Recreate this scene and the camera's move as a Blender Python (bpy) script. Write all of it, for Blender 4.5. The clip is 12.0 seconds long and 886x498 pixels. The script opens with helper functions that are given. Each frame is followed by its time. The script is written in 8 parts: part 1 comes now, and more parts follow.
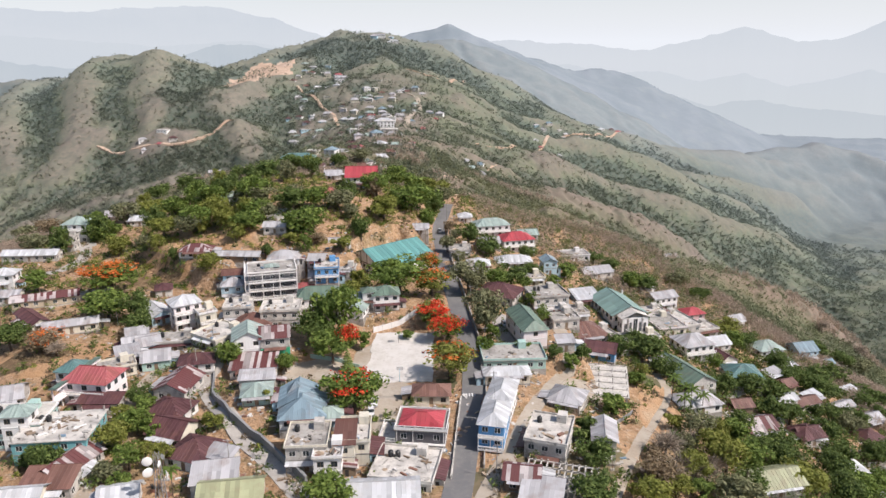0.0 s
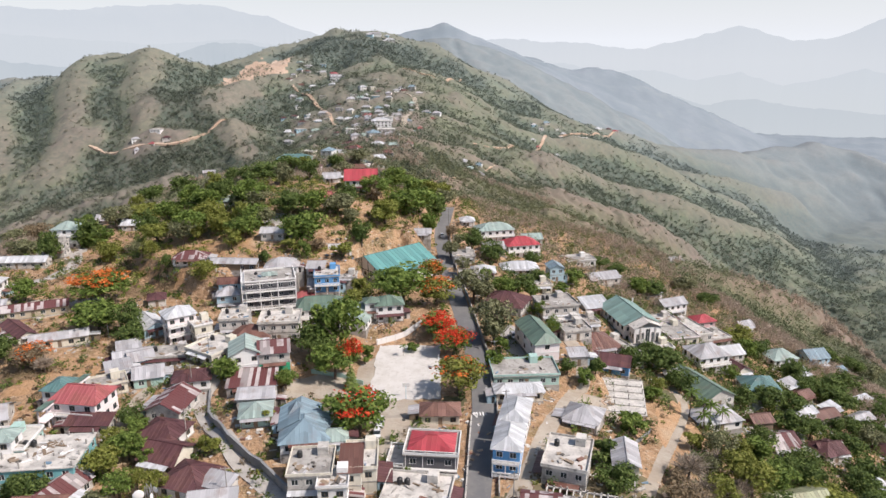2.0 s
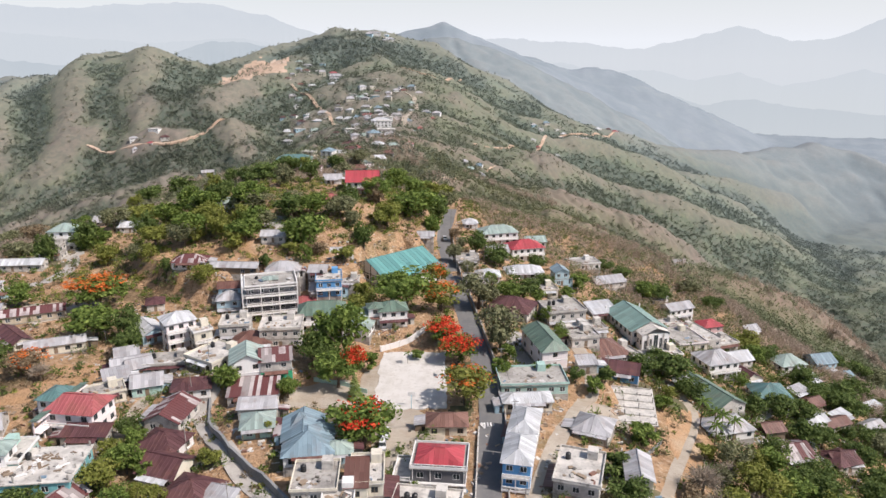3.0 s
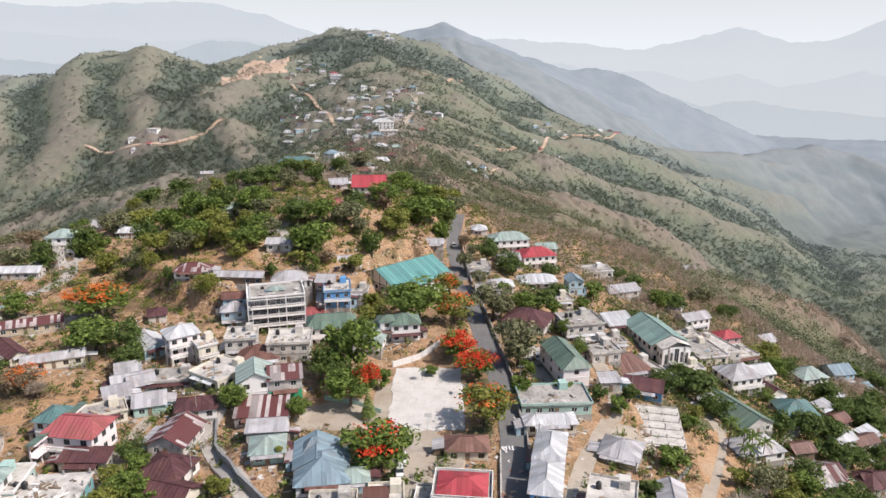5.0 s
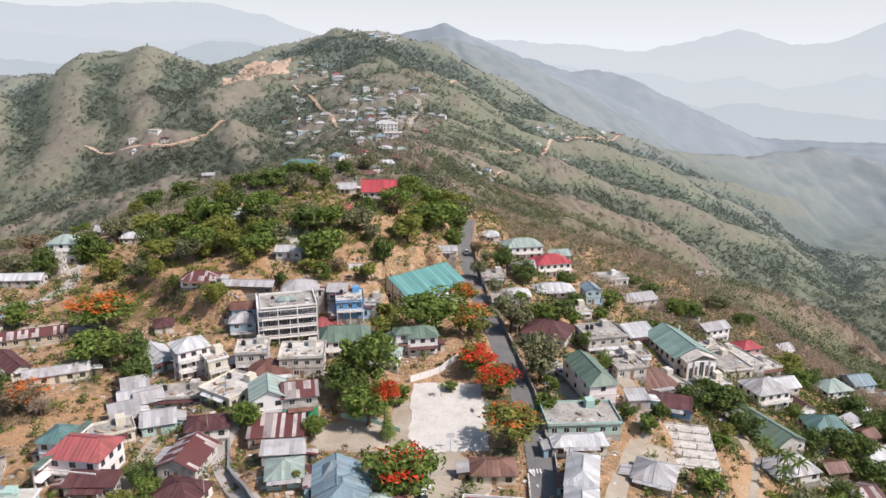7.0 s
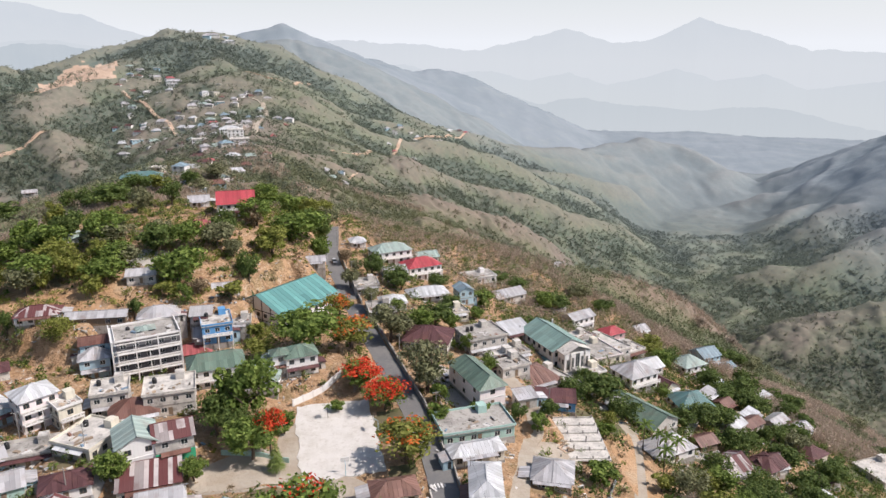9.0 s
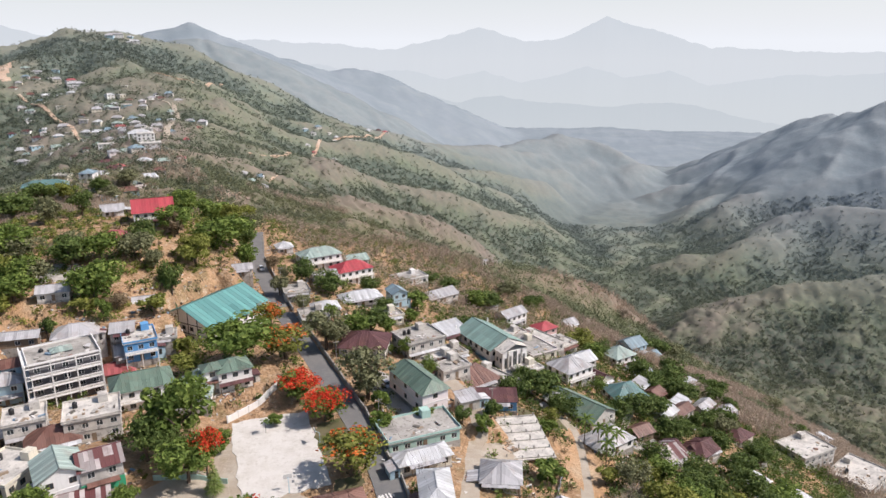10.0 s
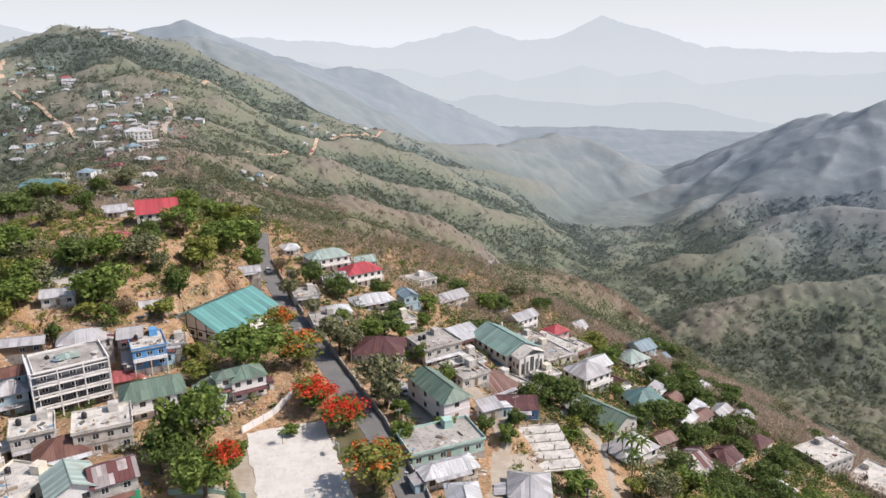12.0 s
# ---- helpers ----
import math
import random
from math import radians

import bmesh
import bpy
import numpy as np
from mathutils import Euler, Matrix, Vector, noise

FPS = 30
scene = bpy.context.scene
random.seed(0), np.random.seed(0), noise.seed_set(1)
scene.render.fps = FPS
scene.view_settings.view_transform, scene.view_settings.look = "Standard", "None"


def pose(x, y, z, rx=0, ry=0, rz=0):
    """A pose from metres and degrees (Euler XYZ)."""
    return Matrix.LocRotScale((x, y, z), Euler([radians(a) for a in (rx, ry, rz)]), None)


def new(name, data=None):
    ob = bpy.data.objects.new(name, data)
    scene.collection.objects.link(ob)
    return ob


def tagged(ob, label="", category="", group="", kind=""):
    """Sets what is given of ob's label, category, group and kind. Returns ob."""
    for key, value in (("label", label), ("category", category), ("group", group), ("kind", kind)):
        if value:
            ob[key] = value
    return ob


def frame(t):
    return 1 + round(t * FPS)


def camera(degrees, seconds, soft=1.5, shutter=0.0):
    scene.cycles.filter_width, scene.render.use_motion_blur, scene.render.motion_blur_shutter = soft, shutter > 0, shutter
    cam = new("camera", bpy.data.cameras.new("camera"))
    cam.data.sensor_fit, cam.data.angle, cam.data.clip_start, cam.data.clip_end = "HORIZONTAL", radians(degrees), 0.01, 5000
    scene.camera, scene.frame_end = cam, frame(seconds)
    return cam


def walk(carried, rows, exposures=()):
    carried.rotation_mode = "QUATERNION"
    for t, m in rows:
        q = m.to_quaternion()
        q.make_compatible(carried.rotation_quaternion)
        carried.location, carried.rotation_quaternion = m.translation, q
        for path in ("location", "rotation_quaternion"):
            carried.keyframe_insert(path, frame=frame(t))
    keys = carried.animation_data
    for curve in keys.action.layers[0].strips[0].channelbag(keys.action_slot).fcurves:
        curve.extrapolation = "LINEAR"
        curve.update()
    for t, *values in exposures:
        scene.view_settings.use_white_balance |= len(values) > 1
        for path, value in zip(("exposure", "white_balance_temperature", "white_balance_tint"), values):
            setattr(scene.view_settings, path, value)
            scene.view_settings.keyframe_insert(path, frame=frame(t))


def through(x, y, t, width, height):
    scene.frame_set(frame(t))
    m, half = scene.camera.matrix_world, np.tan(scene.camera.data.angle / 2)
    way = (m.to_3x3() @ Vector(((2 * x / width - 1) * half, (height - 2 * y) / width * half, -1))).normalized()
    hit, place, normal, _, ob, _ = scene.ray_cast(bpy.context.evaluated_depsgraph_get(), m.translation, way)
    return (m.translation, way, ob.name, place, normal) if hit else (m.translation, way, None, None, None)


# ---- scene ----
cam = camera(64.49, 12.0)
# seconds, eye x y z, heading, pitch, roll
PATH = [
    (0, -0.56, 0.68, 84.58, 0.09, -16.49, -0.12),
    (0.5, -1.41, 3.30, 84.59, 0.24, -16.51, -0.08),
    (1, -2.28, 5.89, 84.63, 0.34, -16.55, -0.08),
    (1.5, -3.20, 8.44, 84.70, 0.45, -16.58, -0.09),
    (2, -4.19, 10.95, 84.81, 0.55, -16.60, -0.04),
    (2.5, -5.24, 13.43, 84.94, 0.64, -16.63, 0.03),
    (3, -6.33, 15.88, 85.07, 0.71, -16.65, 0.12),
    (5, -11.41, 25.34, 85.67, 0.91, -16.65, 0.35),
    (5.5, -12.84, 27.54, 85.75, 0.94, -16.60, 0.41),
    (6, -14.28, 29.70, 85.81, 0.98, -16.59, 0.47),
    (6.5, -15.72, 31.79, 85.86, 1.00, -16.59, 0.53),
    (8.5, -21.61, 39.19, 86.35, 1.52, -16.51, 0.54),
    (8.6, -21.90, 39.61, 86.37, 2.75, -16.51, 0.46),
    (8.7, -22.18, 40.02, 86.39, 5.46, -16.50, 0.39),
    (8.8, -22.47, 40.43, 86.40, 8.07, -16.50, 0.31),
    (8.9, -22.76, 40.85, 86.42, 10.77, -16.50, 0.23),
    (9, -23.05, 41.26, 86.44, 13.47, -16.50, 0.16),
    (9.1, -23.34, 41.68, 86.45, 16.03, -16.51, 0.10),
    (9.2, -23.64, 42.10, 86.46, 18.02, -16.52, 0.05),
    (9.3, -23.93, 42.52, 86.47, 19.18, -16.53, 0.00),
    (9.4, -24.22, 42.94, 86.48, 19.79, -16.55, -0.05),
    (9.5, -24.52, 43.36, 86.49, 20.00, -16.56, -0.10),
    (10, -25.92, 45.42, 86.52, 20.12, -16.57, -0.01),
    (10.5, -27.21, 47.45, 86.51, 20.25, -16.58, 0.06),
    (11, -28.39, 49.43, 86.45, 20.41, -16.60, 0.13),
    (11.5, -29.50, 51.38, 86.36, 20.54, -16.63, 0.17),
    (12, -30.56, 53.30, 86.23, 20.67, -16.68, 0.21),
]
walk(cam, [(t, pose(x, y, z, 90 + pitch, 0, -heading) @ pose(0, 0, 0, 0, 0, lean)) for t, x, y, z, heading, pitch, lean in PATH])

# ---- daylight: a hazy sun from the right of the valley, under a pale sky ----
SUN_AZ, SUN_EL = radians(114), radians(50)
world = bpy.data.worlds.new("hazy_sky")
scene.world = world
world.use_nodes = True
wn, wl = world.node_tree.nodes, world.node_tree.links
sky = wn.new("ShaderNodeTexSky")
sky.sky_type, sky.sun_disc = "NISHITA", False
sky.sun_elevation, sky.sun_rotation = SUN_EL, SUN_AZ
sky.air_density, sky.dust_density, sky.ozone_density = 1.0, 1.6, 1.0
wn["Background"].inputs["Strength"].default_value = 0.112
# the white haze layer that lies over the horizon
wc, wx, wr, wm = wn.new("ShaderNodeTexCoord"), wn.new("ShaderNodeSeparateXYZ"), wn.new("ShaderNodeMapRange"), wn.new("ShaderNodeMix")
wm.data_type = "RGBA"
wl.new(wc.outputs["Generated"], wx.inputs[0])
wl.new(wx.outputs["Z"], wr.inputs[0])
wr.inputs[1].default_value, wr.inputs[2].default_value, wr.inputs[3].default_value, wr.inputs[4].default_value = 0.0, 0.22, 0.9, 0.0
wl.new(wr.outputs[0], wm.inputs[0])
wl.new(sky.outputs["Color"], wm.inputs[6])
wm.inputs[7].default_value = (8.4, 8.65, 9.3, 1)
wl.new(wm.outputs[2], wn["Background"].inputs["Color"])
sun = new("sun", bpy.data.lights.new("sun", "SUN"))
sun.data.energy, sun.data.angle, sun.data.color = 4.85, radians(1.4), (1.0, 0.915, 0.865)
to_sun = Vector((math.sin(SUN_AZ) * math.cos(SUN_EL), math.cos(SUN_AZ) * math.cos(SUN_EL), math.sin(SUN_EL)))
sun.matrix_world = Matrix.Translation((0, 0, 300)) @ to_sun.to_track_quat("Z", "Y").to_matrix().to_4x4()
scene.view_settings.exposure = 0.0

# ---- materials ----
def nodes_of(name):
    m = bpy.data.materials.new(name)
    m.use_nodes = True
    n, l = m.node_tree.nodes, m.node_tree.links
    return m, n, l, n["Principled BSDF"]


def blend(n, l, fac, a, b, mode="MIX"):
    x = n.new("ShaderNodeMix")
    x.data_type, x.blend_type = "RGBA", mode
    for socket, v in ((x.inputs[0], fac), (x.inputs[6], a), (x.inputs[7], b)):
        if isinstance(v, bpy.types.NodeSocket):
            l.new(v, socket)
        elif isinstance(v, tuple):
            socket.default_value = (*v[:3], 1)
        else:
            socket.default_value = v
    return x.outputs[2]


def grain(n, l, size, detail=4.0, rough=0.6, stretch=None, low=0.35, high=0.65):
    """Noise in metres over the place, pushed between low and high to 0..1."""
    g = n.new("ShaderNodeNewGeometry")
    at = g.outputs["Position"]
    if stretch:
        mp = n.new("ShaderNodeMapping")
        mp.inputs["Scale"].default_value = stretch
        l.new(at, mp.inputs["Vector"])
        at = mp.outputs["Vector"]
    t = n.new("ShaderNodeTexNoise")
    t.inputs["Scale"].default_value, t.inputs["Detail"].default_value, t.inputs["Roughness"].default_value = 1.0 / size, detail, rough
    l.new(at, t.inputs["Vector"])
    r = n.new("ShaderNodeMapRange")
    r.inputs[1].default_value, r.inputs[2].default_value = low, high
    l.new(t.outputs["Fac"], r.inputs[0])
    return r.outputs[0]


def bumped(n, l, bsdf, height, strength, distance=0.05):
    b = n.new("ShaderNodeBump")
    b.inputs["Strength"].default_value, b.inputs["Distance"].default_value = strength, distance
    l.new(height, b.inputs["Height"])
    l.new(b.outputs["Normal"], bsdf.inputs["Normal"])


def scaled(n, l, value, k):
    m = n.new("ShaderNodeMath")
    m.operation = "MULTIPLY"
    l.new(value, m.inputs[0])
    m.inputs[1].default_value = k
    return m.outputs[0]


def plaster(name, colour, dirt=(0.13, 0.115, 0.10), amount=0.55, rough=0.85):
    """Painted render with rain streaks and patches."""
    m, n, l, b = nodes_of(name)
    patch = scaled(n, l, grain(n, l, 2.6, low=0.45, high=0.8), amount)
    streak = scaled(n, l, grain(n, l, 0.7, stretch=(1, 1, 0.18), low=0.5, high=0.85), amount)
    c = blend(n, l, patch, colour, tuple(v * 0.72 + 0.04 for v in colour))
    c = blend(n, l, streak, c, dirt)
    oi = n.new("ShaderNodeObjectInfo")
    c = blend(n, l, scaled(n, l, oi.outputs["Random"], 0.3), c, tuple(v * 0.82 for v in colour))
    l.new(c, b.inputs["Base Color"])
    b.inputs["Roughness"].default_value = rough
    bumped(n, l, b, grain(n, l, 0.25), 0.25, 0.02)
    return m


def sheet_metal(name, colour, rust=(0.20, 0.085, 0.05), wear=0.5, rough=0.5, second=None):
    """Painted roofing sheets, each a little different, with rust along them."""
    m, n, l, b = nodes_of(name)
    g = n.new("ShaderNodeNewGeometry")
    ramp = n.new("ShaderNodeValToRGB")
    ramp.color_ramp.elements[0].color = (*[v * 0.64 for v in colour], 1)
    ramp.color_ramp.elements[1].color = (*[min(1, v * 1.2 + 0.02) for v in colour], 1)
    if second:
        ramp.color_ramp.interpolation = "CONSTANT"
        ramp.color_ramp.elements[0].color = (*colour, 1)
        ramp.color_ramp.elements[1].position, ramp.color_ramp.elements[1].color = 0.52, (*second, 1)
        ramp.color_ramp.elements.new(0.8).color = (*[v * 0.6 for v in second], 1)
    at = n.new("ShaderNodeAttribute")
    at.attribute_name = "sheet"
    l.new(at.outputs["Fac"], ramp.inputs["Fac"])
    patch = scaled(n, l, grain(n, l, 3.0, detail=6, low=0.5, high=0.72), wear)
    fade = scaled(n, l, grain(n, l, 6.0, low=0.4, high=0.7), 0.35)
    c = blend(n, l, fade, ramp.outputs["Color"], tuple(v * 0.85 + 0.035 for v in colour))
    c = blend(n, l, patch, c, rust)
    l.new(c, b.inputs["Base Color"])
    b.inputs["Roughness"].default_value, b.inputs["Metallic"].default_value = rough, 0.0
    w = n.new("ShaderNodeTexWave")
    w.inputs["Scale"].default_value = 0.9
    l.new(g.outputs["Position"], w.inputs["Vector"])
    bumped(n, l, b, w.outputs["Fac"], 0.12, 0.03)
    return m


def concrete(name, colour, stain=(0.10, 0.09, 0.08), amount=0.6):
    m, n, l, b = nodes_of(name)
    c = blend(n, l, scaled(n, l, grain(n, l, 3.5, detail=6, low=0.42, high=0.68), amount), colour, stain)
    c = blend(n, l, scaled(n, l, grain(n, l, 0.5, low=0.4, high=0.7), 0.25), c, tuple(min(1, v * 1.25) for v in colour))
    c = blend(n, l, scaled(n, l, grain(n, l, 1.1, detail=5, low=0.56, high=0.66), amount), c, stain)
    l.new(c, b.inputs["Base Color"])
    b.inputs["Roughness"].default_value = 0.9
    bumped(n, l, b, grain(n, l, 0.3), 0.3, 0.03)
    return m


def plain(name, colour, rough=0.6, metal=0.0):
    m, n, l, b = nodes_of(name)
    c = blend(n, l, scaled(n, l, grain(n, l, 0.8), 0.3), colour, tuple(v * 0.75 for v in colour))
    l.new(c, b.inputs["Base Color"])
    b.inputs["Roughness"].default_value, b.inputs["Metallic"].default_value = rough, metal
    return m


def leaves(name, dark, mid, light, patch=None, through=0.25):
    """Foliage: each leaf clump takes its own shade."""
    m, n, l, b = nodes_of(name)
    g = n.new("ShaderNodeNewGeometry")
    ramp = n.new("ShaderNodeValToRGB")
    ramp.color_ramp.elements[0].color = (*dark, 1)
    ramp.color_ramp.elements[1].color = (*light, 1)
    ramp.color_ramp.elements.new(0.55).color = (*mid, 1)
    l.new(g.outputs["Random Per Island"], ramp.inputs["Fac"])
    c = ramp.outputs["Color"]
    if patch:
        c = blend(n, l, scaled(n, l, grain(n, l, patch[1], detail=5, low=0.42, high=0.62), patch[2]), c, patch[0])
    oi = n.new("ShaderNodeObjectInfo")
    c = blend(n, l, scaled(n, l, oi.outputs["Random"], 0.3), c, tuple(v * 1.25 for v in mid))
    l.new(c, b.inputs["Base Color"])
    b.inputs["Roughness"].default_value = 0.7
    b.inputs["Specular IOR Level"].default_value = 0.25
    t = n.new("ShaderNodeBsdfTranslucent")
    l.new(c, t.inputs["Color"])
    mx = n.new("ShaderNodeMixShader")
    mx.inputs[0].default_value = through
    l.new(b.outputs[0], mx.inputs[1])
    l.new(t.outputs[0], mx.inputs[2])
    l.new(mx.outputs[0], n["Material Output"].inputs["Surface"])
    return m


def earth(name, colours, sizes, bump=0.5):
    """Bare ground: base colour and three coats of patches."""
    m, n, l, b = nodes_of(name)
    c = colours[0]
    for col, (size, low, high, amount) in zip(colours[1:], sizes):
        c = blend(n, l, scaled(n, l, grain(n, l, size, detail=6, low=low, high=high), amount), c, col)
    l.new(c, b.inputs["Base Color"])
    b.inputs["Roughness"].default_value = 0.95
    b.inputs["Specular IOR Level"].default_value = 0.1
    bumped(n, l, b, grain(n, l, 1.2, detail=6), bump, 0.4)
    return m


TOWN_EARTH = earth("town_earth", [(0.50, 0.325, 0.195), (0.33, 0.205, 0.120), (0.21, 0.170, 0.085), (0.58, 0.47, 0.36), (0.16, 0.105, 0.062)],
                   [(3, 0.42, 0.6, 0.8), (7, 0.52, 0.64, 0.6), (1.6, 0.55, 0.68, 0.75), (0.9, 0.56, 0.66, 0.7)], 1.0)
BANK_SOIL = earth("orange_bank_soil", [(0.47, 0.285, 0.155), (0.56, 0.37, 0.23), (0.30, 0.185, 0.10), (0.55, 0.44, 0.32)],
                  [(8, 0.4, 0.6, 0.7), (4, 0.5, 0.7, 0.8), (14, 0.52, 0.7, 0.6)], 0.9)
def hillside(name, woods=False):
    """Hill growth and soil: olive near the town, blue-green across the valley as painted haze; dry on crests, dark
    woods in gullies, toned to read as lit and shaded spurs.
    """
    m, n, l, b = nodes_of(name)

    def field(what):
        f = n.new("ShaderNodeAttribute")
        f.attribute_name = what
        return f.outputs["Fac"]

    def ramp(fac, stops):
        r = n.new("ShaderNodeValToRGB")
        e = r.color_ramp.elements
        e[0].position, e[0].color = stops[0][0], (*stops[0][1], 1)
        e[1].position, e[1].color = stops[-1][0], (*stops[-1][1], 1)
        for at, col in stops[1:-1]:
            e.new(at).color = (*col, 1)
        l.new(fac, r.inputs["Fac"])
        return r.outputs["Color"]

    def plus(a, k, c):
        q = n.new("ShaderNodeMath")
        q.operation, q.use_clamp = "MULTIPLY_ADD", True
        l.new(a, q.inputs[0])
        q.inputs[1].default_value = k
        l.new(c, q.inputs[2])
        return q.outputs[0]
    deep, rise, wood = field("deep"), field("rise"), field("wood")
    # haze painted in: the ramps turn paler and bluer as deep grows
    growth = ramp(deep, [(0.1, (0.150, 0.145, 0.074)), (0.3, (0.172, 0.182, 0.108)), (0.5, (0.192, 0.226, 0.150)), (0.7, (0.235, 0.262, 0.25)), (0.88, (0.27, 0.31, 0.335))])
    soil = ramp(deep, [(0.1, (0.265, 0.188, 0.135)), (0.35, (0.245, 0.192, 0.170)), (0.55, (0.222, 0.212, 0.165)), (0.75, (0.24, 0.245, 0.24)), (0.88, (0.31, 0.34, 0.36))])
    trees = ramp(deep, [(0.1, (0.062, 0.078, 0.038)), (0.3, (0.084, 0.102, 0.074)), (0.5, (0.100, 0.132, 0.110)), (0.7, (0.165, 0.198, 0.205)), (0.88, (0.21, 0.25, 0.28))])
    # crests lightened and gullies darkened beyond their growth, as light would shape the spurs
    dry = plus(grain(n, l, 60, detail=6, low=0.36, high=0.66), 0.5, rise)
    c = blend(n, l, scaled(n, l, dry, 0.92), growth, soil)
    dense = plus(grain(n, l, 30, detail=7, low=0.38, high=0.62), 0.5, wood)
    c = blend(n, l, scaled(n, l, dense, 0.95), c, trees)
    g = n.new("ShaderNodeNewGeometry")
    if woods:
        # crowns lightened in their base colour to offset the shade they cast on themselves
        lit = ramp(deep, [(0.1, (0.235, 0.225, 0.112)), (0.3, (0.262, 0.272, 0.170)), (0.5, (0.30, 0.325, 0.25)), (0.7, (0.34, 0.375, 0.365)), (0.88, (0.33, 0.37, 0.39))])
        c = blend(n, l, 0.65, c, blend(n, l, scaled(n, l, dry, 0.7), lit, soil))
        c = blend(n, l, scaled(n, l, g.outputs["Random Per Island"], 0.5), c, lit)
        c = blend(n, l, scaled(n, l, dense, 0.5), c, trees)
        t, mx = n.new("ShaderNodeBsdfTranslucent"), n.new("ShaderNodeMixShader")
        l.new(c, t.inputs["Color"])
        mx.inputs[0].default_value = 0.5
        l.new(b.outputs[0], mx.inputs[1])
        l.new(t.outputs[0], mx.inputs[2])
        l.new(mx.outputs[0], n["Material Output"].inputs["Surface"])
    else:
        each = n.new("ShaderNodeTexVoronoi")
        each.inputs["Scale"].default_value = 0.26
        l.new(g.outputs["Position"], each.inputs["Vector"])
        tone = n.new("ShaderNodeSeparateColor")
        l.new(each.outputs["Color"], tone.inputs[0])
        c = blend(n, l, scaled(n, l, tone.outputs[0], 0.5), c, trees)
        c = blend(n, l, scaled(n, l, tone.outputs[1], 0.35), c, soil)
        bumped(n, l, b, each.outputs["Distance"], -0.8, 3.2)
    l.new(c, b.inputs["Base Color"])
    b.inputs["Roughness"].default_value, b.inputs["Specular IOR Level"].default_value = 0.95, 0.05
    return m


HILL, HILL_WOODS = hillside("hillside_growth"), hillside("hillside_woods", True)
BROWN_GRASS = earth("brown_dry_grass", [(0.25, 0.17, 0.10), (0.17, 0.115, 0.07), (0.36, 0.26, 0.155), (0.13, 0.115, 0.055)],
                    [(4, 0.4, 0.6, 0.85), (1.5, 0.5, 0.68, 0.85), (7, 0.55, 0.68, 0.7)], 1.0)
PALE_DUST = earth("pale_dust", [(0.37, 0.31, 0.245), (0.45, 0.40, 0.34), (0.31, 0.245, 0.175), (0.26, 0.22, 0.14)],
                  [(6, 0.4, 0.6, 0.8), (3, 0.55, 0.75, 0.6), (8, 0.58, 0.72, 0.6)], 0.3)
COURT = concrete("court_concrete", (0.60, 0.57, 0.535), (0.43, 0.39, 0.34), 0.55)
ASPHALT = concrete("asphalt", (0.15, 0.148, 0.15), (0.22, 0.21, 0.195), 0.6)
ROAD_GREY = concrete("old_road", (0.42, 0.39, 0.36), (0.27, 0.25, 0.22), 0.6)
RED_SOIL = earth("red_soil", [(0.50, 0.36, 0.265), (0.55, 0.42, 0.33), (0.37, 0.26, 0.19), (0.60, 0.50, 0.41)],
                 [(14, 0.4, 0.6, 0.7), (7, 0.5, 0.7, 0.7), (30, 0.55, 0.7, 0.6)])
CONCRETE = concrete("weathered_concrete", (0.40, 0.375, 0.345), amount=0.7)
PALE_CONCRETE = concrete("pale_concrete", (0.60, 0.565, 0.52), (0.19, 0.175, 0.16), 0.7)
STONE = concrete("stone_wall", (0.26, 0.26, 0.26), (0.14, 0.14, 0.14), 0.6)
WOOD = plain("weathered_wood", (0.22, 0.16, 0.11), 0.85)
DARK = plain("dark_inside", (0.035, 0.033, 0.032), 0.9)
WHITE = plaster("white_paint", (0.80, 0.78, 0.76), amount=0.3)
BLACK_PLASTIC = plain("black_tank", (0.02, 0.02, 0.022), 0.45)
BARK = plain("bark", (0.13, 0.095, 0.07), 0.95)
def litter(name):
    """Odds and ends lying about: every piece its own colour."""
    m, n, l, b = nodes_of(name)
    g, ramp = n.new("ShaderNodeNewGeometry"), n.new("ShaderNodeValToRGB")
    ramp.color_ramp.interpolation = "CONSTANT"
    e = ramp.color_ramp.elements
    e[0].color, e[1].position, e[1].color = (0.30, 0.22, 0.15, 1), 0.2, (0.45, 0.43, 0.40, 1)
    for at, col in ((0.4, (0.72, 0.70, 0.68)), (0.58, (0.22, 0.09, 0.06)), (0.7, (0.08, 0.075, 0.07)), (0.82, (0.55, 0.42, 0.30)), (0.92, (0.16, 0.28, 0.40)), (0.96, (0.60, 0.60, 0.62))):
        e.new(at).color = (*col, 1)
    l.new(g.outputs["Random Per Island"], ramp.inputs["Fac"])
    c = blend(n, l, scaled(n, l, grain(n, l, 0.4), 0.5), ramp.outputs["Color"], (0.25, 0.21, 0.17))
    l.new(c, b.inputs["Base Color"])
    b.inputs["Roughness"].default_value = 0.8
    return m


LITTER = litter("yard_litter")
GLASS = plain("window_glass", (0.04, 0.05, 0.055), 0.12)

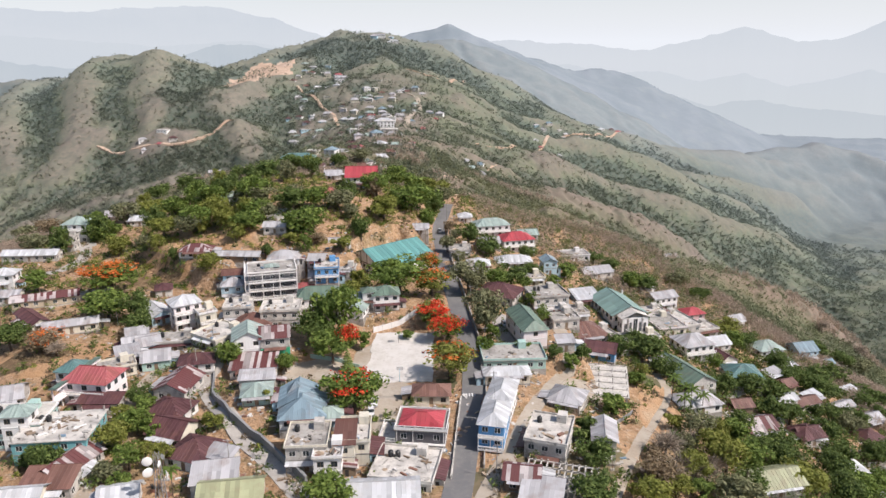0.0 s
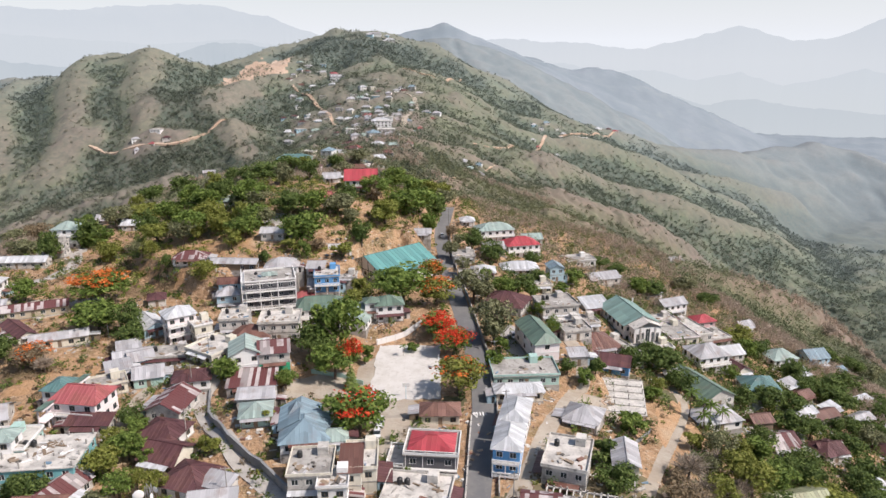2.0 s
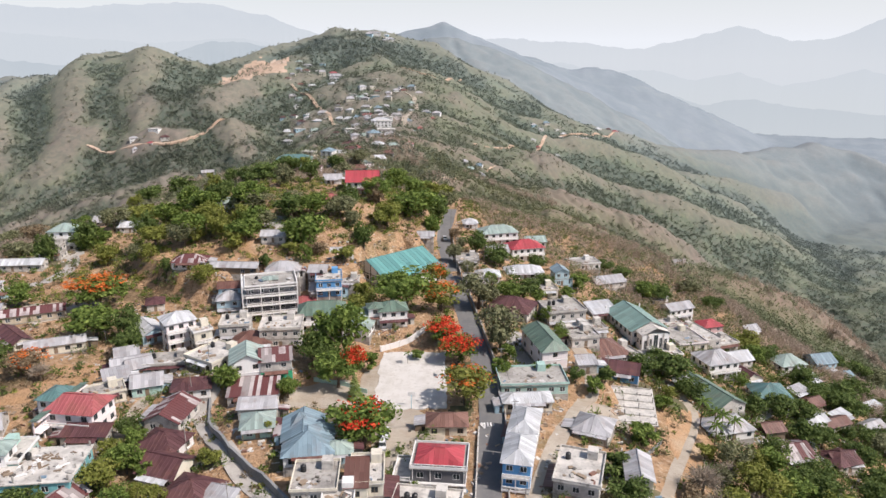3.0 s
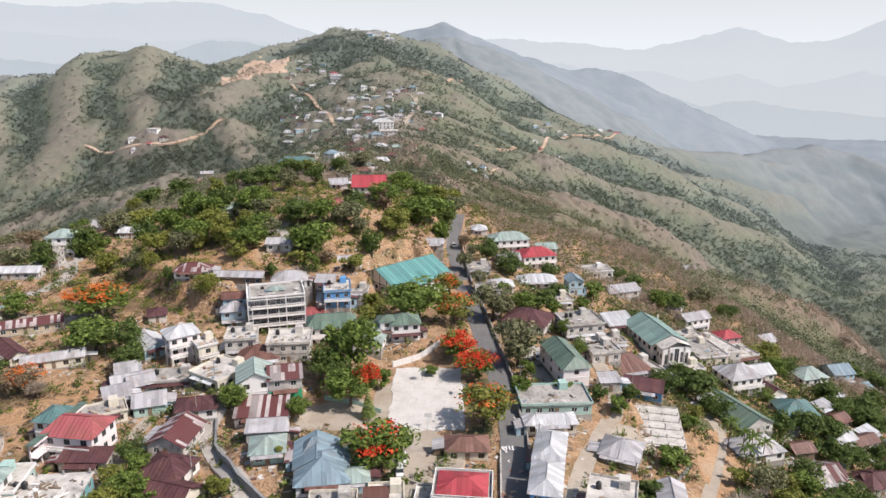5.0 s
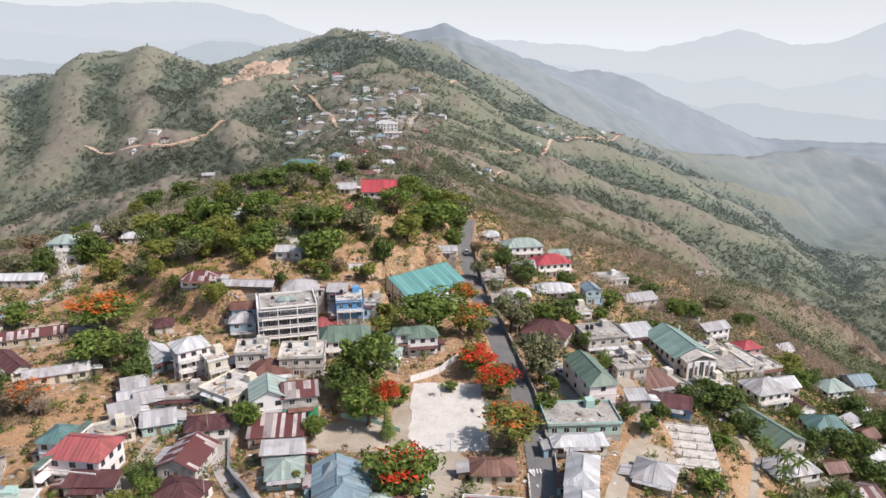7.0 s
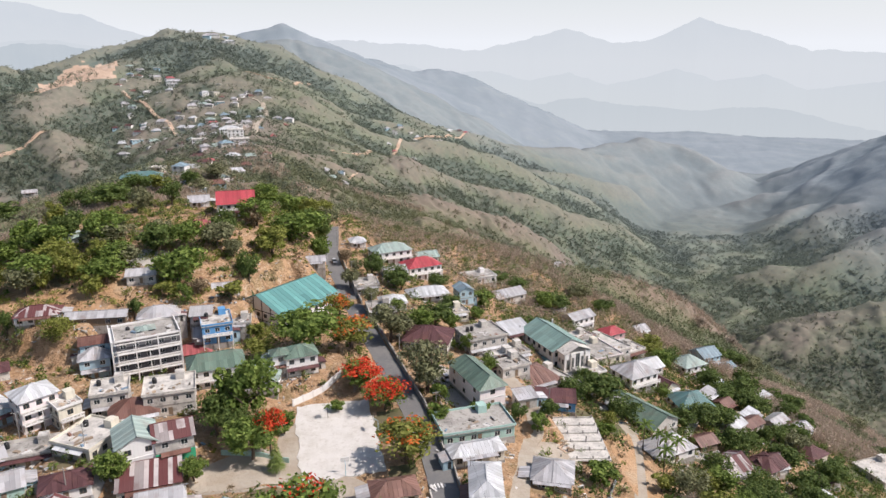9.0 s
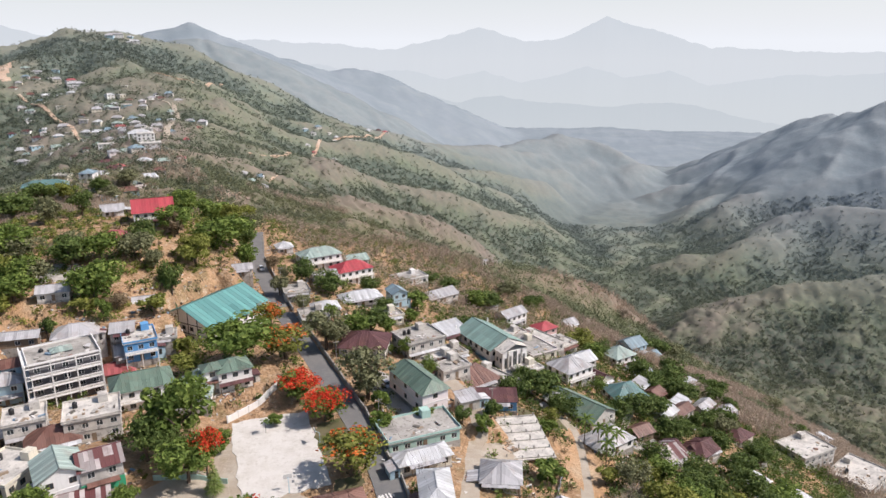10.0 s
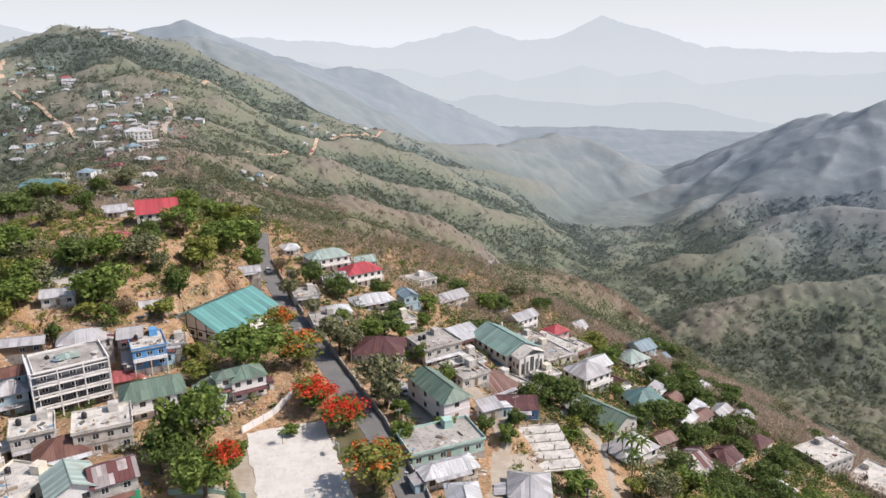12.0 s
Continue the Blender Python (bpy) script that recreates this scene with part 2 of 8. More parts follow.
WALLS = {
    "white": WHITE, "cream": plaster("cream_paint", (0.70, 0.65, 0.54)), "pink": plaster("pink_paint", (0.84, 0.755, 0.75), amount=0.2),
    "grey": plaster("grey_paint", (0.13, 0.125, 0.135), amount=0.3), "blue": plaster("blue_paint", (0.12, 0.33, 0.62)), "sky": plaster("pale_blue_paint", (0.42, 0.58, 0.66)),
    "mint": plaster("mint_paint", (0.42, 0.60, 0.54)), "bare": PALE_CONCRETE, "concrete": CONCRETE, "wood": WOOD, "green": plaster("green_paint", (0.05, 0.38, 0.20)),
    "brick": plaster("orange_brick", (0.42, 0.20, 0.12)), "tan": plaster("tan_paint", (0.50, 0.42, 0.31)), "teal": plaster("teal_paint", (0.18, 0.42, 0.44)),
    "rose": plaster("rose_paint", (0.66, 0.45, 0.43)),
}
ROOFS = {
    "maroon": sheet_metal("maroon_sheets", (0.088, 0.027, 0.03), wear=0.35, rough=0.7), "rust": sheet_metal("rusty_sheets", (0.17, 0.08, 0.06), (0.13, 0.045, 0.03), 0.85),
    "red": sheet_metal("red_sheets", (0.42, 0.05, 0.065), wear=0.2), "brightred": sheet_metal("bright_red_sheets", (0.36, 0.085, 0.09), wear=0.5),
    "green": sheet_metal("green_sheets", (0.125, 0.190, 0.145), wear=0.25), "teal": sheet_metal("teal_sheets", (0.10, 0.205, 0.20), wear=0.25), "hall": sheet_metal("hall_sheets", (0.115, 0.30, 0.285), wear=0.08),
    "pale": sheet_metal("pale_green_sheets", (0.32, 0.40, 0.365), wear=0.3), "blue": sheet_metal("grey_blue_sheets", (0.21, 0.295, 0.345), wear=0.25),
    "zinc": sheet_metal("zinc_sheets", (0.43, 0.42, 0.43), (0.24, 0.16, 0.12), 0.5, 0.45), "white": sheet_metal("white_sheets", (0.54, 0.545, 0.56), (0.34, 0.30, 0.26), 0.4),
    "striped": sheet_metal("striped_rust_sheets", (0.12, 0.036, 0.036), (0.12, 0.045, 0.04), 0.4, rough=0.65, second=(0.50, 0.45, 0.44)), "brown": sheet_metal("brown_sheets", (0.20, 0.10, 0.075), wear=0.3),
    "church": sheet_metal("sea_green_sheets", (0.20, 0.305, 0.27), wear=0.12), "olive": sheet_metal("olive_sheets", (0.33, 0.34, 0.20), wear=0.3),
}
LEAF = {
    "dark": leaves("dark_leaves", (0.050, 0.078, 0.020), (0.112, 0.158, 0.042), (0.22, 0.275, 0.08), through=0.35),
    "fresh": leaves("fresh_leaves", (0.068, 0.106, 0.022), (0.150, 0.212, 0.046), (0.28, 0.345, 0.085), through=0.35),
    "yellow": leaves("yellow_green_leaves", (0.11, 0.128, 0.026), (0.22, 0.238, 0.050), (0.36, 0.35, 0.10), through=0.35),
    "grey": leaves("dusty_leaves", (0.10, 0.108, 0.055), (0.185, 0.19, 0.095), (0.30, 0.295, 0.165)),
    "dry": leaves("dry_leaves", (0.15, 0.105, 0.06), (0.235, 0.175, 0.105), (0.33, 0.26, 0.17)),
    "red": leaves("scarlet_blossom", (0.42, 0.03, 0.012), (0.62, 0.05, 0.02), (0.75, 0.13, 0.05), through=0.15),
    "orange": leaves("orange_blossom", (0.45, 0.09, 0.02), (0.60, 0.15, 0.03), (0.66, 0.24, 0.07), through=0.15),
    "bare": leaves("bare_twigs", (0.34, 0.265, 0.20), (0.44, 0.345, 0.27), (0.54, 0.44, 0.35), through=0.45),
    "twig": leaves("grey_twigs", (0.26, 0.21, 0.16), (0.34, 0.28, 0.22), (0.42, 0.36, 0.29), through=0.1),
    "hamlet": leaves("dusty_dark_leaves", (0.09, 0.11, 0.075), (0.14, 0.16, 0.11), (0.19, 0.21, 0.14), through=0.1),
    "far": leaves("hill_leaves", (0.12, 0.14, 0.075), (0.18, 0.20, 0.11), (0.26, 0.27, 0.15), through=0.15),
}

# ---- the shape of the land ----
RIDGES = []


def ridge(slope, curve, *points):
    """A crest through points (x, y, z, half width of its flat top), with flanks that fall by slope, steeper with curve."""
    RIDGES.append((slope, curve, np.array(points, float)))


# the town's own ridge, on to the settled hill
ridge(0.29, 0.0006, (-60, -220, -60, 30), (-45, 60, -16, 50), (-40, 150, -5.5, 58), (-58, 240, -5.5, 78), (-82, 310, -5, 96), (-70, 380, -4, 72), (-85, 450, -6, 25), (-107, 538, -7, 15),
      (-61, 764, -13, 15), (-51, 1000, -12, 18), (-68, 1100, -2, 20), (-95, 1190, 40, 20), (-130, 1380, 98, 20))
# wooded hill, the saddle with the bare cut, and the top of the settled hill
ridge(0.5, 0.0, (-1500, 1700, -150, 10), (-804, 1360, 13, 5), (-654, 1294, 39, 5), (-535, 1261, 66, 6), (-479, 1241, 74, 8), (-448, 1242, 63, 5), (-412, 1254, 49, 5), (-381, 1274, 33, 5), (-352, 1334, 48, 5),
      (-307, 1366, 67, 8), (-245, 1398, 84, 8), (-188, 1406, 99, 12), (-135, 1402, 97, 15), (-92, 1395, 85, 12), (-40, 1387, 75, 8), (8, 1377, 55, 5))
# the step that carries the bare cut
ridge(0.5, 0.0, (-170, 1330, 80, 10), (-251, 1215, 52, 12), (-327, 1095, 18, 20), (-345, 990, -22, 12), (-342, 915, -52, 8))
# the spur with the hillside road, down to the river
ridge(0.5, 0.0002, (8, 1377, 55, 5), (55, 1376, 31, 5), (129, 1360, -14, 5), (192, 1352, -44, 5), (238, 1364, -66, 6), (355, 1436, -96, 8), (468, 1501, -130, 8), (690, 1632, -168, 6), (844, 1734, -173, 6),
      (932, 1755, -165, 8), (1021, 1738, -182, 6), (1075, 1671, -205, 5), (1100, 1590, -262, 4))
# the high ridge behind
ridge(0.42, 0.0001, (-60, 1520, 60, 10), (-150, 2000, 20, 8), (-104, 2376, 103, 5), (19, 2427, 139, 5), (107, 2445, 101, 5), (204, 2468, 61, 5), (324, 2505, 24, 5), (457, 2585, -16, 6), (574, 2663, -12, 8), (656, 2695, -25, 6),
      (741, 2724, -71, 5), (838, 2748, -114, 5), (1000, 2750, -168, 5))
# spurs on the far side of the valley, one behind another
ridge(0.6, 0.0, (552, 735, -268, 4), (595, 731, -249, 4), (639, 724, -236, 4), (704, 707, -223, 4), (764, 675, -212, 4), (812, 661, -201, 4))
ridge(0.6, 0.0, (701, 956, -268, 4), (737, 946, -252, 4), (798, 925, -241, 4), (866, 900, -228, 4), (927, 892, -213, 4))
ridge(0.6, 0.0, (817, 934, -239, 4), (883, 932, -216, 4), (927, 930, -199, 4), (985, 894, -184, 4), (1021, 833, -175, 4))
ridge(0.6, 0.0, (930, 1136, -254, 4), (982, 1136, -228, 4), (1022, 1119, -216, 4), (1081, 1080, -205, 4), (1149, 1041, -176, 4), (1205, 987, -142, 4))
ridge(0.6, 0.0, (925, 1206, -260, 4), (991, 1228, -240, 4), (1050, 1230, -229, 4), (1133, 1206, -215, 4), (1201, 1171, -183, 4), (1257, 1115, -147, 4), (1280, 1054, -111, 4))
ridge(0.6, 0.0, (1039, 1446, -269, 4), (1092, 1431, -252, 4), (1185, 1384, -228, 4), (1265, 1328, -204, 4), (1316, 1282, -176, 4), (1340, 1218, -136, 4), (1371, 1133, -78, 4))
ridge(0.6, 0.0, (1117, 1563, -270, 4), (1184, 1549, -247, 4), (1262, 1496, -213, 4), (1326, 1430, -192, 4), (1367, 1367, -164, 4), (1375, 1315, -124, 4), (1378, 1235, -70, 4), (1367, 1138, -35, 4))
ridge(0.6, 0.0, (1242, 1694, -283, 4), (1328, 1638, -239, 4), (1384, 1575, -196, 4), (1421, 1498, -152, 4), (1436, 1410, -105, 4), (1439, 1332, -87, 4))
# the height behind those spurs
ridge(0.45, 0.0, (1400, 500, -150, 20), (1500, 800, -70, 30), (1560, 1000, -25, 30), (1560, 1250, -75, 20))


def lattice(i, j, seed):
    h = (i.astype(np.int64) * 374761393 + j.astype(np.int64) * 668265263 + seed * 974711) & 0x7FFFFFFF
    h = ((h ^ (h >> 13)) * 1274126177) & 0x7FFFFFFF
    return ((h ^ (h >> 16)) & 0xFFFF) / 65535.0


def soft_noise(x, y, size, seed):
    """Smooth noise from -1 to 1 with blobs of that size."""
    u, v = x / size, y / size
    i, j = np.floor(u), np.floor(v)
    a, b = u - i, v - j
    a, b = a * a * (3 - 2 * a), b * b * (3 - 2 * b)
    n = lattice(i, j, seed) * (1 - a) * (1 - b) + lattice(i + 1, j, seed) * a * (1 - b) + lattice(i, j + 1, seed) * (1 - a) * b + lattice(i + 1, j + 1, seed) * a * b
    return n * 2 - 1


PADS = []


def pad(x, y, half_x, half_y, z, blend, turn=0.0):
    """A levelled piece of ground."""
    PADS.append((x, y, half_x, half_y, z, blend, turn))


pad(-13, 194, 13, 24, -6.4, 5)          # ball court
pad(-16, 230, 13, 8, -3.6, 5)           # yard above the court
pad(-42, 162, 12, 10, -3.0, 6)          # terrace of the blue roofed house
pad(-22, 282, 14, 12.2, -7.8, 5, 42)           # floor of the hall
pad(-64, 247, 11, 9, -8.0, 7)          # foot of the tall grey building
pad(28, 208, 12, 16, -6.2, 6)           # yard of the pink building
pad(-62, 196, 12, 9, -2.5, 8)           # terrace above the bend


SPURS = []


def spur(height, width, *points):
    """A rounded rib on a slope, along points (x, y)."""
    SPURS.append((height, width, np.array(points, float)))


spur(26, 42, (60, 880), (125, 921), (226, 1040), (322, 1065), (394, 1080), (473, 1095), (557, 1130), (700, 1200))
spur(26, 42, (380, 1290), (537, 1359), (621, 1400), (740, 1440), (800, 1400))
spur(24, 38, (80, 720), (138, 738), (190, 745), (250, 765), (330, 800), (420, 850), (520, 905))
spur(20, 34, (60, 440), (110, 430), (170, 440), (240, 460), (330, 500), (430, 550))
spur(22, 40, (150, 1110), (247, 1184), (330, 1215), (430, 1240), (560, 1290), (680, 1330))
spur(20, 34, (40, 600), (100, 600), (170, 610), (250, 640), (340, 690), (440, 740))
spur(24, 48, (-479, 1241), (-440, 1110), (-400, 985), (-370, 880))
spur(24, 48, (-610, 1280), (-570, 1160), (-510, 1030), (-450, 900))
spur(22, 48, (-740, 1330), (-700, 1180), (-640, 1040), (-560, 900))
spur(16, 30, (-300, 1000), (-240, 900), (-200, 790))


def town_mask(x, y):
    d = np.hypot((x + 25) / 1.1, (y - 230) / 1.3)
    return np.clip((d - 165) / 110, 0, 1)


def land(x, y):
    """Height of the ground at x, y (arrays)."""
    x, y = np.atleast_1d(np.asarray(x, float)), np.atleast_1d(np.asarray(y, float))
    wx = x + 14 * soft_noise(x, y, 130, 5) * town_mask(x, y)
    wy = y + 14 * soft_noise(x, y, 130, 9) * town_mask(x, y)
    k, total = 5.0, np.exp(np.full(x.shape, -290.0 / 5.0 + 40))
    for slope, curve, p in RIDGES:
        best = np.full(x.shape, -1e9)
        for a, b in zip(p[:-1], p[1:]):
            d = b[:2] - a[:2]
            u = np.clip(((wx - a[0]) * d[0] + (wy - a[1]) * d[1]) / (d @ d), 0, 1)
            dist = np.hypot(wx - a[0] - u * d[0], wy - a[1] - u * d[1])
            e = np.sqrt(np.maximum(dist - (a[3] + u * (b[3] - a[3])), 0) ** 2 + 64) - 8
            best = np.maximum(best, a[2] + u * (b[2] - a[2]) - slope * e - curve * e * e)
        total += np.exp(best / k + 40)
    h = k * (np.log(total) - 40)
    m = town_mask(x, y)
    for height, width, p in SPURS:
        near, tip = np.full(x.shape, 1e9), np.zeros(x.shape)
        for i, (a, b) in enumerate(zip(p[:-1], p[1:])):
            d = b - a
            u = np.clip(((wx - a[0]) * d[0] + (wy - a[1]) * d[1]) / (d @ d), 0, 1)
            dist = np.hypot(wx - a[0] - u * d[0], wy - a[1] - u * d[1])
            s = (i + u) / (len(p) - 1)
            tip = np.where(dist < near, np.clip(6 * s, 0, 1) * np.clip(5 * (1 - s), 0, 1), tip)
            near = np.minimum(near, dist)
        h = h + m * height * (tip * np.exp(-(near / width) ** 2 * 1.4) - 0.28 * np.exp(-(near / width / 2.2) ** 2))
    far = np.clip((np.hypot(x, y) - 450) / 250, 0, 1) * np.clip((2300 - np.hypot(x, y)) / 400, 0.2, 1) * np.clip((h + 285) / 50, 0, 1)
    h = h + m * (3 * soft_noise(x, y, 120, 1) + far * (7 * (0.6 - 2 * np.abs(soft_noise(0.5 * (x + 0.4 * y), y - 0.4 * x, 80, 2)))) + 2.5 * (1 - 2 * np.abs(soft_noise(x, y, 55, 8))) + 2.2 * soft_noise(x, y, 28, 3))
    h = h + 0.5 * soft_noise(x, y, 17, 4) + 0.25 * soft_noise(x, y, 6, 6)
    # the wooded knoll, with a steep bare bank behind the houses
    r = np.hypot((x + 72) / 68, (y - 338) / 93)
    k, q = np.clip((1.0 - r) / 0.09, 0, 1), np.clip((0.95 - r) / 0.6, 0, 1)
    h = h + 9 * k * k * (3 - 2 * k) + 9.5 * q * q * (3 - 2 * q)
    for px, py, ax, ay, pz, blend, turn in PADS:
        c, s = math.cos(radians(turn)), math.sin(radians(turn))
        lx, ly = (x - px) * c + (y - py) * s, -(x - px) * s + (y - py) * c
        w = np.clip(1 - np.maximum(np.abs(lx) - ax, np.abs(ly) - ay) / blend, 0, 1)
        w = w * w * (3 - 2 * w)
        h = h * (1 - w) + pz * w
    return h


def ground_z(x, y):
    return float(land(x, y)[0])

# ---- the ground: one sheet to the horizon, fine near the town ----
CX, CY = -10.0, 20.0
SCAR = (298, 1205, 58, 112)
CLEARINGS = ((-64, 700, 50, 70), (-75, 890, 75, 80), (-175, 990, 65, 60), (-130, 1030, 60, 50), (-70, 1080, 60, 45), (-195, 1150, 60, 40), (-90, 560, 50, 50), (-378, 942, 45, 22), (220, 1230, 70, 26), (345, 1415, 70, 30),
             (33, 758, 40, 30), (10, 600, 30, 60), (-100, 1365, 40, 20), (-285, 1060, 40, 40), (820, 1215, 60, 26), (700, 1030, 50, 30), (890, 1300, 25, 60))


# far ridge: bluish haze put into the base colour, with a faint haze glow
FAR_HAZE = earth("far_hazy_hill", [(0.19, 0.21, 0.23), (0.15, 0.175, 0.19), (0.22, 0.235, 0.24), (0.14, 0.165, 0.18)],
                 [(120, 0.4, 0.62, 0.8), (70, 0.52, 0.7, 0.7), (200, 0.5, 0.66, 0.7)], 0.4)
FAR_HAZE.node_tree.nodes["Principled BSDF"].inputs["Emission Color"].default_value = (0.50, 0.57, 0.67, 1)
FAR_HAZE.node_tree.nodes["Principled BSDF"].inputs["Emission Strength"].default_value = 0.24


def crest(x, y, reach=20):
    """Above 0 on spurs, below 0 in gullies, in metres."""
    return land(x, y) - (land(x + reach, y) + land(x - reach, y) + land(x, y + reach) + land(x, y - reach)) / 4


FORESTS = ((-125, 1285, 125, 80), (-215, 1285, 60, 80), (-385, 1120, 60, 110), (-350, 1010, 55, 60), (27, 1326, 28, 24), (-225, 1062, 45, 30), (-130, 1100, 30, 26), (-235, 893, 80, 50), (-340, 900, 60, 45), (-479, 1235, 40, 40), (-760, 1345, 120, 60))


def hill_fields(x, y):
    """How far out a place lies (0 at the town, 1 across the valley), which drives the painted haze; how dry it is
    (crests above 0), and how thickly wooded.
    """
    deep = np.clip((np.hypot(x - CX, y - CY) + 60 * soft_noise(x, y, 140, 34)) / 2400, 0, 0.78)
    # slopes beyond the river get extra painted haze; the valley floor gets none
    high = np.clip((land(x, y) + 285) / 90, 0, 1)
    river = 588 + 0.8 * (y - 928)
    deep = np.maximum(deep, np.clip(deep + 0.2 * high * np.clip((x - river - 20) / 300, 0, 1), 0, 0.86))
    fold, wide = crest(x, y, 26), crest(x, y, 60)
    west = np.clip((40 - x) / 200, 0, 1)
    # crests drier, gullies woodier; this contrast also stands in for light on spurs
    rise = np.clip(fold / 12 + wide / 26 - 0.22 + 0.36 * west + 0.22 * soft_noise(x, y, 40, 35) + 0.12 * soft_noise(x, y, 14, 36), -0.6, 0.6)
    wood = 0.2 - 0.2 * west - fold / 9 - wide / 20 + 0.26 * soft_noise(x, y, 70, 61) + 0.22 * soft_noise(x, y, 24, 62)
    for cx, cy, rx, ry in FORESTS:
        wood = wood + np.clip(2.2 - 2.0 * np.hypot((x - cx) / rx, (y - cy) / ry) + 0.5 * soft_noise(x, y, 18, 63), 0, 1.1)
    return deep, rise, np.clip(wood, -0.4, 1.0)


def paint_fields(me, *values):
    for what, v in zip(("deep", "rise", "wood"), values):
        me.attributes.new(what, "FLOAT", "POINT").data.foreach_set("value", np.asarray(v, np.float32))


def land_sheet():
    az = np.concatenate([np.linspace(-46, 68, 560), np.linspace(68, 314, 50)[1:-1]])
    rad = np.concatenate([[0.0], np.concatenate([np.geomspace(30, 480, 230), np.geomspace(480, 2300, 420)[1:], np.geomspace(2300, 4600, 40)[1:]])])
    A, R = np.meshgrid(np.radians(az), rad)
    X, Y = CX + R * np.sin(A), CY + R * np.cos(A)
    Z = land(X.ravel(), Y.ravel())
    xs, ys = X.ravel(), Y.ravel()
    wood = np.clip((town_mask(xs, ys) + 0.15 * soft_noise(xs, ys, 25, 31) - 0.3) / 0.4, 0, 1) * np.clip((2400 - np.hypot(xs, ys)) / 300, 0, 1)
    bare = np.clip(np.hypot((xs + SCAR[0]) / SCAR[2], (ys - SCAR[1]) / SCAR[3]) * 2 - 1.8, 0, 1)
    near = np.clip((1500 - np.hypot(xs, ys)) / 600, 0.4, 1)
    Z = Z + wood * bare * near * (2.0 * soft_noise(xs, ys, 13, 51) + 2.4 * soft_noise(xs, ys, 7.5, 52) + 1.7 * soft_noise(xs, ys, 4.5, 53))
    n, m = len(az), len(rad)
    me = bpy.data.meshes.new("ground")
    i, j = np.meshgrid(np.arange(m - 1), np.arange(n), indexing="ij")
    k = (j + 1) % n
    quads = np.stack([i * n + j, i * n + k, (i + 1) * n + k, (i + 1) * n + j], -1).reshape(-1, 4)[:, ::-1]
    me.from_pydata(np.stack([X.ravel(), Y.ravel(), Z], -1).tolist(), [], quads.tolist())
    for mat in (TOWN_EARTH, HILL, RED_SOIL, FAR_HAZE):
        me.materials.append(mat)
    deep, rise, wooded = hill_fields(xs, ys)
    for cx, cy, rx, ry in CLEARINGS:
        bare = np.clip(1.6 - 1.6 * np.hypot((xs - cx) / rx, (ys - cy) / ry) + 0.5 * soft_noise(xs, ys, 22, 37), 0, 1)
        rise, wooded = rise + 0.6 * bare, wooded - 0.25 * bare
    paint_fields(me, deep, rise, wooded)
    c = np.stack([X.ravel(), Y.ravel()], -1)[quads].mean(1)
    edge = town_mask(c[:, 0], c[:, 1]) + 0.25 * soft_noise(c[:, 0], c[:, 1], 25, 31) + 0.2 * soft_noise(c[:, 0], c[:, 1], 8, 32)
    idx = np.where(edge > 0.2, 1, 0)
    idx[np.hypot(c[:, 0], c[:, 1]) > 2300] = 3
    scar = np.hypot((c[:, 0] + SCAR[0]) / SCAR[2], (c[:, 1] - SCAR[1]) / SCAR[3]) + 0.16 * soft_noise(c[:, 0], c[:, 1], 30, 33) + 0.1 * soft_noise(c[:, 0], c[:, 1], 9, 39) < 0.95
    idx[scar] = 2
    me.polygons.foreach_set("material_index", idx)
    me.polygons.foreach_set("use_smooth", np.ones(len(quads), bool))
    me.update()
    return tagged(new("ground", me), "dry tan earth and brown hillsides falling to a valley", "ground", kind="structure")


land_sheet()


def stuff(name, verts, faces, mat, label, category):
    me = bpy.data.meshes.new(name)
    me.from_pydata(verts.tolist(), [], faces.tolist())
    me.materials.append(mat)
    me.update()
    return tagged(new(name, me), label, category, kind="stuff")


# far mountains, a glowing backdrop; haze is painted into the glow's colour
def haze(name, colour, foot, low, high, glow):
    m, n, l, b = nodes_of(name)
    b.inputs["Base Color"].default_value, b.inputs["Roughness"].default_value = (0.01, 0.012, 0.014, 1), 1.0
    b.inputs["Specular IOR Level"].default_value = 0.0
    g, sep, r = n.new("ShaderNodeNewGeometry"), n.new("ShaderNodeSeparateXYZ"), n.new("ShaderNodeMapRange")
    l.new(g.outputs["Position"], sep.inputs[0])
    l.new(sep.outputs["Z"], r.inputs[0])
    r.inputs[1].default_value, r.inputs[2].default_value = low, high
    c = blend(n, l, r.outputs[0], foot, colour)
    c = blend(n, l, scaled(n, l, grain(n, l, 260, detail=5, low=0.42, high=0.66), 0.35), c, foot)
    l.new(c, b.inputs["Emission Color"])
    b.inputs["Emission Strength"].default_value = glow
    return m


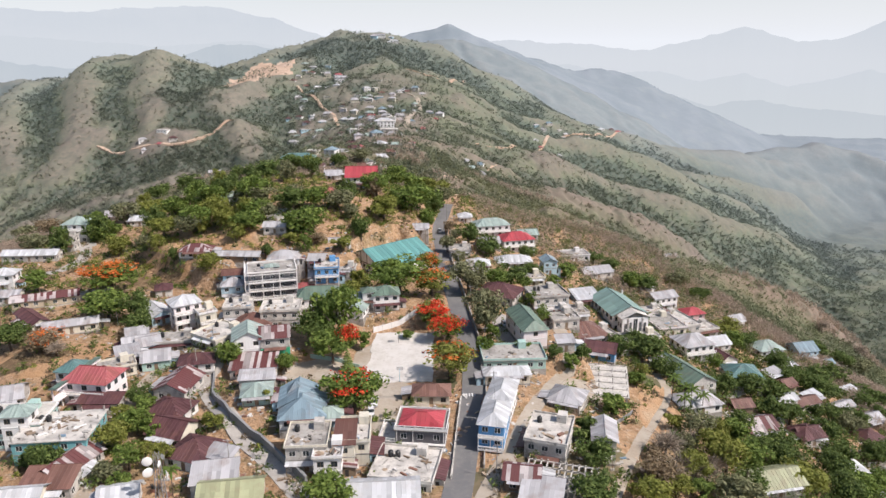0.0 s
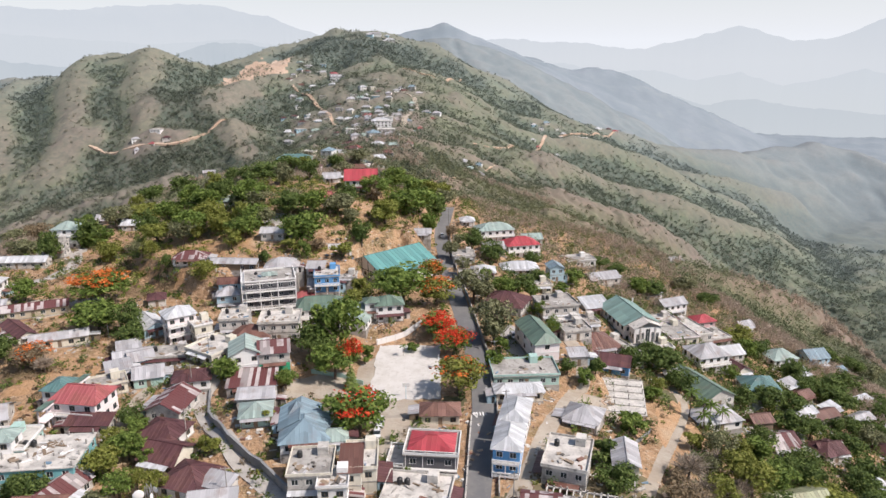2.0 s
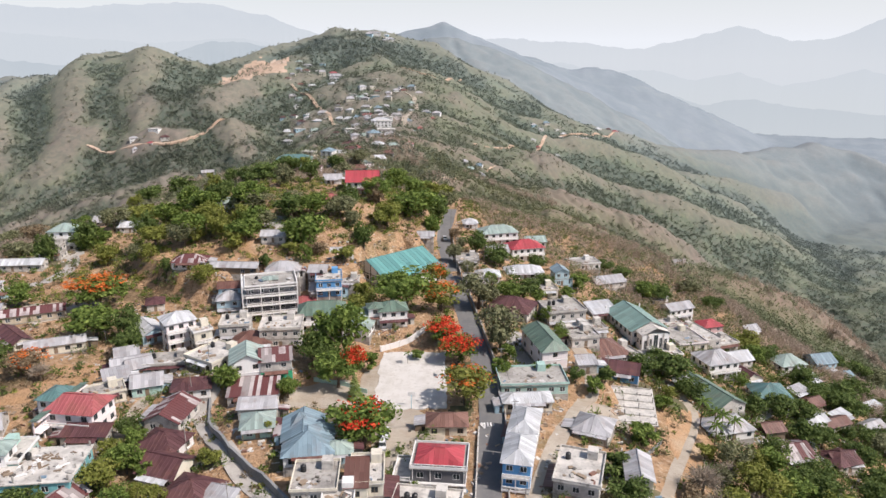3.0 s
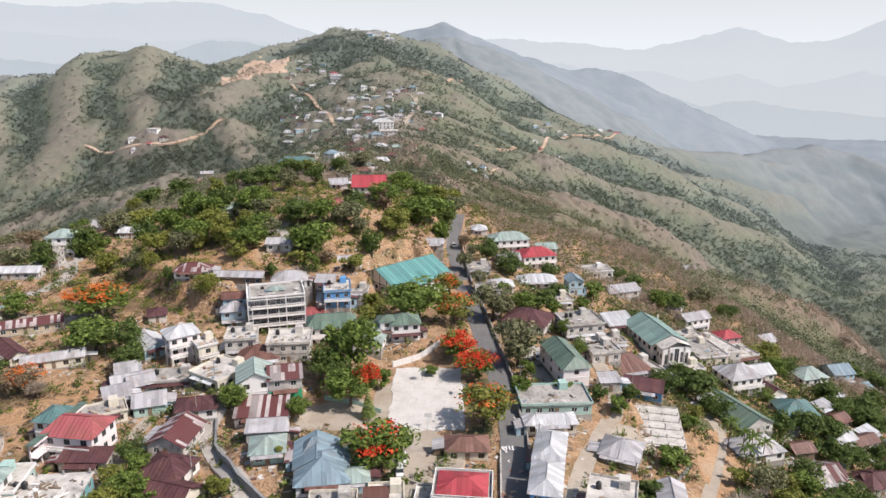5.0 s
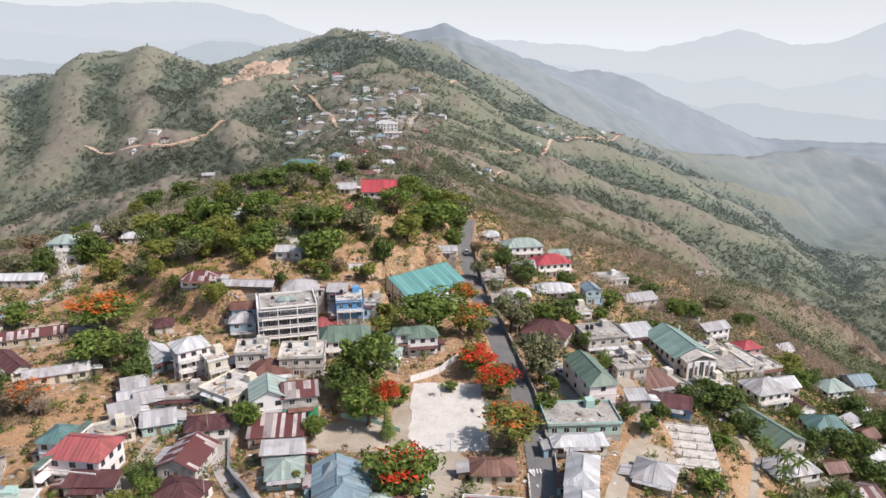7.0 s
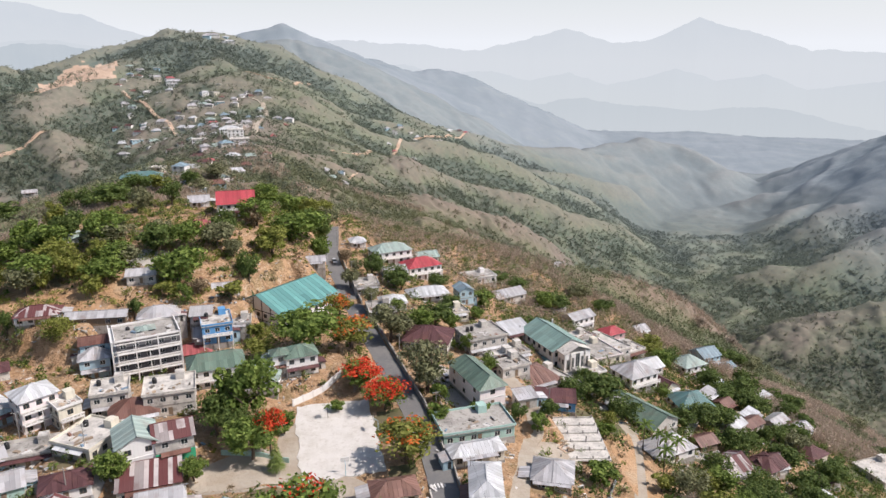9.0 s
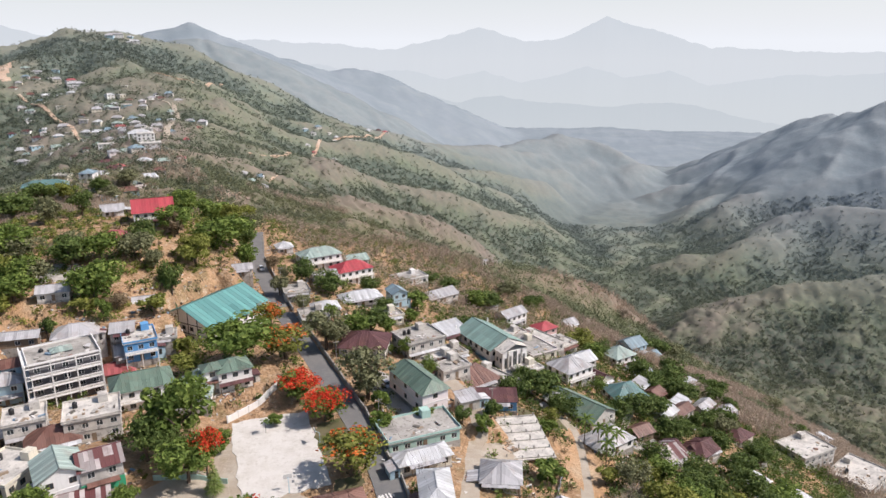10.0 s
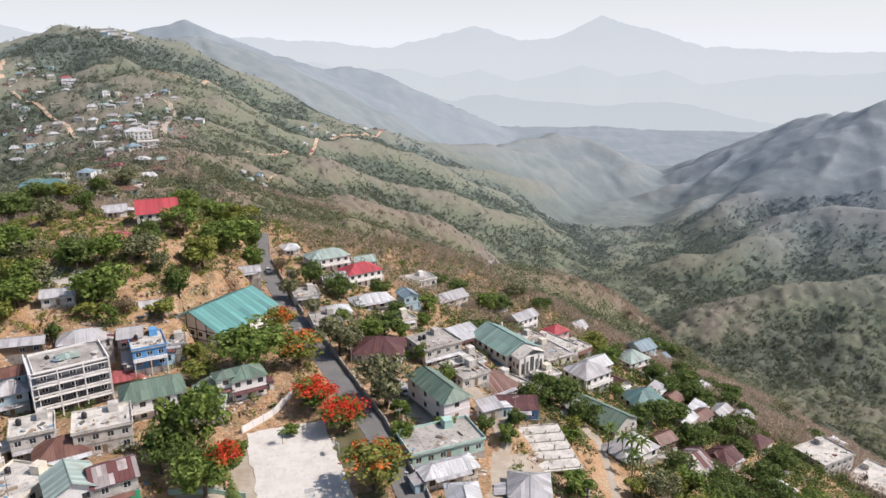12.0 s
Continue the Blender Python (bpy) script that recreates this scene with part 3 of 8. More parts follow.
def far_range(name, dist, width_az, crest, mat, label):
    """A mountain range: crest gives the height by heading in degrees."""
    az = np.arange(width_az[0], width_az[1] + 0.01, 0.12)
    h = np.interp(az, [c[0] for c in crest], [c[1] for c in crest])
    a = np.radians(az)
    h = h + dist * 0.0022 * soft_noise(az, az * 0 + dist, 2.1, 40) + dist * 0.0011 * soft_noise(az, az * 0 + dist, 0.7, 41) + dist * 0.0006 * soft_noise(az, az * 0 + dist, 0.25, 42)
    rows = []
    for k, (r, f) in enumerate(((0.0, 1.0), (0.03, 0.75), (0.07, 0.4), (0.12, 0.0))):
        rr = dist * (1 - r) + 60 * r * soft_noise(az, az * 0 + k, 1.5, 43)
        rows.append(np.stack([CX + rr * np.sin(a), CY + rr * np.cos(a), -420 + (h + 420) * f], -1))
    v = np.concatenate(rows)
    n = len(az)
    f = [(k * n + i, k * n + i + 1, (k + 1) * n + i + 1, (k + 1) * n + i) for k in range(3) for i in range(n - 1)]
    me = bpy.data.meshes.new(name)
    me.from_pydata(v.tolist(), [], f)
    me.materials.append(mat)
    for p in me.polygons:
        p.use_smooth = True
    return tagged(new(name, me), label, "mountains", kind="structure")
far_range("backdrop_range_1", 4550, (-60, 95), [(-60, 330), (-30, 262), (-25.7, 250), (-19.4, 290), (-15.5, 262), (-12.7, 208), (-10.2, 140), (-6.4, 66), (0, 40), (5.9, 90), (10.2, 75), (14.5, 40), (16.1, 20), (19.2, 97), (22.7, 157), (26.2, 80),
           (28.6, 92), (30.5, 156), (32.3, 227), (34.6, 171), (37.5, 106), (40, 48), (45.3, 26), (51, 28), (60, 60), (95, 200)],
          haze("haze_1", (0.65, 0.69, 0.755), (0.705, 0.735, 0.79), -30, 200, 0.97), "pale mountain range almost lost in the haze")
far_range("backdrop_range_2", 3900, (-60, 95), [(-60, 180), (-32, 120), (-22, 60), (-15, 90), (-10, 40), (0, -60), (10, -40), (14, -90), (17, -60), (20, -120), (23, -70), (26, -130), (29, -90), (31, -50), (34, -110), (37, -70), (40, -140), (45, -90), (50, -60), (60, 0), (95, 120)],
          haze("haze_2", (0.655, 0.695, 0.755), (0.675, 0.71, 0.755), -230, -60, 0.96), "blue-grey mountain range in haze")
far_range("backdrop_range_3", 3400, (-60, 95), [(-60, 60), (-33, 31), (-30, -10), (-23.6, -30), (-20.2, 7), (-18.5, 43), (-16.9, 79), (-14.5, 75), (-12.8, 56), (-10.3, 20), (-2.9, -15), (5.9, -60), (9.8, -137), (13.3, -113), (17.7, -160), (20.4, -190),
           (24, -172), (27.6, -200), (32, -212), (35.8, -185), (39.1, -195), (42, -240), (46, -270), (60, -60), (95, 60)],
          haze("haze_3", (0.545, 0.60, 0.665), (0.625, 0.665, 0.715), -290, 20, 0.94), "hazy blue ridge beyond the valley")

# ---- woods of the hillsides: crowns too many to count ----
rng = np.random.default_rng(7)


def tufts(x, y, width, height, leaves_each, leaf):
    """Crowns of loose leaf triangles, airy and ragged."""
    n = len(x)
    d = rng.normal(size=(n, leaves_each, 3))
    d /= np.linalg.norm(d, axis=-1, keepdims=True)
    r = rng.uniform(0.55, 1.08, (n, leaves_each, 1))
    c = d * r
    z = land(x, y)
    c = np.stack([c[..., 0] * width[:, None] + x[:, None], c[..., 1] * width[:, None] + y[:, None], (c[..., 2] * 0.5 + 0.55) * height[:, None] + z[:, None]], -1)
    size = (leaf * rng.uniform(0.6, 1.3, (n, leaves_each, 1)))
    t = rng.normal(size=(n, leaves_each, 3, 3)) * 0.62 * size[..., None]
    v = (c[:, :, None, :] + t).reshape(-1, 3)
    return v, np.arange(len(v)).reshape(-1, 3)


def scatter(count, az, rad, power=1.0):
    a = np.radians(rng.uniform(az[0], az[1], count))
    r = rad[0] + (rad[1] - rad[0]) * rng.uniform(0, 1, count) ** power
    return CX + r * np.sin(a), CY + r * np.cos(a)


def outside_town(x, y, level):
    scar = np.hypot((x + SCAR[0]) / SCAR[2], (y - SCAR[1]) / SCAR[3]) > 1.05
    for cx, cy, rx, ry in CLEARINGS:
        scar &= (np.hypot((x - cx) / rx, (y - cy) / ry) > 1) | (rng.random(len(x)) < 0.65)
    return (town_mask(x, y) + 0.2 * soft_noise(x, y, 40, 21) > level) & scar


def twigs(x, y, width, height, each):
    """Leafless shoots: thin upright slivers in a bunch."""
    n = len(x)
    a, r = rng.uniform(0, 6.28, (n, each)), np.sqrt(rng.uniform(0, 1, (n, each))) * width[:, None]
    px, py = x[:, None] + r * np.cos(a), y[:, None] + r * np.sin(a)
    h = height[:, None] * rng.uniform(0.45, 1.0, (n, each))
    z = land(x, y)[:, None]
    t, wd = rng.uniform(0, 3.14, (n, each)), rng.uniform(0.10, 0.26, (n, each))
    dx, dy = np.cos(t) * wd, np.sin(t) * wd
    lx, ly = rng.normal(0, 0.35, (n, each)), rng.normal(0, 0.35, (n, each))
    v = np.stack([np.stack([px - dx, py - dy, z + h * 0.1 + 0 * px], -1), np.stack([px + dx, py + dy, z + h * 0.1 + 0 * px], -1), np.stack([px + lx, py + ly, z + h], -1)], 2).reshape(-1, 3)
    return v, np.arange(len(v)).reshape(-1, 3)


# near flank: bare brown thicket with green trees among it
x, y = np.concatenate([scatter(21000, (-46, 66), (150, 700), 0.85), scatter(7000, (24, 66), (170, 430), 0.8)], 1)
keep = outside_town(x, y, 0.18)
x, y = x[keep], y[keep]
kind = 0.9 * np.clip(town_mask(x, y) - 0.55, -0.5, 0.4) + soft_noise(x, y, 70, 22) + 0.5 * soft_noise(x, y, 25, 23) - 0.06 * crest(x, y) - 0.9 * np.exp(-((x - 250) / 150) ** 2 - ((y - 300) / 150) ** 2)
for name, s, mat, label in (
        ("dry_thicket", kind < 0.05, "bare", "leafless brown thicket on the dry hillside"),
        ("hillside_trees", (kind >= 0.05) & (kind < 0.5), "far", "dusty green trees on the hillside"),
        ("bamboo_grove", kind >= 0.5, "grey", "grey-green bamboo on the slope")):
    if mat == "bare":
        v, f = twigs(x[s], y[s], rng.uniform(1.6, 3.2, s.sum()), rng.uniform(3.5, 7.0, s.sum()), 16)
        v2, f2 = tufts(x[s], y[s], rng.uniform(1.6, 3.0, s.sum()), rng.uniform(3.2, 6.5, s.sum()), 24, 0.5)
        f = np.concatenate([f, f2 + len(v)])
        v = np.concatenate([v, v2])
    else:
        v, f = tufts(x[s], y[s], rng.uniform(1.6, 3.2, s.sum()), rng.uniform(3, 7, s.sum()), 40, 0.6)
    stuff(name, v, f, LEAF[mat], label, "woods")
# the hills, belt after belt: thick in the gullies, thin on dry crests
for name, count, rad, size, share, label in (
        ("hill_woods", 58000, (500, 960), (1.4, 2.8), 0.5, "green and dry brown woods covering the hills, hazed in their colour"),
        ("valley_woods", 72000, (930, 1500), (1.8, 3.2), 0.45, "woods on the slopes over the valley")):
    x, y = scatter(count, (-44, 60), rad, 0.9)
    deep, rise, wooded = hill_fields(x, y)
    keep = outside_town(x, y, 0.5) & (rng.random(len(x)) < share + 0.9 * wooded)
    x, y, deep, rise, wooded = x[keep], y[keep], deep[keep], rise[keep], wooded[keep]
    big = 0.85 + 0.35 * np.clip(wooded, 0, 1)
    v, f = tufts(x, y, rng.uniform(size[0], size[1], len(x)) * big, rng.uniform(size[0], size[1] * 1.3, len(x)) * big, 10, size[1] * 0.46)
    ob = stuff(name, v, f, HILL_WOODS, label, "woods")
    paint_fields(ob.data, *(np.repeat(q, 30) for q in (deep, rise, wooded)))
# taller trees round the hillside houses
x, y = np.concatenate([scatter(1300, (-14, 2), (520, 1150), 0.9), scatter(900, (-20, 0), (640, 1300), 0.9)], 1)
v, f = tufts(x, y, rng.uniform(1.8, 3.6, len(x)), rng.uniform(4, 8, len(x)), 34, 0.85)
stuff("hamlet_trees", v, f, LEAF["hamlet"], "dark green trees among the hillside houses", "trees")

# ---- roads and yards, laid over the ground ----
def smooth_line(pts, step=1.5):
    p = [Vector((*q, 0)) for q in pts]
    p = [p[0] * 2 - p[1]] + p + [p[-1] * 2 - p[-2]]
    out = []
    for a, b, c, d in zip(p[:-3], p[1:-2], p[2:-1], p[3:]):
        n = max(2, int((c - b).length / step))
        for i in range(n):
            t = i / n
            out.append(0.5 * ((2 * b) + (c - a) * t + (2 * a - 5 * b + 4 * c - d) * t * t + (3 * b - a - 3 * c + d) * t ** 3))
    return out + [p[-2]]


def road(name, mat, width, label, *pts, lift=0.16):
    line = smooth_line(pts, 1.5 if width < 7 else 6)
    vs, cols = [], 5
    for i, q in enumerate(line):
        d = (line[min(i + 1, len(line) - 1)] - line[max(i - 1, 0)]).normalized()
        s = Vector((-d.y, d.x, 0))
        for k in range(cols):
            p = q + s * width * (k / (cols - 1) - 0.5)
            vs.append((p.x, p.y))
    a = np.array(vs)
    z = land(a[:, 0], a[:, 1]).reshape(-1, cols)
    z = (0.5 * z + 0.5 * z.mean(1, keepdims=True)).ravel() + lift
    n = len(a)
    skirt = lift + 0.9
    v = [(*p, h) for p, h in zip(vs, z)] + [(*p, h - skirt) for p, h in zip(vs, z)]
    f = []
    for i in range(len(line) - 1):
        for k in range(cols - 1):
            f.append((i * cols + k, i * cols + k + 1, (i + 1) * cols + k + 1, (i + 1) * cols + k)[::-1])
        for k in (0, cols - 1):
            f.append((i * cols + k, (i + 1) * cols + k, n + (i + 1) * cols + k, n + i * cols + k))
    me = bpy.data.meshes.new(name)
    me.from_pydata(v, [], f)
    me.materials.append(mat)
    me.update()
    return tagged(new(name, me), label, "road", kind="structure")


def yard(name, mat, x, y, rx, ry, turn, label, lift=0.1, wobble=0.16, seed=1):
    """A patch of trodden or paved ground with an uneven rim."""
    rings, n = 12, 48
    c, s = math.cos(radians(turn)), math.sin(radians(turn))
    pts = []
    for k in range(rings + 1):
        for i in range(n):
            a = 6.28318 * i / n
            w = 1 + wobble * (noise.noise((math.cos(a) * 1.7 + seed, math.sin(a) * 1.7, seed)) * 1.6)
            u, v = rx * w * k / rings * math.cos(a), ry * w * k / rings * math.sin(a)
            pts.append((x + c * u - s * v, y + s * u + c * v))
    a = np.array(pts)
    z = land(a[:, 0], a[:, 1]) + lift
    z[-n:] -= lift + 0.3
    f = [(k * n + i, (k + 1) * n + i, (k + 1) * n + (i + 1) % n, k * n + (i + 1) % n) for k in range(rings) for i in range(n)]
    me = bpy.data.meshes.new(name)
    me.from_pydata([(*p, h) for p, h in zip(pts, z)], [], f)
    me.materials.append(mat)
    me.update()
    return tagged(new(name, me), label, "yard", kind="structure")

# ---- roads ----
road("road_main", ASPHALT, 6.2, "asphalt road through the town", (1.7, 120.1), (2.9, 128.6), (5.1, 146.0), (7.2, 163.8), (8.0, 174.8), (8.2, 188.5), (7.3, 205.7), (5.8, 224.6), (3.6, 247.1), (1.3, 271.7), (-0.6, 303.9), (-2.2, 335.4), (0.7, 367.8), (2.7, 390.5))
road("road_bend", ROAD_GREY, 4.6, "grey concrete road curving past a stone wall", (-25.7, 119.8), (-31.8, 127.7), (-40.2, 138.4), (-49.5, 149.1), (-58.6, 162.5), (-64.0, 171.4), (-66.0, 178.7), (-65.1, 183.5), (-64.8, 189.7))
road("road_lane", PALE_DUST, 4.2, "pale dusty lane between the houses", (7.1, 121.0), (10.5, 130.5), (15.1, 141.2), (23.1, 162.8), (32.1, 182.7), (37.1, 190.4), (38.8, 204.3), (37.4, 216.6), (36.0, 239.9))
road("road_path", PALE_DUST, 3.4, "narrow dusty path down the bank", (33.9, 126.2), (38.9, 136.3), (46.1, 151.3), (57.4, 172.8), (68.0, 194.5), (69.1, 205.8), (67.4, 216.3))
road("road_lower", ROAD_GREY, 3.4, "narrow concrete lane among the lower houses", (96.6, 179.2), (108.7, 203.1), (115.4, 219.9), (110.7, 224.3), (94.1, 209.1), (87.8, 192.7))
road("road_left", PALE_DUST, 3.6, "narrow lane by the terraced houses", (-74.9, 123.7), (-79.6, 142.6), (-80.6, 153.5), (-82.1, 168.7), (-81.5, 180.9), (-77.3, 185.1), (-68.4, 179.7))
road("road_upper", ROAD_GREY, 5, "grey lane at the school", (-171.4, 261.1), (-164.0, 267.6), (-155.3, 273.0), (-156.6, 294.2), (-166.2, 314.0))
road("road_saddle", RED_SOIL, 5, "bare dirt road over the saddle", (8.0, 440.0), (4.0, 520.0), (-8.0, 585.0), (12.0, 640.0), (43.0, 754.0), (60.0, 790.0))
road("road_hill", RED_SOIL, 4, "dirt track along the hillside", (43.0, 903.0), (84.0, 930.0), (125.0, 1040.0), (158.0, 1114.0), (200.0, 1205.0), (260.0, 1262.0), (349.0, 1410.0), lift=1.6)
road("road_hill", RED_SOIL, 4.5, "red dirt road climbing the settled hill", (-120.0, 960.0), (-150.0, 1010.0), (-190.0, 1080.0), (-225.0, 1120.0), lift=1.6)
road("road_hill", PALE_DUST, 7, "concrete road climbing the settled hill", (-75.0, 653.0), (-66.0, 770.0), (-50.0, 850.0), (-44.0, 913.0), (-33.0, 1047.0), (-60.0, 1070.0), lift=1.6)
road("road_hill", RED_SOIL, 4, "dirt track round the wooded hill", (-470.0, 960.0), (-400.0, 935.0), (-340.0, 935.0), (-290.0, 985.0), lift=1.6)
road("road_hill", RED_SOIL, 4, "dirt track below the hilltop", (-60.0, 1180.0), (-17.0, 1185.0), (20.0, 1230.0), (40.0, 1290.0), lift=1.6)

# lanes kept clear of bushes
LANES = (((33.8, 215.6), (37.4, 206.4), (38.0, 194.6), (35.8, 188.2), (28.9, 175.9), (21.4, 163.9), (16.3, 153.1), (12.8, 143.5)),
         ((68.0, 208.2), (67.7, 197.4), (65.9, 187.7), (57.9, 172.3), (48.1, 157.0), (40.6, 144.0)))

# ---- kit for buildings ----
def part(name, bm, material, parent, label=""):
    """Links a bmesh (or a finished mesh) as one mesh under a thing or a part."""
    if isinstance(bm, bmesh.types.BMesh):
        me = bpy.data.meshes.new(name)
        bm.to_mesh(me)
        bm.free()
        me.materials.append(material)
    else:
        me = bm
    ob = new(name, me)
    ob.parent = parent
    if label:
        ob["label"] = label
    return ob


def thing(name, m, label, category, group=""):
    ob = new(name)
    ob.matrix_world = m
    ob.empty_display_size = 0.3
    return tagged(ob, label, category, group)


def slab(bm, x0, x1, y0, y1, z0, z1):
    """A box between two corners."""
    v = [bm.verts.new(p) for p in ((x0, y0, z0), (x1, y0, z0), (x1, y1, z0), (x0, y1, z0), (x0, y0, z1), (x1, y0, z1), (x1, y1, z1), (x0, y1, z1))]
    for q in ((0, 3, 2, 1), (4, 5, 6, 7), (0, 1, 5, 4), (1, 2, 6, 5), (2, 3, 7, 6), (3, 0, 4, 7)):
        bm.faces.new([v[i] for i in q])


def slabs(*boxes):
    bm = bmesh.new()
    for b in boxes:
        slab(bm, *b)
    return bm


def tube(bm, a, b, r0, r1, sides=8):
    a, b = Vector(a), Vector(b)
    q = (b - a).to_track_quat("Z", "Y")
    rings = []
    for p, r in ((a, r0), (b, r1)):
        rings.append([bm.verts.new(p + q @ Vector((r * math.cos(6.2832 * i / sides), r * math.sin(6.2832 * i / sides), 0))) for i in range(sides)])
    for i in range(sides):
        bm.faces.new((rings[0][i], rings[0][(i + 1) % sides], rings[1][(i + 1) % sides], rings[1][i]))
    bm.faces.new(rings[1])
    bm.faces.new(rings[0][::-1])


def facade(bm, p, u, n, length, z0, z1, holes, deep=0.16):
    """A wall of that length from p along u, with holes (a0, a1, h0, h1) that have reveals going inward, against n."""
    xs = sorted({0.0, length, *[v for h in holes for v in h[:2]]})
    zs = sorted({z0, z1, *[v for h in holes for v in h[2:]]})
    grid = {}

    def at(a, z, d=0.0):
        key = (round(a, 4), round(z, 4), d)
        if key not in grid:
            q = p + u * a - n * d
            grid[key] = bm.verts.new((q.x, q.y, z))
        return grid[key]
    for a0, a1 in zip(xs[:-1], xs[1:]):
        for b0, b1 in zip(zs[:-1], zs[1:]):
            ca, cb = (a0 + a1) / 2, (b0 + b1) / 2
            if any(h[0] < ca < h[1] and h[2] < cb < h[3] for h in holes):
                continue
            bm.faces.new((at(a0, b0), at(a1, b0), at(a1, b1), at(a0, b1)))
    for a0, a1, b0, b1 in holes:
        ring = [(a0, b0), (a1, b0), (a1, b1), (a0, b1)]
        for i in range(4):
            s, e = ring[i], ring[(i + 1) % 4]
            bm.faces.new((at(*e), at(*s), at(*s, deep), at(*e, deep)))


WINDOW_MESH = {}


def window_meshes(w, h, frame_mat, pane_mat):
    key = (round(w, 2), round(h, 2), frame_mat.name, pane_mat.name)
    if key not in WINDOW_MESH:
        t = 0.07
        bm = bmesh.new()
        facade(bm, Vector((-w / 2, -0.03, 0)), Vector((1, 0, 0)), Vector((0, -1, 0)), w, 0.0, h, [(t, w / 2 - t / 2, t, h - t), (w / 2 + t / 2, w - t, t, h - t)], 0.09)
        fm = bpy.data.meshes.new("window")
        bm.to_mesh(fm), bm.free()
        fm.materials.append(frame_mat)
        bm = slabs((-w / 2 + t, w / 2 - t, 0.01, 0.03, t, h - t))
        pm = bpy.data.meshes.new("pane")
        bm.to_mesh(pm), bm.free()
        pm.materials.append(pane_mat)
        WINDOW_MESH[key] = fm, pm
    return WINDOW_MESH[key]


def add_window(parent, x, y, z, turn, w, h, frame_mat):
    fm, pm = window_meshes(w, h, frame_mat, GLASS)
    wnd = part("window", fm, None, parent)
    wnd.matrix_local = pose(x, y, z, 0, 0, turn)
    part("pane", pm, None, wnd)
    return wnd


def roof_slope(a, b, c, d, sheet, parent, mat, thick=0.08):
    """One slope from the eave a-b to the top d-c: ribbed sheets side by side, as one connected part."""
    a, b, c, d = (Vector(p) for p in (a, b, c, d))
    u = (b - a).normalized()
    length = (b - a).length
    nrm = (b - a).cross(c - a).normalized()
    da, dc = (d - a).dot(u), (c - a).dot(u)
    up = d - a - u * da
    k = max(2, round(length / sheet))
    cuts = sorted({round(v, 4) for v in (0.0, length, da, dc, *[length * i / k for i in range(k + 1)])})
    cuts = [v for i, v in enumerate(cuts) if i == 0 or v - cuts[i - 1] > 0.05]
    cuts[-1] = length

    def top(s):
        if s < da - 1e-6:
            return s / da
        if s > dc + 1e-6:
            return (length - s) / (length - dc)
        return 1.0
    bm = bmesh.new()
    tone = bm.faces.layers.float.new("sheet")
    rows = []
    for n, s in enumerate(cuts):
        f = top(s)
        for ds, dh in ((-0.05, 0.0), (0.0, 0.055), (0.05, 0.0)):
            q = min(max(s + ds, 0), length)
            p = a + u * q
            o = nrm * (thick + dh)
            rows.append((n, [bm.verts.new(p + o), bm.verts.new(p + up * (f * 0.5) + o), bm.verts.new(p + up * max(f, 0.004) + o)], bm.verts.new(p), bm.verts.new(p + up * max(f, 0.004))))
    shade = [random.random() for _ in cuts]
    half = [random.random() for _ in cuts]
    for (n0, p, e0, t0), (n1, q, e1, t1) in zip(rows[:-1], rows[1:]):
        for i, v in ((0, shade[n0]), (1, 0.6 * shade[n0] + 0.4 * half[n0])):
            bm.faces.new((p[i], q[i], q[i + 1], p[i + 1]))[tone] = v
        bm.faces.new((e0, e1, q[0], p[0]))
        bm.faces.new((e1, e0, t0, t1))
    me = bpy.data.meshes.new("roof_slope")
    bm.to_mesh(me), bm.free()
    me.materials.append(mat)
    return part("roof_slope", me, None, parent)


def sheet_roof(t, w, d, z, rise, mat, over=0.55, inset=None, sheet=0.95):
    """Roof over w x d at z, ridge along the longer side; inset 0 gives a gable."""
    x, y = w / 2 + over, d / 2 + over
    along_x = w >= d
    half = y if along_x else x
    ins = half if inset is None else inset
    drop = over * rise / half
    z0, z1 = z - drop + 0.05, z + rise
    cap = bmesh.new()
    A, B, C, D = (-x, -y, z0), (x, -y, z0), (x, y, z0), (-x, y, z0)
    if along_x:
        r = max(x - ins, 0.15)
        E, F = (-r, 0, z1), (r, 0, z1)
        four = ((A, B, F, E), (C, D, E, F), (B, C, F, F), (D, A, E, E))
    else:
        r = max(y - ins, 0.15)
        E, F = (0, -r, z1), (0, r, z1)
        four = ((B, C, F, E), (D, A, E, F), (A, B, E, E), (C, D, F, F))
    tube(cap, (E[0], E[1], z1 + 0.09), (F[0], F[1], z1 + 0.09), 0.14, 0.14, 6)
    roof = part("roof", cap, mat, t)
    for q in four[:4 if ins > 0.05 else 2]:
        roof_slope(*q, sheet, roof, mat)
    return roof


def shed_roof(t, w, d, z, rise, mat, over=0.4, sheet=0.95):
    x, y = w / 2 + over, d / 2 + over
    cap = slabs((-x, x, y - 0.12, y, z + rise - 0.1, z + rise + 0.14))
    roof = part("roof", cap, mat, t)
    roof_slope((-x, -y, z + 0.05), (x, -y, z + 0.05), (x, y, z + rise), (-x, y, z + rise), sheet, roof, mat)
    return roof


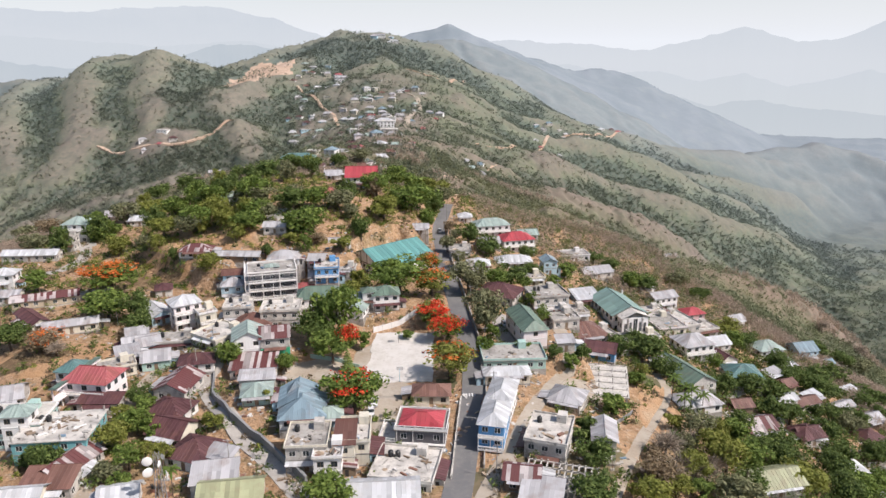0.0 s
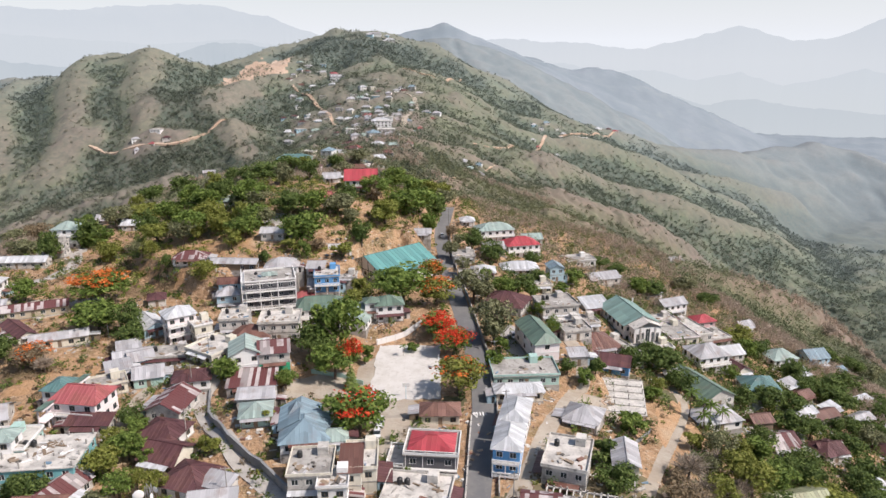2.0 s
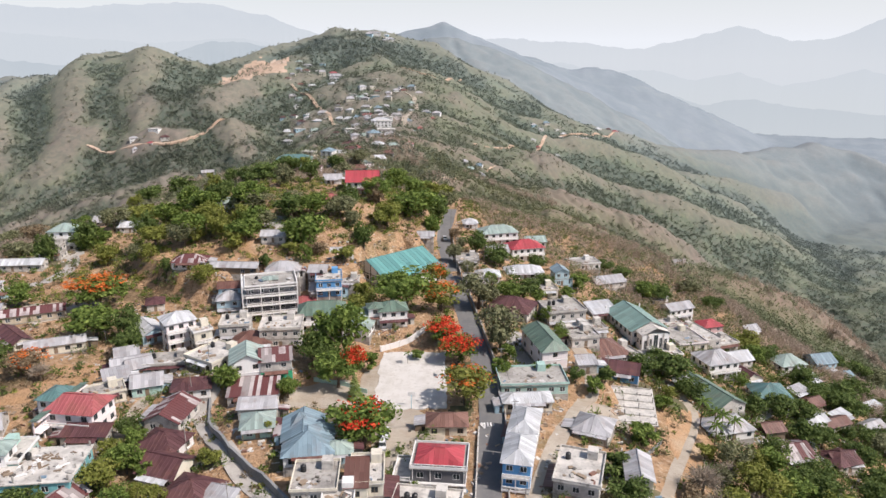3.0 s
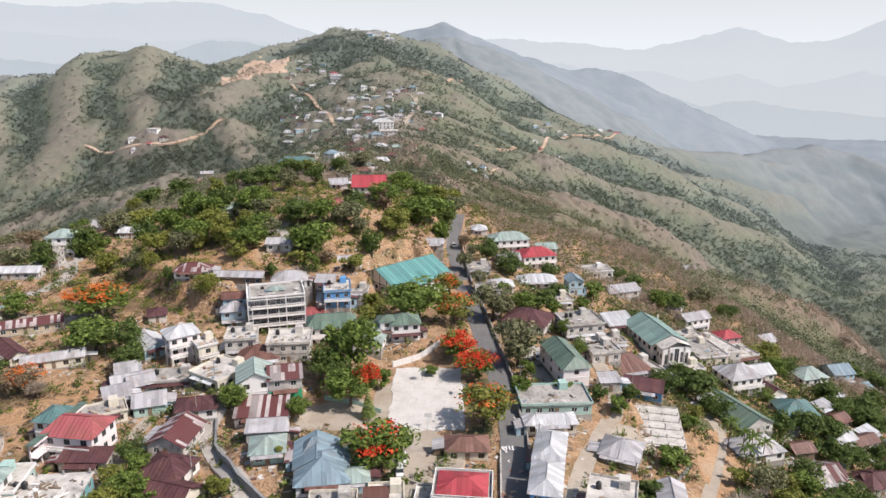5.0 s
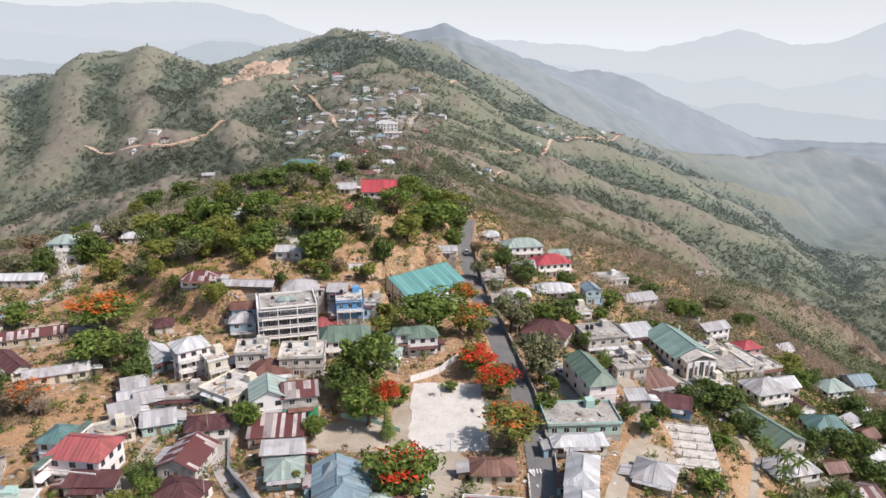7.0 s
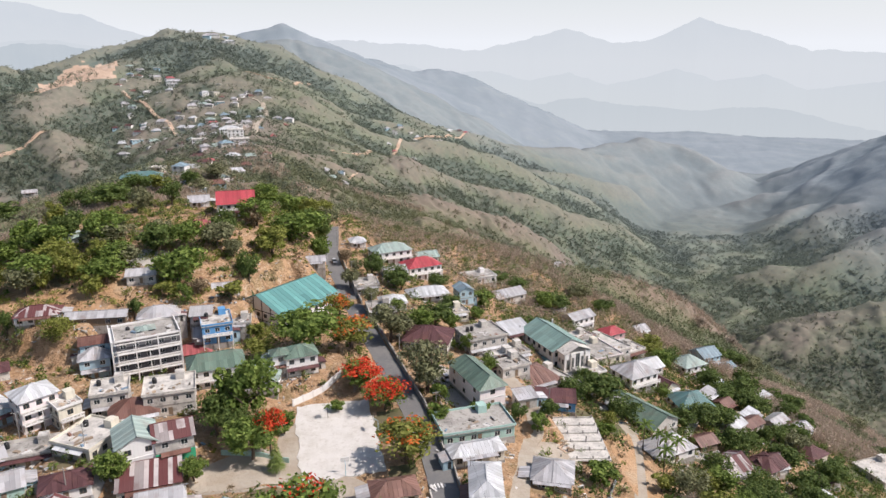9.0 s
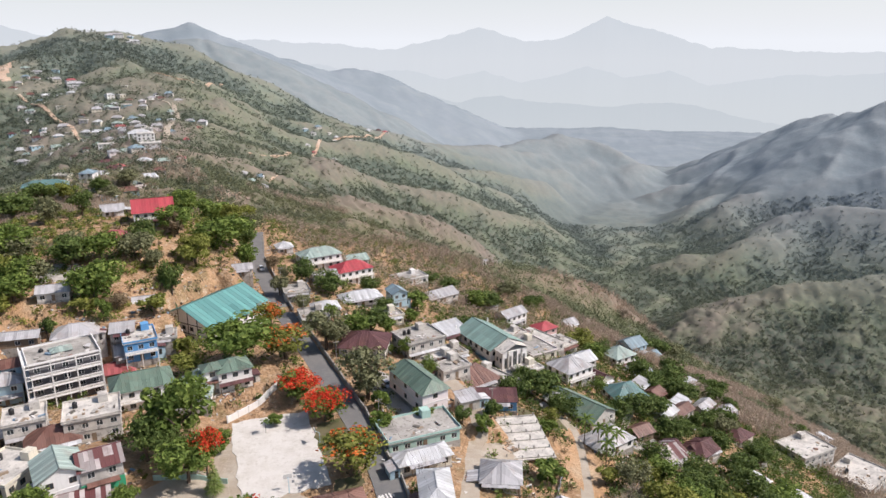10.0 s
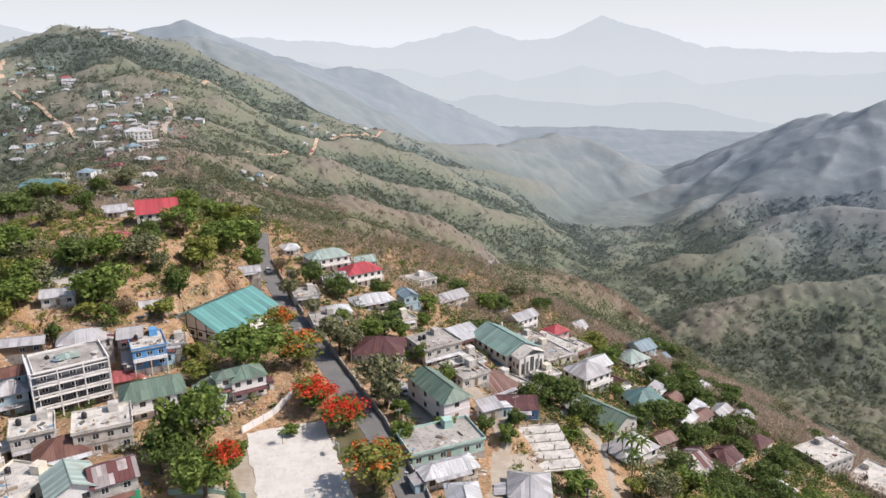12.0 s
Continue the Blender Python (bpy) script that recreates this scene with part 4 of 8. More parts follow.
def gable_end(w, d, z, rise, side):
    bm = bmesh.new()
    if w >= d:
        tri = [(side * w / 2, -d / 2, z), (side * w / 2, d / 2, z), (side * w / 2, 0, z + rise)]
    else:
        tri = [(-w / 2, side * d / 2, z), (w / 2, side * d / 2, z), (0, side * d / 2, z + rise)]
    f = [bm.verts.new(p) for p in tri]
    g = [bm.verts.new((p[0] * 0.97, p[1] * 0.97, p[2])) for p in tri]
    bm.faces.new(f), bm.faces.new(g[::-1])
    for i in range(3):
        bm.faces.new((f[i], g[i], g[(i + 1) % 3], f[(i + 1) % 3]))
    return bm


def lathe(profile, sides=14):
    bm = bmesh.new()
    rings = [[bm.verts.new((r * math.cos(6.2832 * i / sides), r * math.sin(6.2832 * i / sides), z)) for i in range(sides)] for r, z in profile]
    for p, q in zip(rings[:-1], rings[1:]):
        for i in range(sides):
            bm.faces.new((p[i], p[(i + 1) % sides], q[(i + 1) % sides], q[i]))
    bm.faces.new(rings[-1]), bm.faces.new(rings[0][::-1])
    return bm


TANK_MESH = []


def water_tank(x, y, z, s=1.0, kind="black"):
    """A round plastic roof tank with a lid."""
    t = thing("water_tank", pose(x, y, z), "black plastic water tank with a domed lid on a roof", "water tank", "roof water tanks")
    if not TANK_MESH:
        bm = lathe([(0.58, 0), (0.6, 0.05), (0.6, 0.28), (0.55, 0.31), (0.6, 0.34), (0.6, 0.6), (0.55, 0.63), (0.6, 0.66), (0.6, 0.95), (0.55, 0.98), (0.6, 1.02), (0.59, 1.25), (0.3, 1.5)])
        me = bpy.data.meshes.new("barrel")
        bm.to_mesh(me), bm.free(), me.materials.append(BLACK_PLASTIC)
        bm = bmesh.new()
        tube(bm, (0, 0, 1.5), (0, 0, 1.6), 0.27, 0.22, 12)
        lid = bpy.data.meshes.new("lid")
        bm.to_mesh(lid), bm.free(), lid.materials.append(BLACK_PLASTIC)
        TANK_MESH.extend([me, lid])
    part("barrel", TANK_MESH[0], None, t)
    part("lid", TANK_MESH[1], None, t)
    t.scale = (s, s, s)
    return t


STOREY = 3.0


def lean_to(t, w, d, low, r):
    """A low annex against one side wall, under a few odd sheets."""
    e, deep, off = r.choice((-1, 1)), r.uniform(1.8, 3.2), r.uniform(-0.15, 0.15) * d
    long = d * r.uniform(0.4, 0.75)
    x0, x1 = e * (w / 2 + 0.13), e * (w / 2 + deep)
    y0, y1 = off - long / 2, off + long / 2
    top = r.uniform(2.0, 2.4)
    annex = part("annex", slabs((min(x0, x1), max(x0, x1), y0, y1, low - 0.5, top)), WALLS[r.choice(("bare", "wood", "cream", "sky", "tan", "concrete"))], t)
    a, b = (x1 + e * 0.35, y0 - 0.3, top + 0.03), (x1 + e * 0.35, y1 + 0.3, top + 0.03)
    c, q = (x0, y1 + 0.3, top + 0.55), (x0, y0 - 0.3, top + 0.55)
    edge = (a, b, c, q) if e > 0 else (b, a, q, c)
    roof_slope(*edge, 0.9, annex, ROOFS[r.choice(("zinc", "rust", "striped", "zinc", "white", "maroon"))], 0.05)
    part("annex_door", slabs((x0 + e * deep * 0.3 - 0.4, x0 + e * deep * 0.3 + 0.4, y0 - 0.05, y0 - 0.004, 0.1, 1.9)), DARK, annex)


def awning(t, w, d, low, r):
    """A strip of sheets on posts along the front."""
    reach, z, half = r.uniform(1.2, 2.0), r.uniform(2.3, 2.6), w * r.uniform(0.3, 0.5)
    y0 = -d / 2 - reach
    beam = part("awning", slabs((-half, half, y0 + 0.1, y0 + 0.2, z - 0.12, z)), WOOD, t)
    roof_slope((-half - 0.2, y0, z + 0.02), (half + 0.2, y0, z + 0.02), (half + 0.2, -d / 2 - 0.12, z + 0.42), (-half - 0.2, -d / 2 - 0.12, z + 0.42), 0.9, beam, ROOFS[r.choice(("zinc", "rust", "zinc", "maroon", "white"))], 0.04)
    for px in (-half + 0.1, 0.0, half - 0.1):
        part("awning_post", slabs((px - 0.06, px + 0.06, y0 + 0.1, y0 + 0.22, low - 0.4, z - 0.125)), WOOD, beam)


def house(x, y, turn, w, d, storeys, roof, colour, wall, label, rise=None, balcony=0, tanks=0, group="", sink=None, parapet="", base=None, deck_roof=None, win=1.0, name="house", sheet=0.95, dz=0.0):
    """A house with walls that have real window openings, a roof laid in sheets or a flat roof with parapets, and a door."""
    c, s = math.cos(radians(turn)), math.sin(radians(turn))
    corners = [(x + c * a * w / 2 - s * b * d / 2, y + s * a * w / 2 + c * b * d / 2) for a in (-1, 1) for b in (-1, 1)]
    zs = [ground_z(*p) for p in corners]
    z = ground_z(x, y) + dz
    low = min(zs) - z - 0.4
    h = STOREY * storeys
    t = thing(name, pose(x, y, z, 0, 0, turn), label, "house" if name == "house" else name.replace("_", " "), group)
    wm = WALLS[wall]
    fm = WHITE if wall not in ("white", "pink", "cream") else WALLS["grey"] if (int(x * 7 + y * 3) % 3 == 0) else WOOD
    bm = bmesh.new()
    spots = []
    sides = (((-w / 2, -d / 2), (1, 0), (0, -1), w, 0), ((w / 2, -d / 2), (0, 1), (1, 0), d, 90), ((w / 2, d / 2), (-1, 0), (0, 1), w, 180), ((-w / 2, d / 2), (0, -1), (-1, 0), d, 270))
    for p, u, n, length, ang in sides:
        p, u, n = (Vector((*q, 0)) for q in (p, u, n))
        world_n = (n.x * s + n.y * c)
        holes = []
        if world_n < 0.75:
            k = max(1, int(length / 2.9 * win))
            for floor in range(storeys):
                for i in range(k):
                    a = length * (i + 0.5) / k
                    ww, wh, sill = (1.4, 1.35, 0.9)
                    if length / k < 1.7:
                        ww = 0.8
                    if floor == 0 and ang == 0 and i == k // 2:
                        continue
                    holes.append((a - ww / 2, a + ww / 2, floor * STOREY + sill, floor * STOREY + sill + wh))
                    q = p + u * a - n * 0.05
                    spots.append((q.x, q.y, floor * STOREY + sill, ang, ww, wh))
        facade(bm, p, u, n, length, low, h, holes)
    v = [bm.verts.new(q) for q in ((-w / 2, -d / 2, h), (w / 2, -d / 2, h), (w / 2, d / 2, h), (-w / 2, d / 2, h))]
    bm.faces.new(v)
    part("wall", bm, wm, t)
    part("plinth", slabs((-w / 2 - 0.12, w / 2 + 0.12, -d / 2 - 0.12, d / 2 + 0.12, low - 0.6, 0.22)), CONCRETE, t)
    for sx, sy, sz, ang, ww, wh in spots:
        add_window(t, sx, sy, sz, ang, ww, wh, fm)
    part("door", slabs((-0.5, 0.5, -d / 2 - 0.07, -d / 2 - 0.01, 0.23, 2.25)), WOOD, t, "plain wooden door")
    if storeys > 1:
        bands = [(-w / 2 - 0.1, w / 2 + 0.1, -d / 2 - 0.1, d / 2 + 0.1, k * STOREY - 0.12, k * STOREY + 0.1) for k in range(1, storeys)]
        for b in bands:
            part("floor_band", slabs(b), WHITE if wall in ("grey", "blue", "rose", "white", "pink") else CONCRETE, t)
    for k in range(1, storeys):
        if balcony >= k:
            b = 1.3
            z0 = k * STOREY
            bal = part("balcony", slabs((-w / 2, w / 2, -d / 2 - b, -d / 2, z0 - 0.15, z0 + 0.03)), PALE_CONCRETE, t)
            y0 = -d / 2 - b
            rail = slabs((-w / 2, w / 2, y0 - 0.04, y0 + 0.12, z0 - 0.2, z0 + 0.24), (-w / 2, w / 2, y0 - 0.04, y0 + 0.12, z0 + 0.72, z0 + 0.98),
                         *[(-w / 2 + w * i / 6 - (0.1 if i else 0), -w / 2 + w * i / 6 + (0.1 if i < 6 else 0), y0 - 0.02, y0 + 0.1, z0 + 0.242, z0 + 0.718) for i in range(7)])
            part("railing", rail, WHITE, bal)
            for i in (0, 1, 2):
                px = -w / 2 + 0.15 + (w - 0.3) * i / 2
                part("post", slabs((px - 0.1, px + 0.1, -d / 2 - b + 0.02, -d / 2 - b + 0.22, low if k == 1 else z0 - STOREY, z0 - 0.15)), WHITE, bal)
    if roof == "flat":
        pm = WALLS[parapet] if parapet else (WHITE if wall in ("grey", "white") else wm)
        deck = part("roof_deck", slabs((-w / 2 - 0.35, w / 2 + 0.35, -d / 2 - 0.35, d / 2 + 0.35, h + 0.004, h + 0.22)), CONCRETE if int(x * 3 + y) % 2 or colour == "dark" else PALE_CONCRETE, t, "stained concrete roof terrace")
        e, ph = 0.16, 0.75
        x1, y1 = w / 2 + 0.3, d / 2 + 0.3
        for b in ((-x1, x1, -y1, -y1 + e), (-x1, x1, y1 - e, y1), (-x1, -x1 + e, -y1 + e, y1 - e), (x1 - e, x1, -y1 + e, y1 - e)):
            part("parapet", slabs((*b, h + 0.2, h + ph)), pm, deck)
        if deck_roof:
            rw, rd, rc = deck_roof
            part("roof_room", slabs((-rw / 2, rw / 2, -rd / 2, rd / 2, h + 0.225, h + 0.7)), wm, deck)
            sheet_roof(t, rw, rd, h + 0.7, rd * 0.2, ROOFS[rc], over=0.3)
        else:
            part("stair_head", slabs((w * 0.12, w * 0.12 + 2.2, d / 2 - 3.0, d / 2 - 0.6, h + 0.2, h + 2.2)), wm, deck)
    elif roof == "bare":
        deck = part("roof_deck", slabs((-w / 2 - 0.4, w / 2 + 0.4, -d / 2 - 0.4, d / 2 + 0.4, h + 0.004, h + 0.25)), PALE_CONCRETE, t, "unfinished concrete slab")
        nx, ny = max(2, int(w / 4)), max(2, int(d / 4))
        for i in range(nx + 1):
            for j in range(ny + 1):
                px, py = -w / 2 + 0.2 + (w - 0.4) * i / nx, -d / 2 + 0.2 + (d - 0.4) * j / ny
                part("column_stub", slabs((px - 0.14, px + 0.14, py - 0.14, py + 0.14, h + 0.25, h + random.uniform(0.9, 1.8))), CONCRETE, deck)
    else:
        rm = ROOFS[colour]
        small = min(w, d)
        r = rise if rise is not None else small * 0.26
        if roof == "hip":
            sheet_roof(t, w, d, h, r, rm, sheet=sheet)
        elif roof == "halfhip":
            sheet_roof(t, w, d, h, r, rm, inset=small * 0.3, sheet=sheet)
        elif roof == "gable":
            for side in (-1, 1):
                part("gable", gable_end(w, d, h + 0.003, r - 0.05, side), wm, t)
            sheet_roof(t, w, d, h, r, rm, inset=0.0, sheet=sheet)
        elif roof == "shed":
            part("gable", slabs((-w / 2, w / 2, d / 2 - 0.2, d / 2, h + 0.003, h + r * 0.9)), wm, t)
            shed_roof(t, w, d, h, r, rm, sheet=sheet)
    r = random.Random(int(abs(x) * 10) * 7 + int(y * 10))
    if name == "house" and storeys < 3 and d < 16 and w < 16:
        if r.random() < 0.6:
            lean_to(t, w, d, low, r)
        if not balcony and r.random() < 0.6:
            awning(t, w, d, low, r)
    for k in range(tanks):
        lx, ly = -w * 0.3 + 1.6 * k, d * 0.18
        if roof in ("flat", "bare"):
            water_tank(x + c * lx - s * ly, y + s * lx + c * ly, z + h + (0.225 if roof == "flat" else 0.255))
    return t

# ---- trees ----
def crown_mesh(name, mat, lobes, leaves_per, leaf, flat, seed, top_only=False):
    """A ragged crown, one wide and one high from 0.22 up: leaf clumps sit on the skins of many lobes, with gaps between them."""
    r = np.random.default_rng(seed)
    cs = []
    while len(cs) < lobes:
        p = r.uniform(-1, 1, 3)
        if np.linalg.norm(p) < 1 and (not top_only or p[2] > -0.1):
            cs.append(p)
    cs = np.array(cs) * np.array([0.36, 0.36, 0.27 * flat])
    vs = []
    for c in cs:
        size = r.uniform(0.10, 0.2)
        d = r.normal(size=(leaves_per, 3))
        d[:, 2] = np.abs(d[:, 2]) * (1 if r.random() < 0.6 else -0.6) if top_only else d[:, 2] + 0.25
        d /= np.linalg.norm(d, axis=1, keepdims=True)
        p = c + d * size * r.uniform(0.55, 1.1, (leaves_per, 1)) * np.array([1, 1, 0.8 * flat])
        n = d + r.normal(size=d.shape) * 0.55
        n /= np.linalg.norm(n, axis=1, keepdims=True)
        u = np.cross(n, r.normal(size=d.shape))
        u /= np.linalg.norm(u, axis=1, keepdims=True)
        w = np.cross(n, u)
        s = leaf * r.uniform(0.6, 1.35, (leaves_per, 1))
        p[:, 2] += 0.62
        vs.append(np.stack([p - u * s, p - w * s * 0.55 + n * s * 0.1, p + u * s, p + w * s * 0.55 + n * s * 0.1], 1))
    v = np.concatenate(vs).reshape(-1, 3)
    me = bpy.data.meshes.new(name)
    me.from_pydata(v.tolist(), [], np.arange(len(v)).reshape(-1, 4).tolist())
    me.materials.append(mat)
    return me


def trunk_mesh(seed, spread=0.3):
    """A tapered trunk that forks into limbs and branches."""
    r = random.Random(seed)
    bm = bmesh.new()
    p = Vector((0, 0, -0.06))
    k = Vector((r.uniform(-0.03, 0.03), r.uniform(-0.03, 0.03), 0.32))
    tube(bm, p, k, 0.035, 0.024, 7)
    for i in range(6):
        a = i * 1.05 + r.uniform(-0.3, 0.3)
        e = k + Vector((math.cos(a) * spread * r.uniform(0.4, 0.8), math.sin(a) * spread * r.uniform(0.4, 0.8), r.uniform(0.16, 0.34)))
        tube(bm, k, e, 0.016, 0.008, 5)
        for j in range(2):
            tube(bm, e, e + Vector((r.uniform(-0.13, 0.13), r.uniform(-0.13, 0.13), r.uniform(0.05, 0.16))), 0.007, 0.002, 4)
    me = bpy.data.meshes.new("trunk")
    bm.to_mesh(me), bm.free()
    me.materials.append(BARK)
    return me


def twig_mesh(seed, count=900):
    """A leafless crown: slivers that fan out from the limbs."""
    r = np.random.default_rng(seed)
    d = r.normal(size=(count, 3))
    d[:, 2] = np.abs(d[:, 2]) * 0.9 + 0.1
    d /= np.linalg.norm(d, axis=1, keepdims=True)
    start = d * r.uniform(0.05, 0.3, (count, 1)) * np.array([1, 1, 0.8]) + np.array([0, 0, 0.4])
    end = start + (d + r.normal(size=d.shape) * 0.45) * r.uniform(0.1, 0.24, (count, 1))
    side = np.cross(d, r.normal(size=d.shape))
    side /= np.linalg.norm(side, axis=1, keepdims=True)
    side *= r.uniform(0.004, 0.011, (count, 1))
    v = np.stack([start - side, start + side, end], 1).reshape(-1, 3)
    me = bpy.data.meshes.new("crown")
    me.from_pydata(v.tolist(), [], np.arange(len(v)).reshape(-1, 3).tolist())
    me.materials.append(LEAF["twig"])
    return me


TRUNKS = [trunk_mesh(i) for i in range(4)]
CROWNS = {}


def crown(kind, shape, k):
    key = (kind, shape, k)
    if key not in CROWNS and shape == "twiggy":
        CROWNS[key] = twig_mesh(31 + k)
    if key not in CROWNS:
        lobes, per, leaf, flat = {"round": (27, 84, 0.039, 1.0), "wide": (30, 84, 0.034, 0.75), "airy": (26, 52, 0.036, 1.0), "bush": (14, 90, 0.055, 1.25)}[shape]
        CROWNS[key] = crown_mesh("crown", LEAF[kind], lobes, per, leaf, flat, 11 + k * 7 + len(CROWNS))
    return CROWNS[key]


def tree(x, y, w, h, kind, shape, label, blossom="", bloom=1.0, turn=0, name="tree", group="", dz=0.0):
    """A broad-leaved tree: trunk with limbs, crown, and blossom where it flowers."""
    k = int(abs(x * 13 + y * 7)) % 3
    t = thing(name, pose(x, y, ground_z(x, y) + dz - 0.1, 0, 0, turn + (x * 37 + y * 91) % 360), label, name.replace("_", " "), group)
    part("trunk", TRUNKS[k], None, t)
    part("crown", crown(kind, shape, k), None, t)
    if blossom:
        key = (blossom, "bloom", round(bloom, 1), k)
        if key not in CROWNS:
            me = crown_mesh("blossom", LEAF[blossom], int(22 * bloom), 40, 0.026, 0.85, 91 + k * 5, True)
            me.transform(Matrix.Translation((0, 0, 0.05)) @ Matrix.Diagonal((1.04, 1.04, 1.02, 1)))
            CROWNS[key] = me
        part("blossom", CROWNS[key], None, t, blossom + " blossom over the crown")
    t.scale = (w, w, h)
    return t


PALM = []


def palm(x, y, h, label="slim palm with a tuft of drooping fronds"):
    t = thing("palm_tree", pose(x, y, ground_z(x, y) - 0.1), label, "palm tree", "palms")
    if not PALM:
        bm = bmesh.new()
        tube(bm, (0, 0, 0), (0.1, 0.05, 4), 0.16, 0.12, 7)
        tube(bm, (0.1, 0.05, 4), (0.05, 0.1, 8), 0.12, 0.09, 7)
        tm = bpy.data.meshes.new("trunk")
        bm.to_mesh(tm), bm.free(), tm.materials.append(BARK)
        PALM.append(tm)
        bm = bmesh.new()
        pts = [(0, 0), (0.8, 0.5), (1.7, 0.55), (2.5, 0.1), (3.0, -0.6)]
        prev = None
        for i, (a, z) in enumerate(pts):
            wd = (0.06, 0.38, 0.42, 0.3, 0.04)[i]
            row = [bm.verts.new((a, -wd, z - wd * 0.5)), bm.verts.new((a, 0, z)), bm.verts.new((a, wd, z - wd * 0.5))]
            if prev:
                for j in range(2):
                    bm.faces.new((prev[j], row[j], row[j + 1], prev[j + 1]))
            prev = row
        fm = bpy.data.meshes.new("frond")
        bm.to_mesh(fm), bm.free(), fm.materials.append(LEAF["fresh"])
        PALM.append(fm)
    part("trunk", PALM[0], None, t)
    for i in range(11):
        f = part("frond", PALM[1], None, t)
        f.matrix_local = pose(0.05, 0.1, 8, 0, -25 + 50 * ((i * 7) % 11) / 11, i * 360 / 11)
    t.scale = (h / 9,) * 3
    return t


def pine(x, y, h):
    t = thing("pine_tree", pose(x, y, ground_z(x, y) - 0.1), "young pine with tiered dark branches by the court", "pine tree")
    bm = bmesh.new()
    tube(bm, (0, 0, 0), (0, 0, h), 0.16, 0.03, 7)
    part("trunk", bm, BARK, t)
    r = random.Random(5)
    for k in range(9):
        z = h * (0.2 + 0.085 * k)
        reach = (h - z) * 0.34 + 0.25
        bm = bmesh.new()
        hub = bm.verts.new((0, 0, z + 0.1))
        for i in range(16):
            a = i * 0.3927 + k * 0.3
            rim = []
            for j in range(5):
                f, b = r.uniform(0.75, 1.0) if j % 2 else r.uniform(0.5, 0.7), a + (j - 2) * 0.08
                rim.append(bm.verts.new((math.cos(b) * reach * f, math.sin(b) * reach * f, z - 0.3 * f * f + r.uniform(-0.08, 0.08))))
            for p, q in zip(rim[:-1], rim[1:]):
                bm.faces.new((hub, p, q))
        part("branch_tier", bm, LEAF["dark"], t)
    return t

# ---- houses of the town ----
house(-92.0, 168.4, -8, 11.5, 8.9, 2, "halfhip", "brightred", "pink", "pale pink two-storey house with a bright red sheet roof", balcony=1)
house(-100.4, 174.5, -8, 6.2, 7.2, 2, "hip", "teal", "white", "white house with a worn teal sheet roof")
house(-100.0, 147.1, 5, 14.3, 9.2, 2, "flat", "x", "mint", "mint and white house with a railed roof terrace", parapet="white", tanks=1)
house(-97.8, 144.8, 5, 6.1, 5.1, 3, "hip", "pale", "white", "small pale green roofed room on a terrace")
house(-88.1, 143.5, 6, 15.8, 12.8, 2, "bare", "x", "teal", "pale teal house with an unfinished rubble-strewn top", tanks=2)
house(-82.0, 134.4, -18, 7.2, 12.3, 1, "gable", "striped", "bare", "low house with a rust-streaked zinc gable roof")
house(-82.0, 127.0, 4, 10.2, 6.1, 1, "shed", "brown", "bare", "low house under brown roofing sheets")
house(-85.5, 121.4, 8, 9.2, 7.1, 1, "gable", "white", "cream", "cream house with a pale sheet roof")
house(-70.7, 170.0, -8, 8.6, 10.8, 1, "gable", "striped", "bare", "house with zigzag maroon and white roofing sheets")
house(-68.2, 157.4, -14, 9.6, 8.5, 1, "hip", "maroon", "white", "white house with a dark maroon hipped roof")
house(-63.7, 147.7, -18, 9.0, 8.5, 1, "gable", "maroon", "cream", "house with a dark maroon gabled roof")
house(-55.7, 138.7, -18, 9.8, 9.3, 1, "hip", "maroon", "white", "white-walled house with a maroon hipped roof")
house(-49.1, 136.1, -18, 6.2, 4.1, 1, "shed", "zinc", "bare", "small annex with zinc sheets")
house(-43.5, 124.1, 8, 12.3, 7.2, 1, "gable", "olive", "cream", "cream house with an olive sheet roof")
house(-48.4, 128.9, 10, 9.2, 6.1, 1, "shed", "zinc", "bare", "low shed with worn zinc sheets")
house(-69.8, 182.4, 12, 9.3, 6.7, 1, "hip", "maroon", "white", "house with a faded maroon hipped roof")
house(-82.9, 186.1, 18, 7.4, 7.4, 1, "gable", "zinc", "mint", "mint house with purple-grey zinc sheets")
house(-92.4, 197.9, 25, 9.5, 6.4, 1, "gable", "zinc", "bare", "low house with weathered zinc roof")
house(-95.6, 203.3, 25, 6.4, 4.8, 1, "shed", "zinc", "bare", "shed under white sheets")
house(-81.8, 199.6, 8, 15.2, 7.1, 1, "flat", "x", "bare", "long low concrete house with a flat roof", tanks=1)
house(-68.1, 197.3, -32, 10.7, 11.7, 1, "flat", "x", "cream", "cream one-storey house with a stained flat roof", tanks=1)
house(-85.2, 216.6, 35, 8.7, 8.1, 3, "hip", "white", "pink", "white three-storey house on the slope with a pale hipped roof", balcony=2, dz=-0.5)
house(-95.8, 220.0, 40, 7.4, 11.6, 1, "gable", "white", "sky", "low building with bright white roofing sheets")
house(-141.7, 236.1, 22, 21.2, 5.5, 1, "gable", "striped", "tan", "long school building with red and white striped sheets")
house(-119.8, 210.8, 22, 15.7, 4.9, 1, "gable", "zinc", "cream", "long low school building with a pale roof")
house(-136.7, 217.9, 48, 5.1, 15.5, 1, "gable", "maroon", "cream", "low school wing with a maroon roof")
house(-167.1, 255.2, 5, 8.1, 7.1, 2, "hip", "white", "white", "white two-storey house with a pale roof")
house(-157.6, 240.5, 10, 8.1, 6.0, 1, "gable", "zinc", "bare", "low house with a zinc roof")
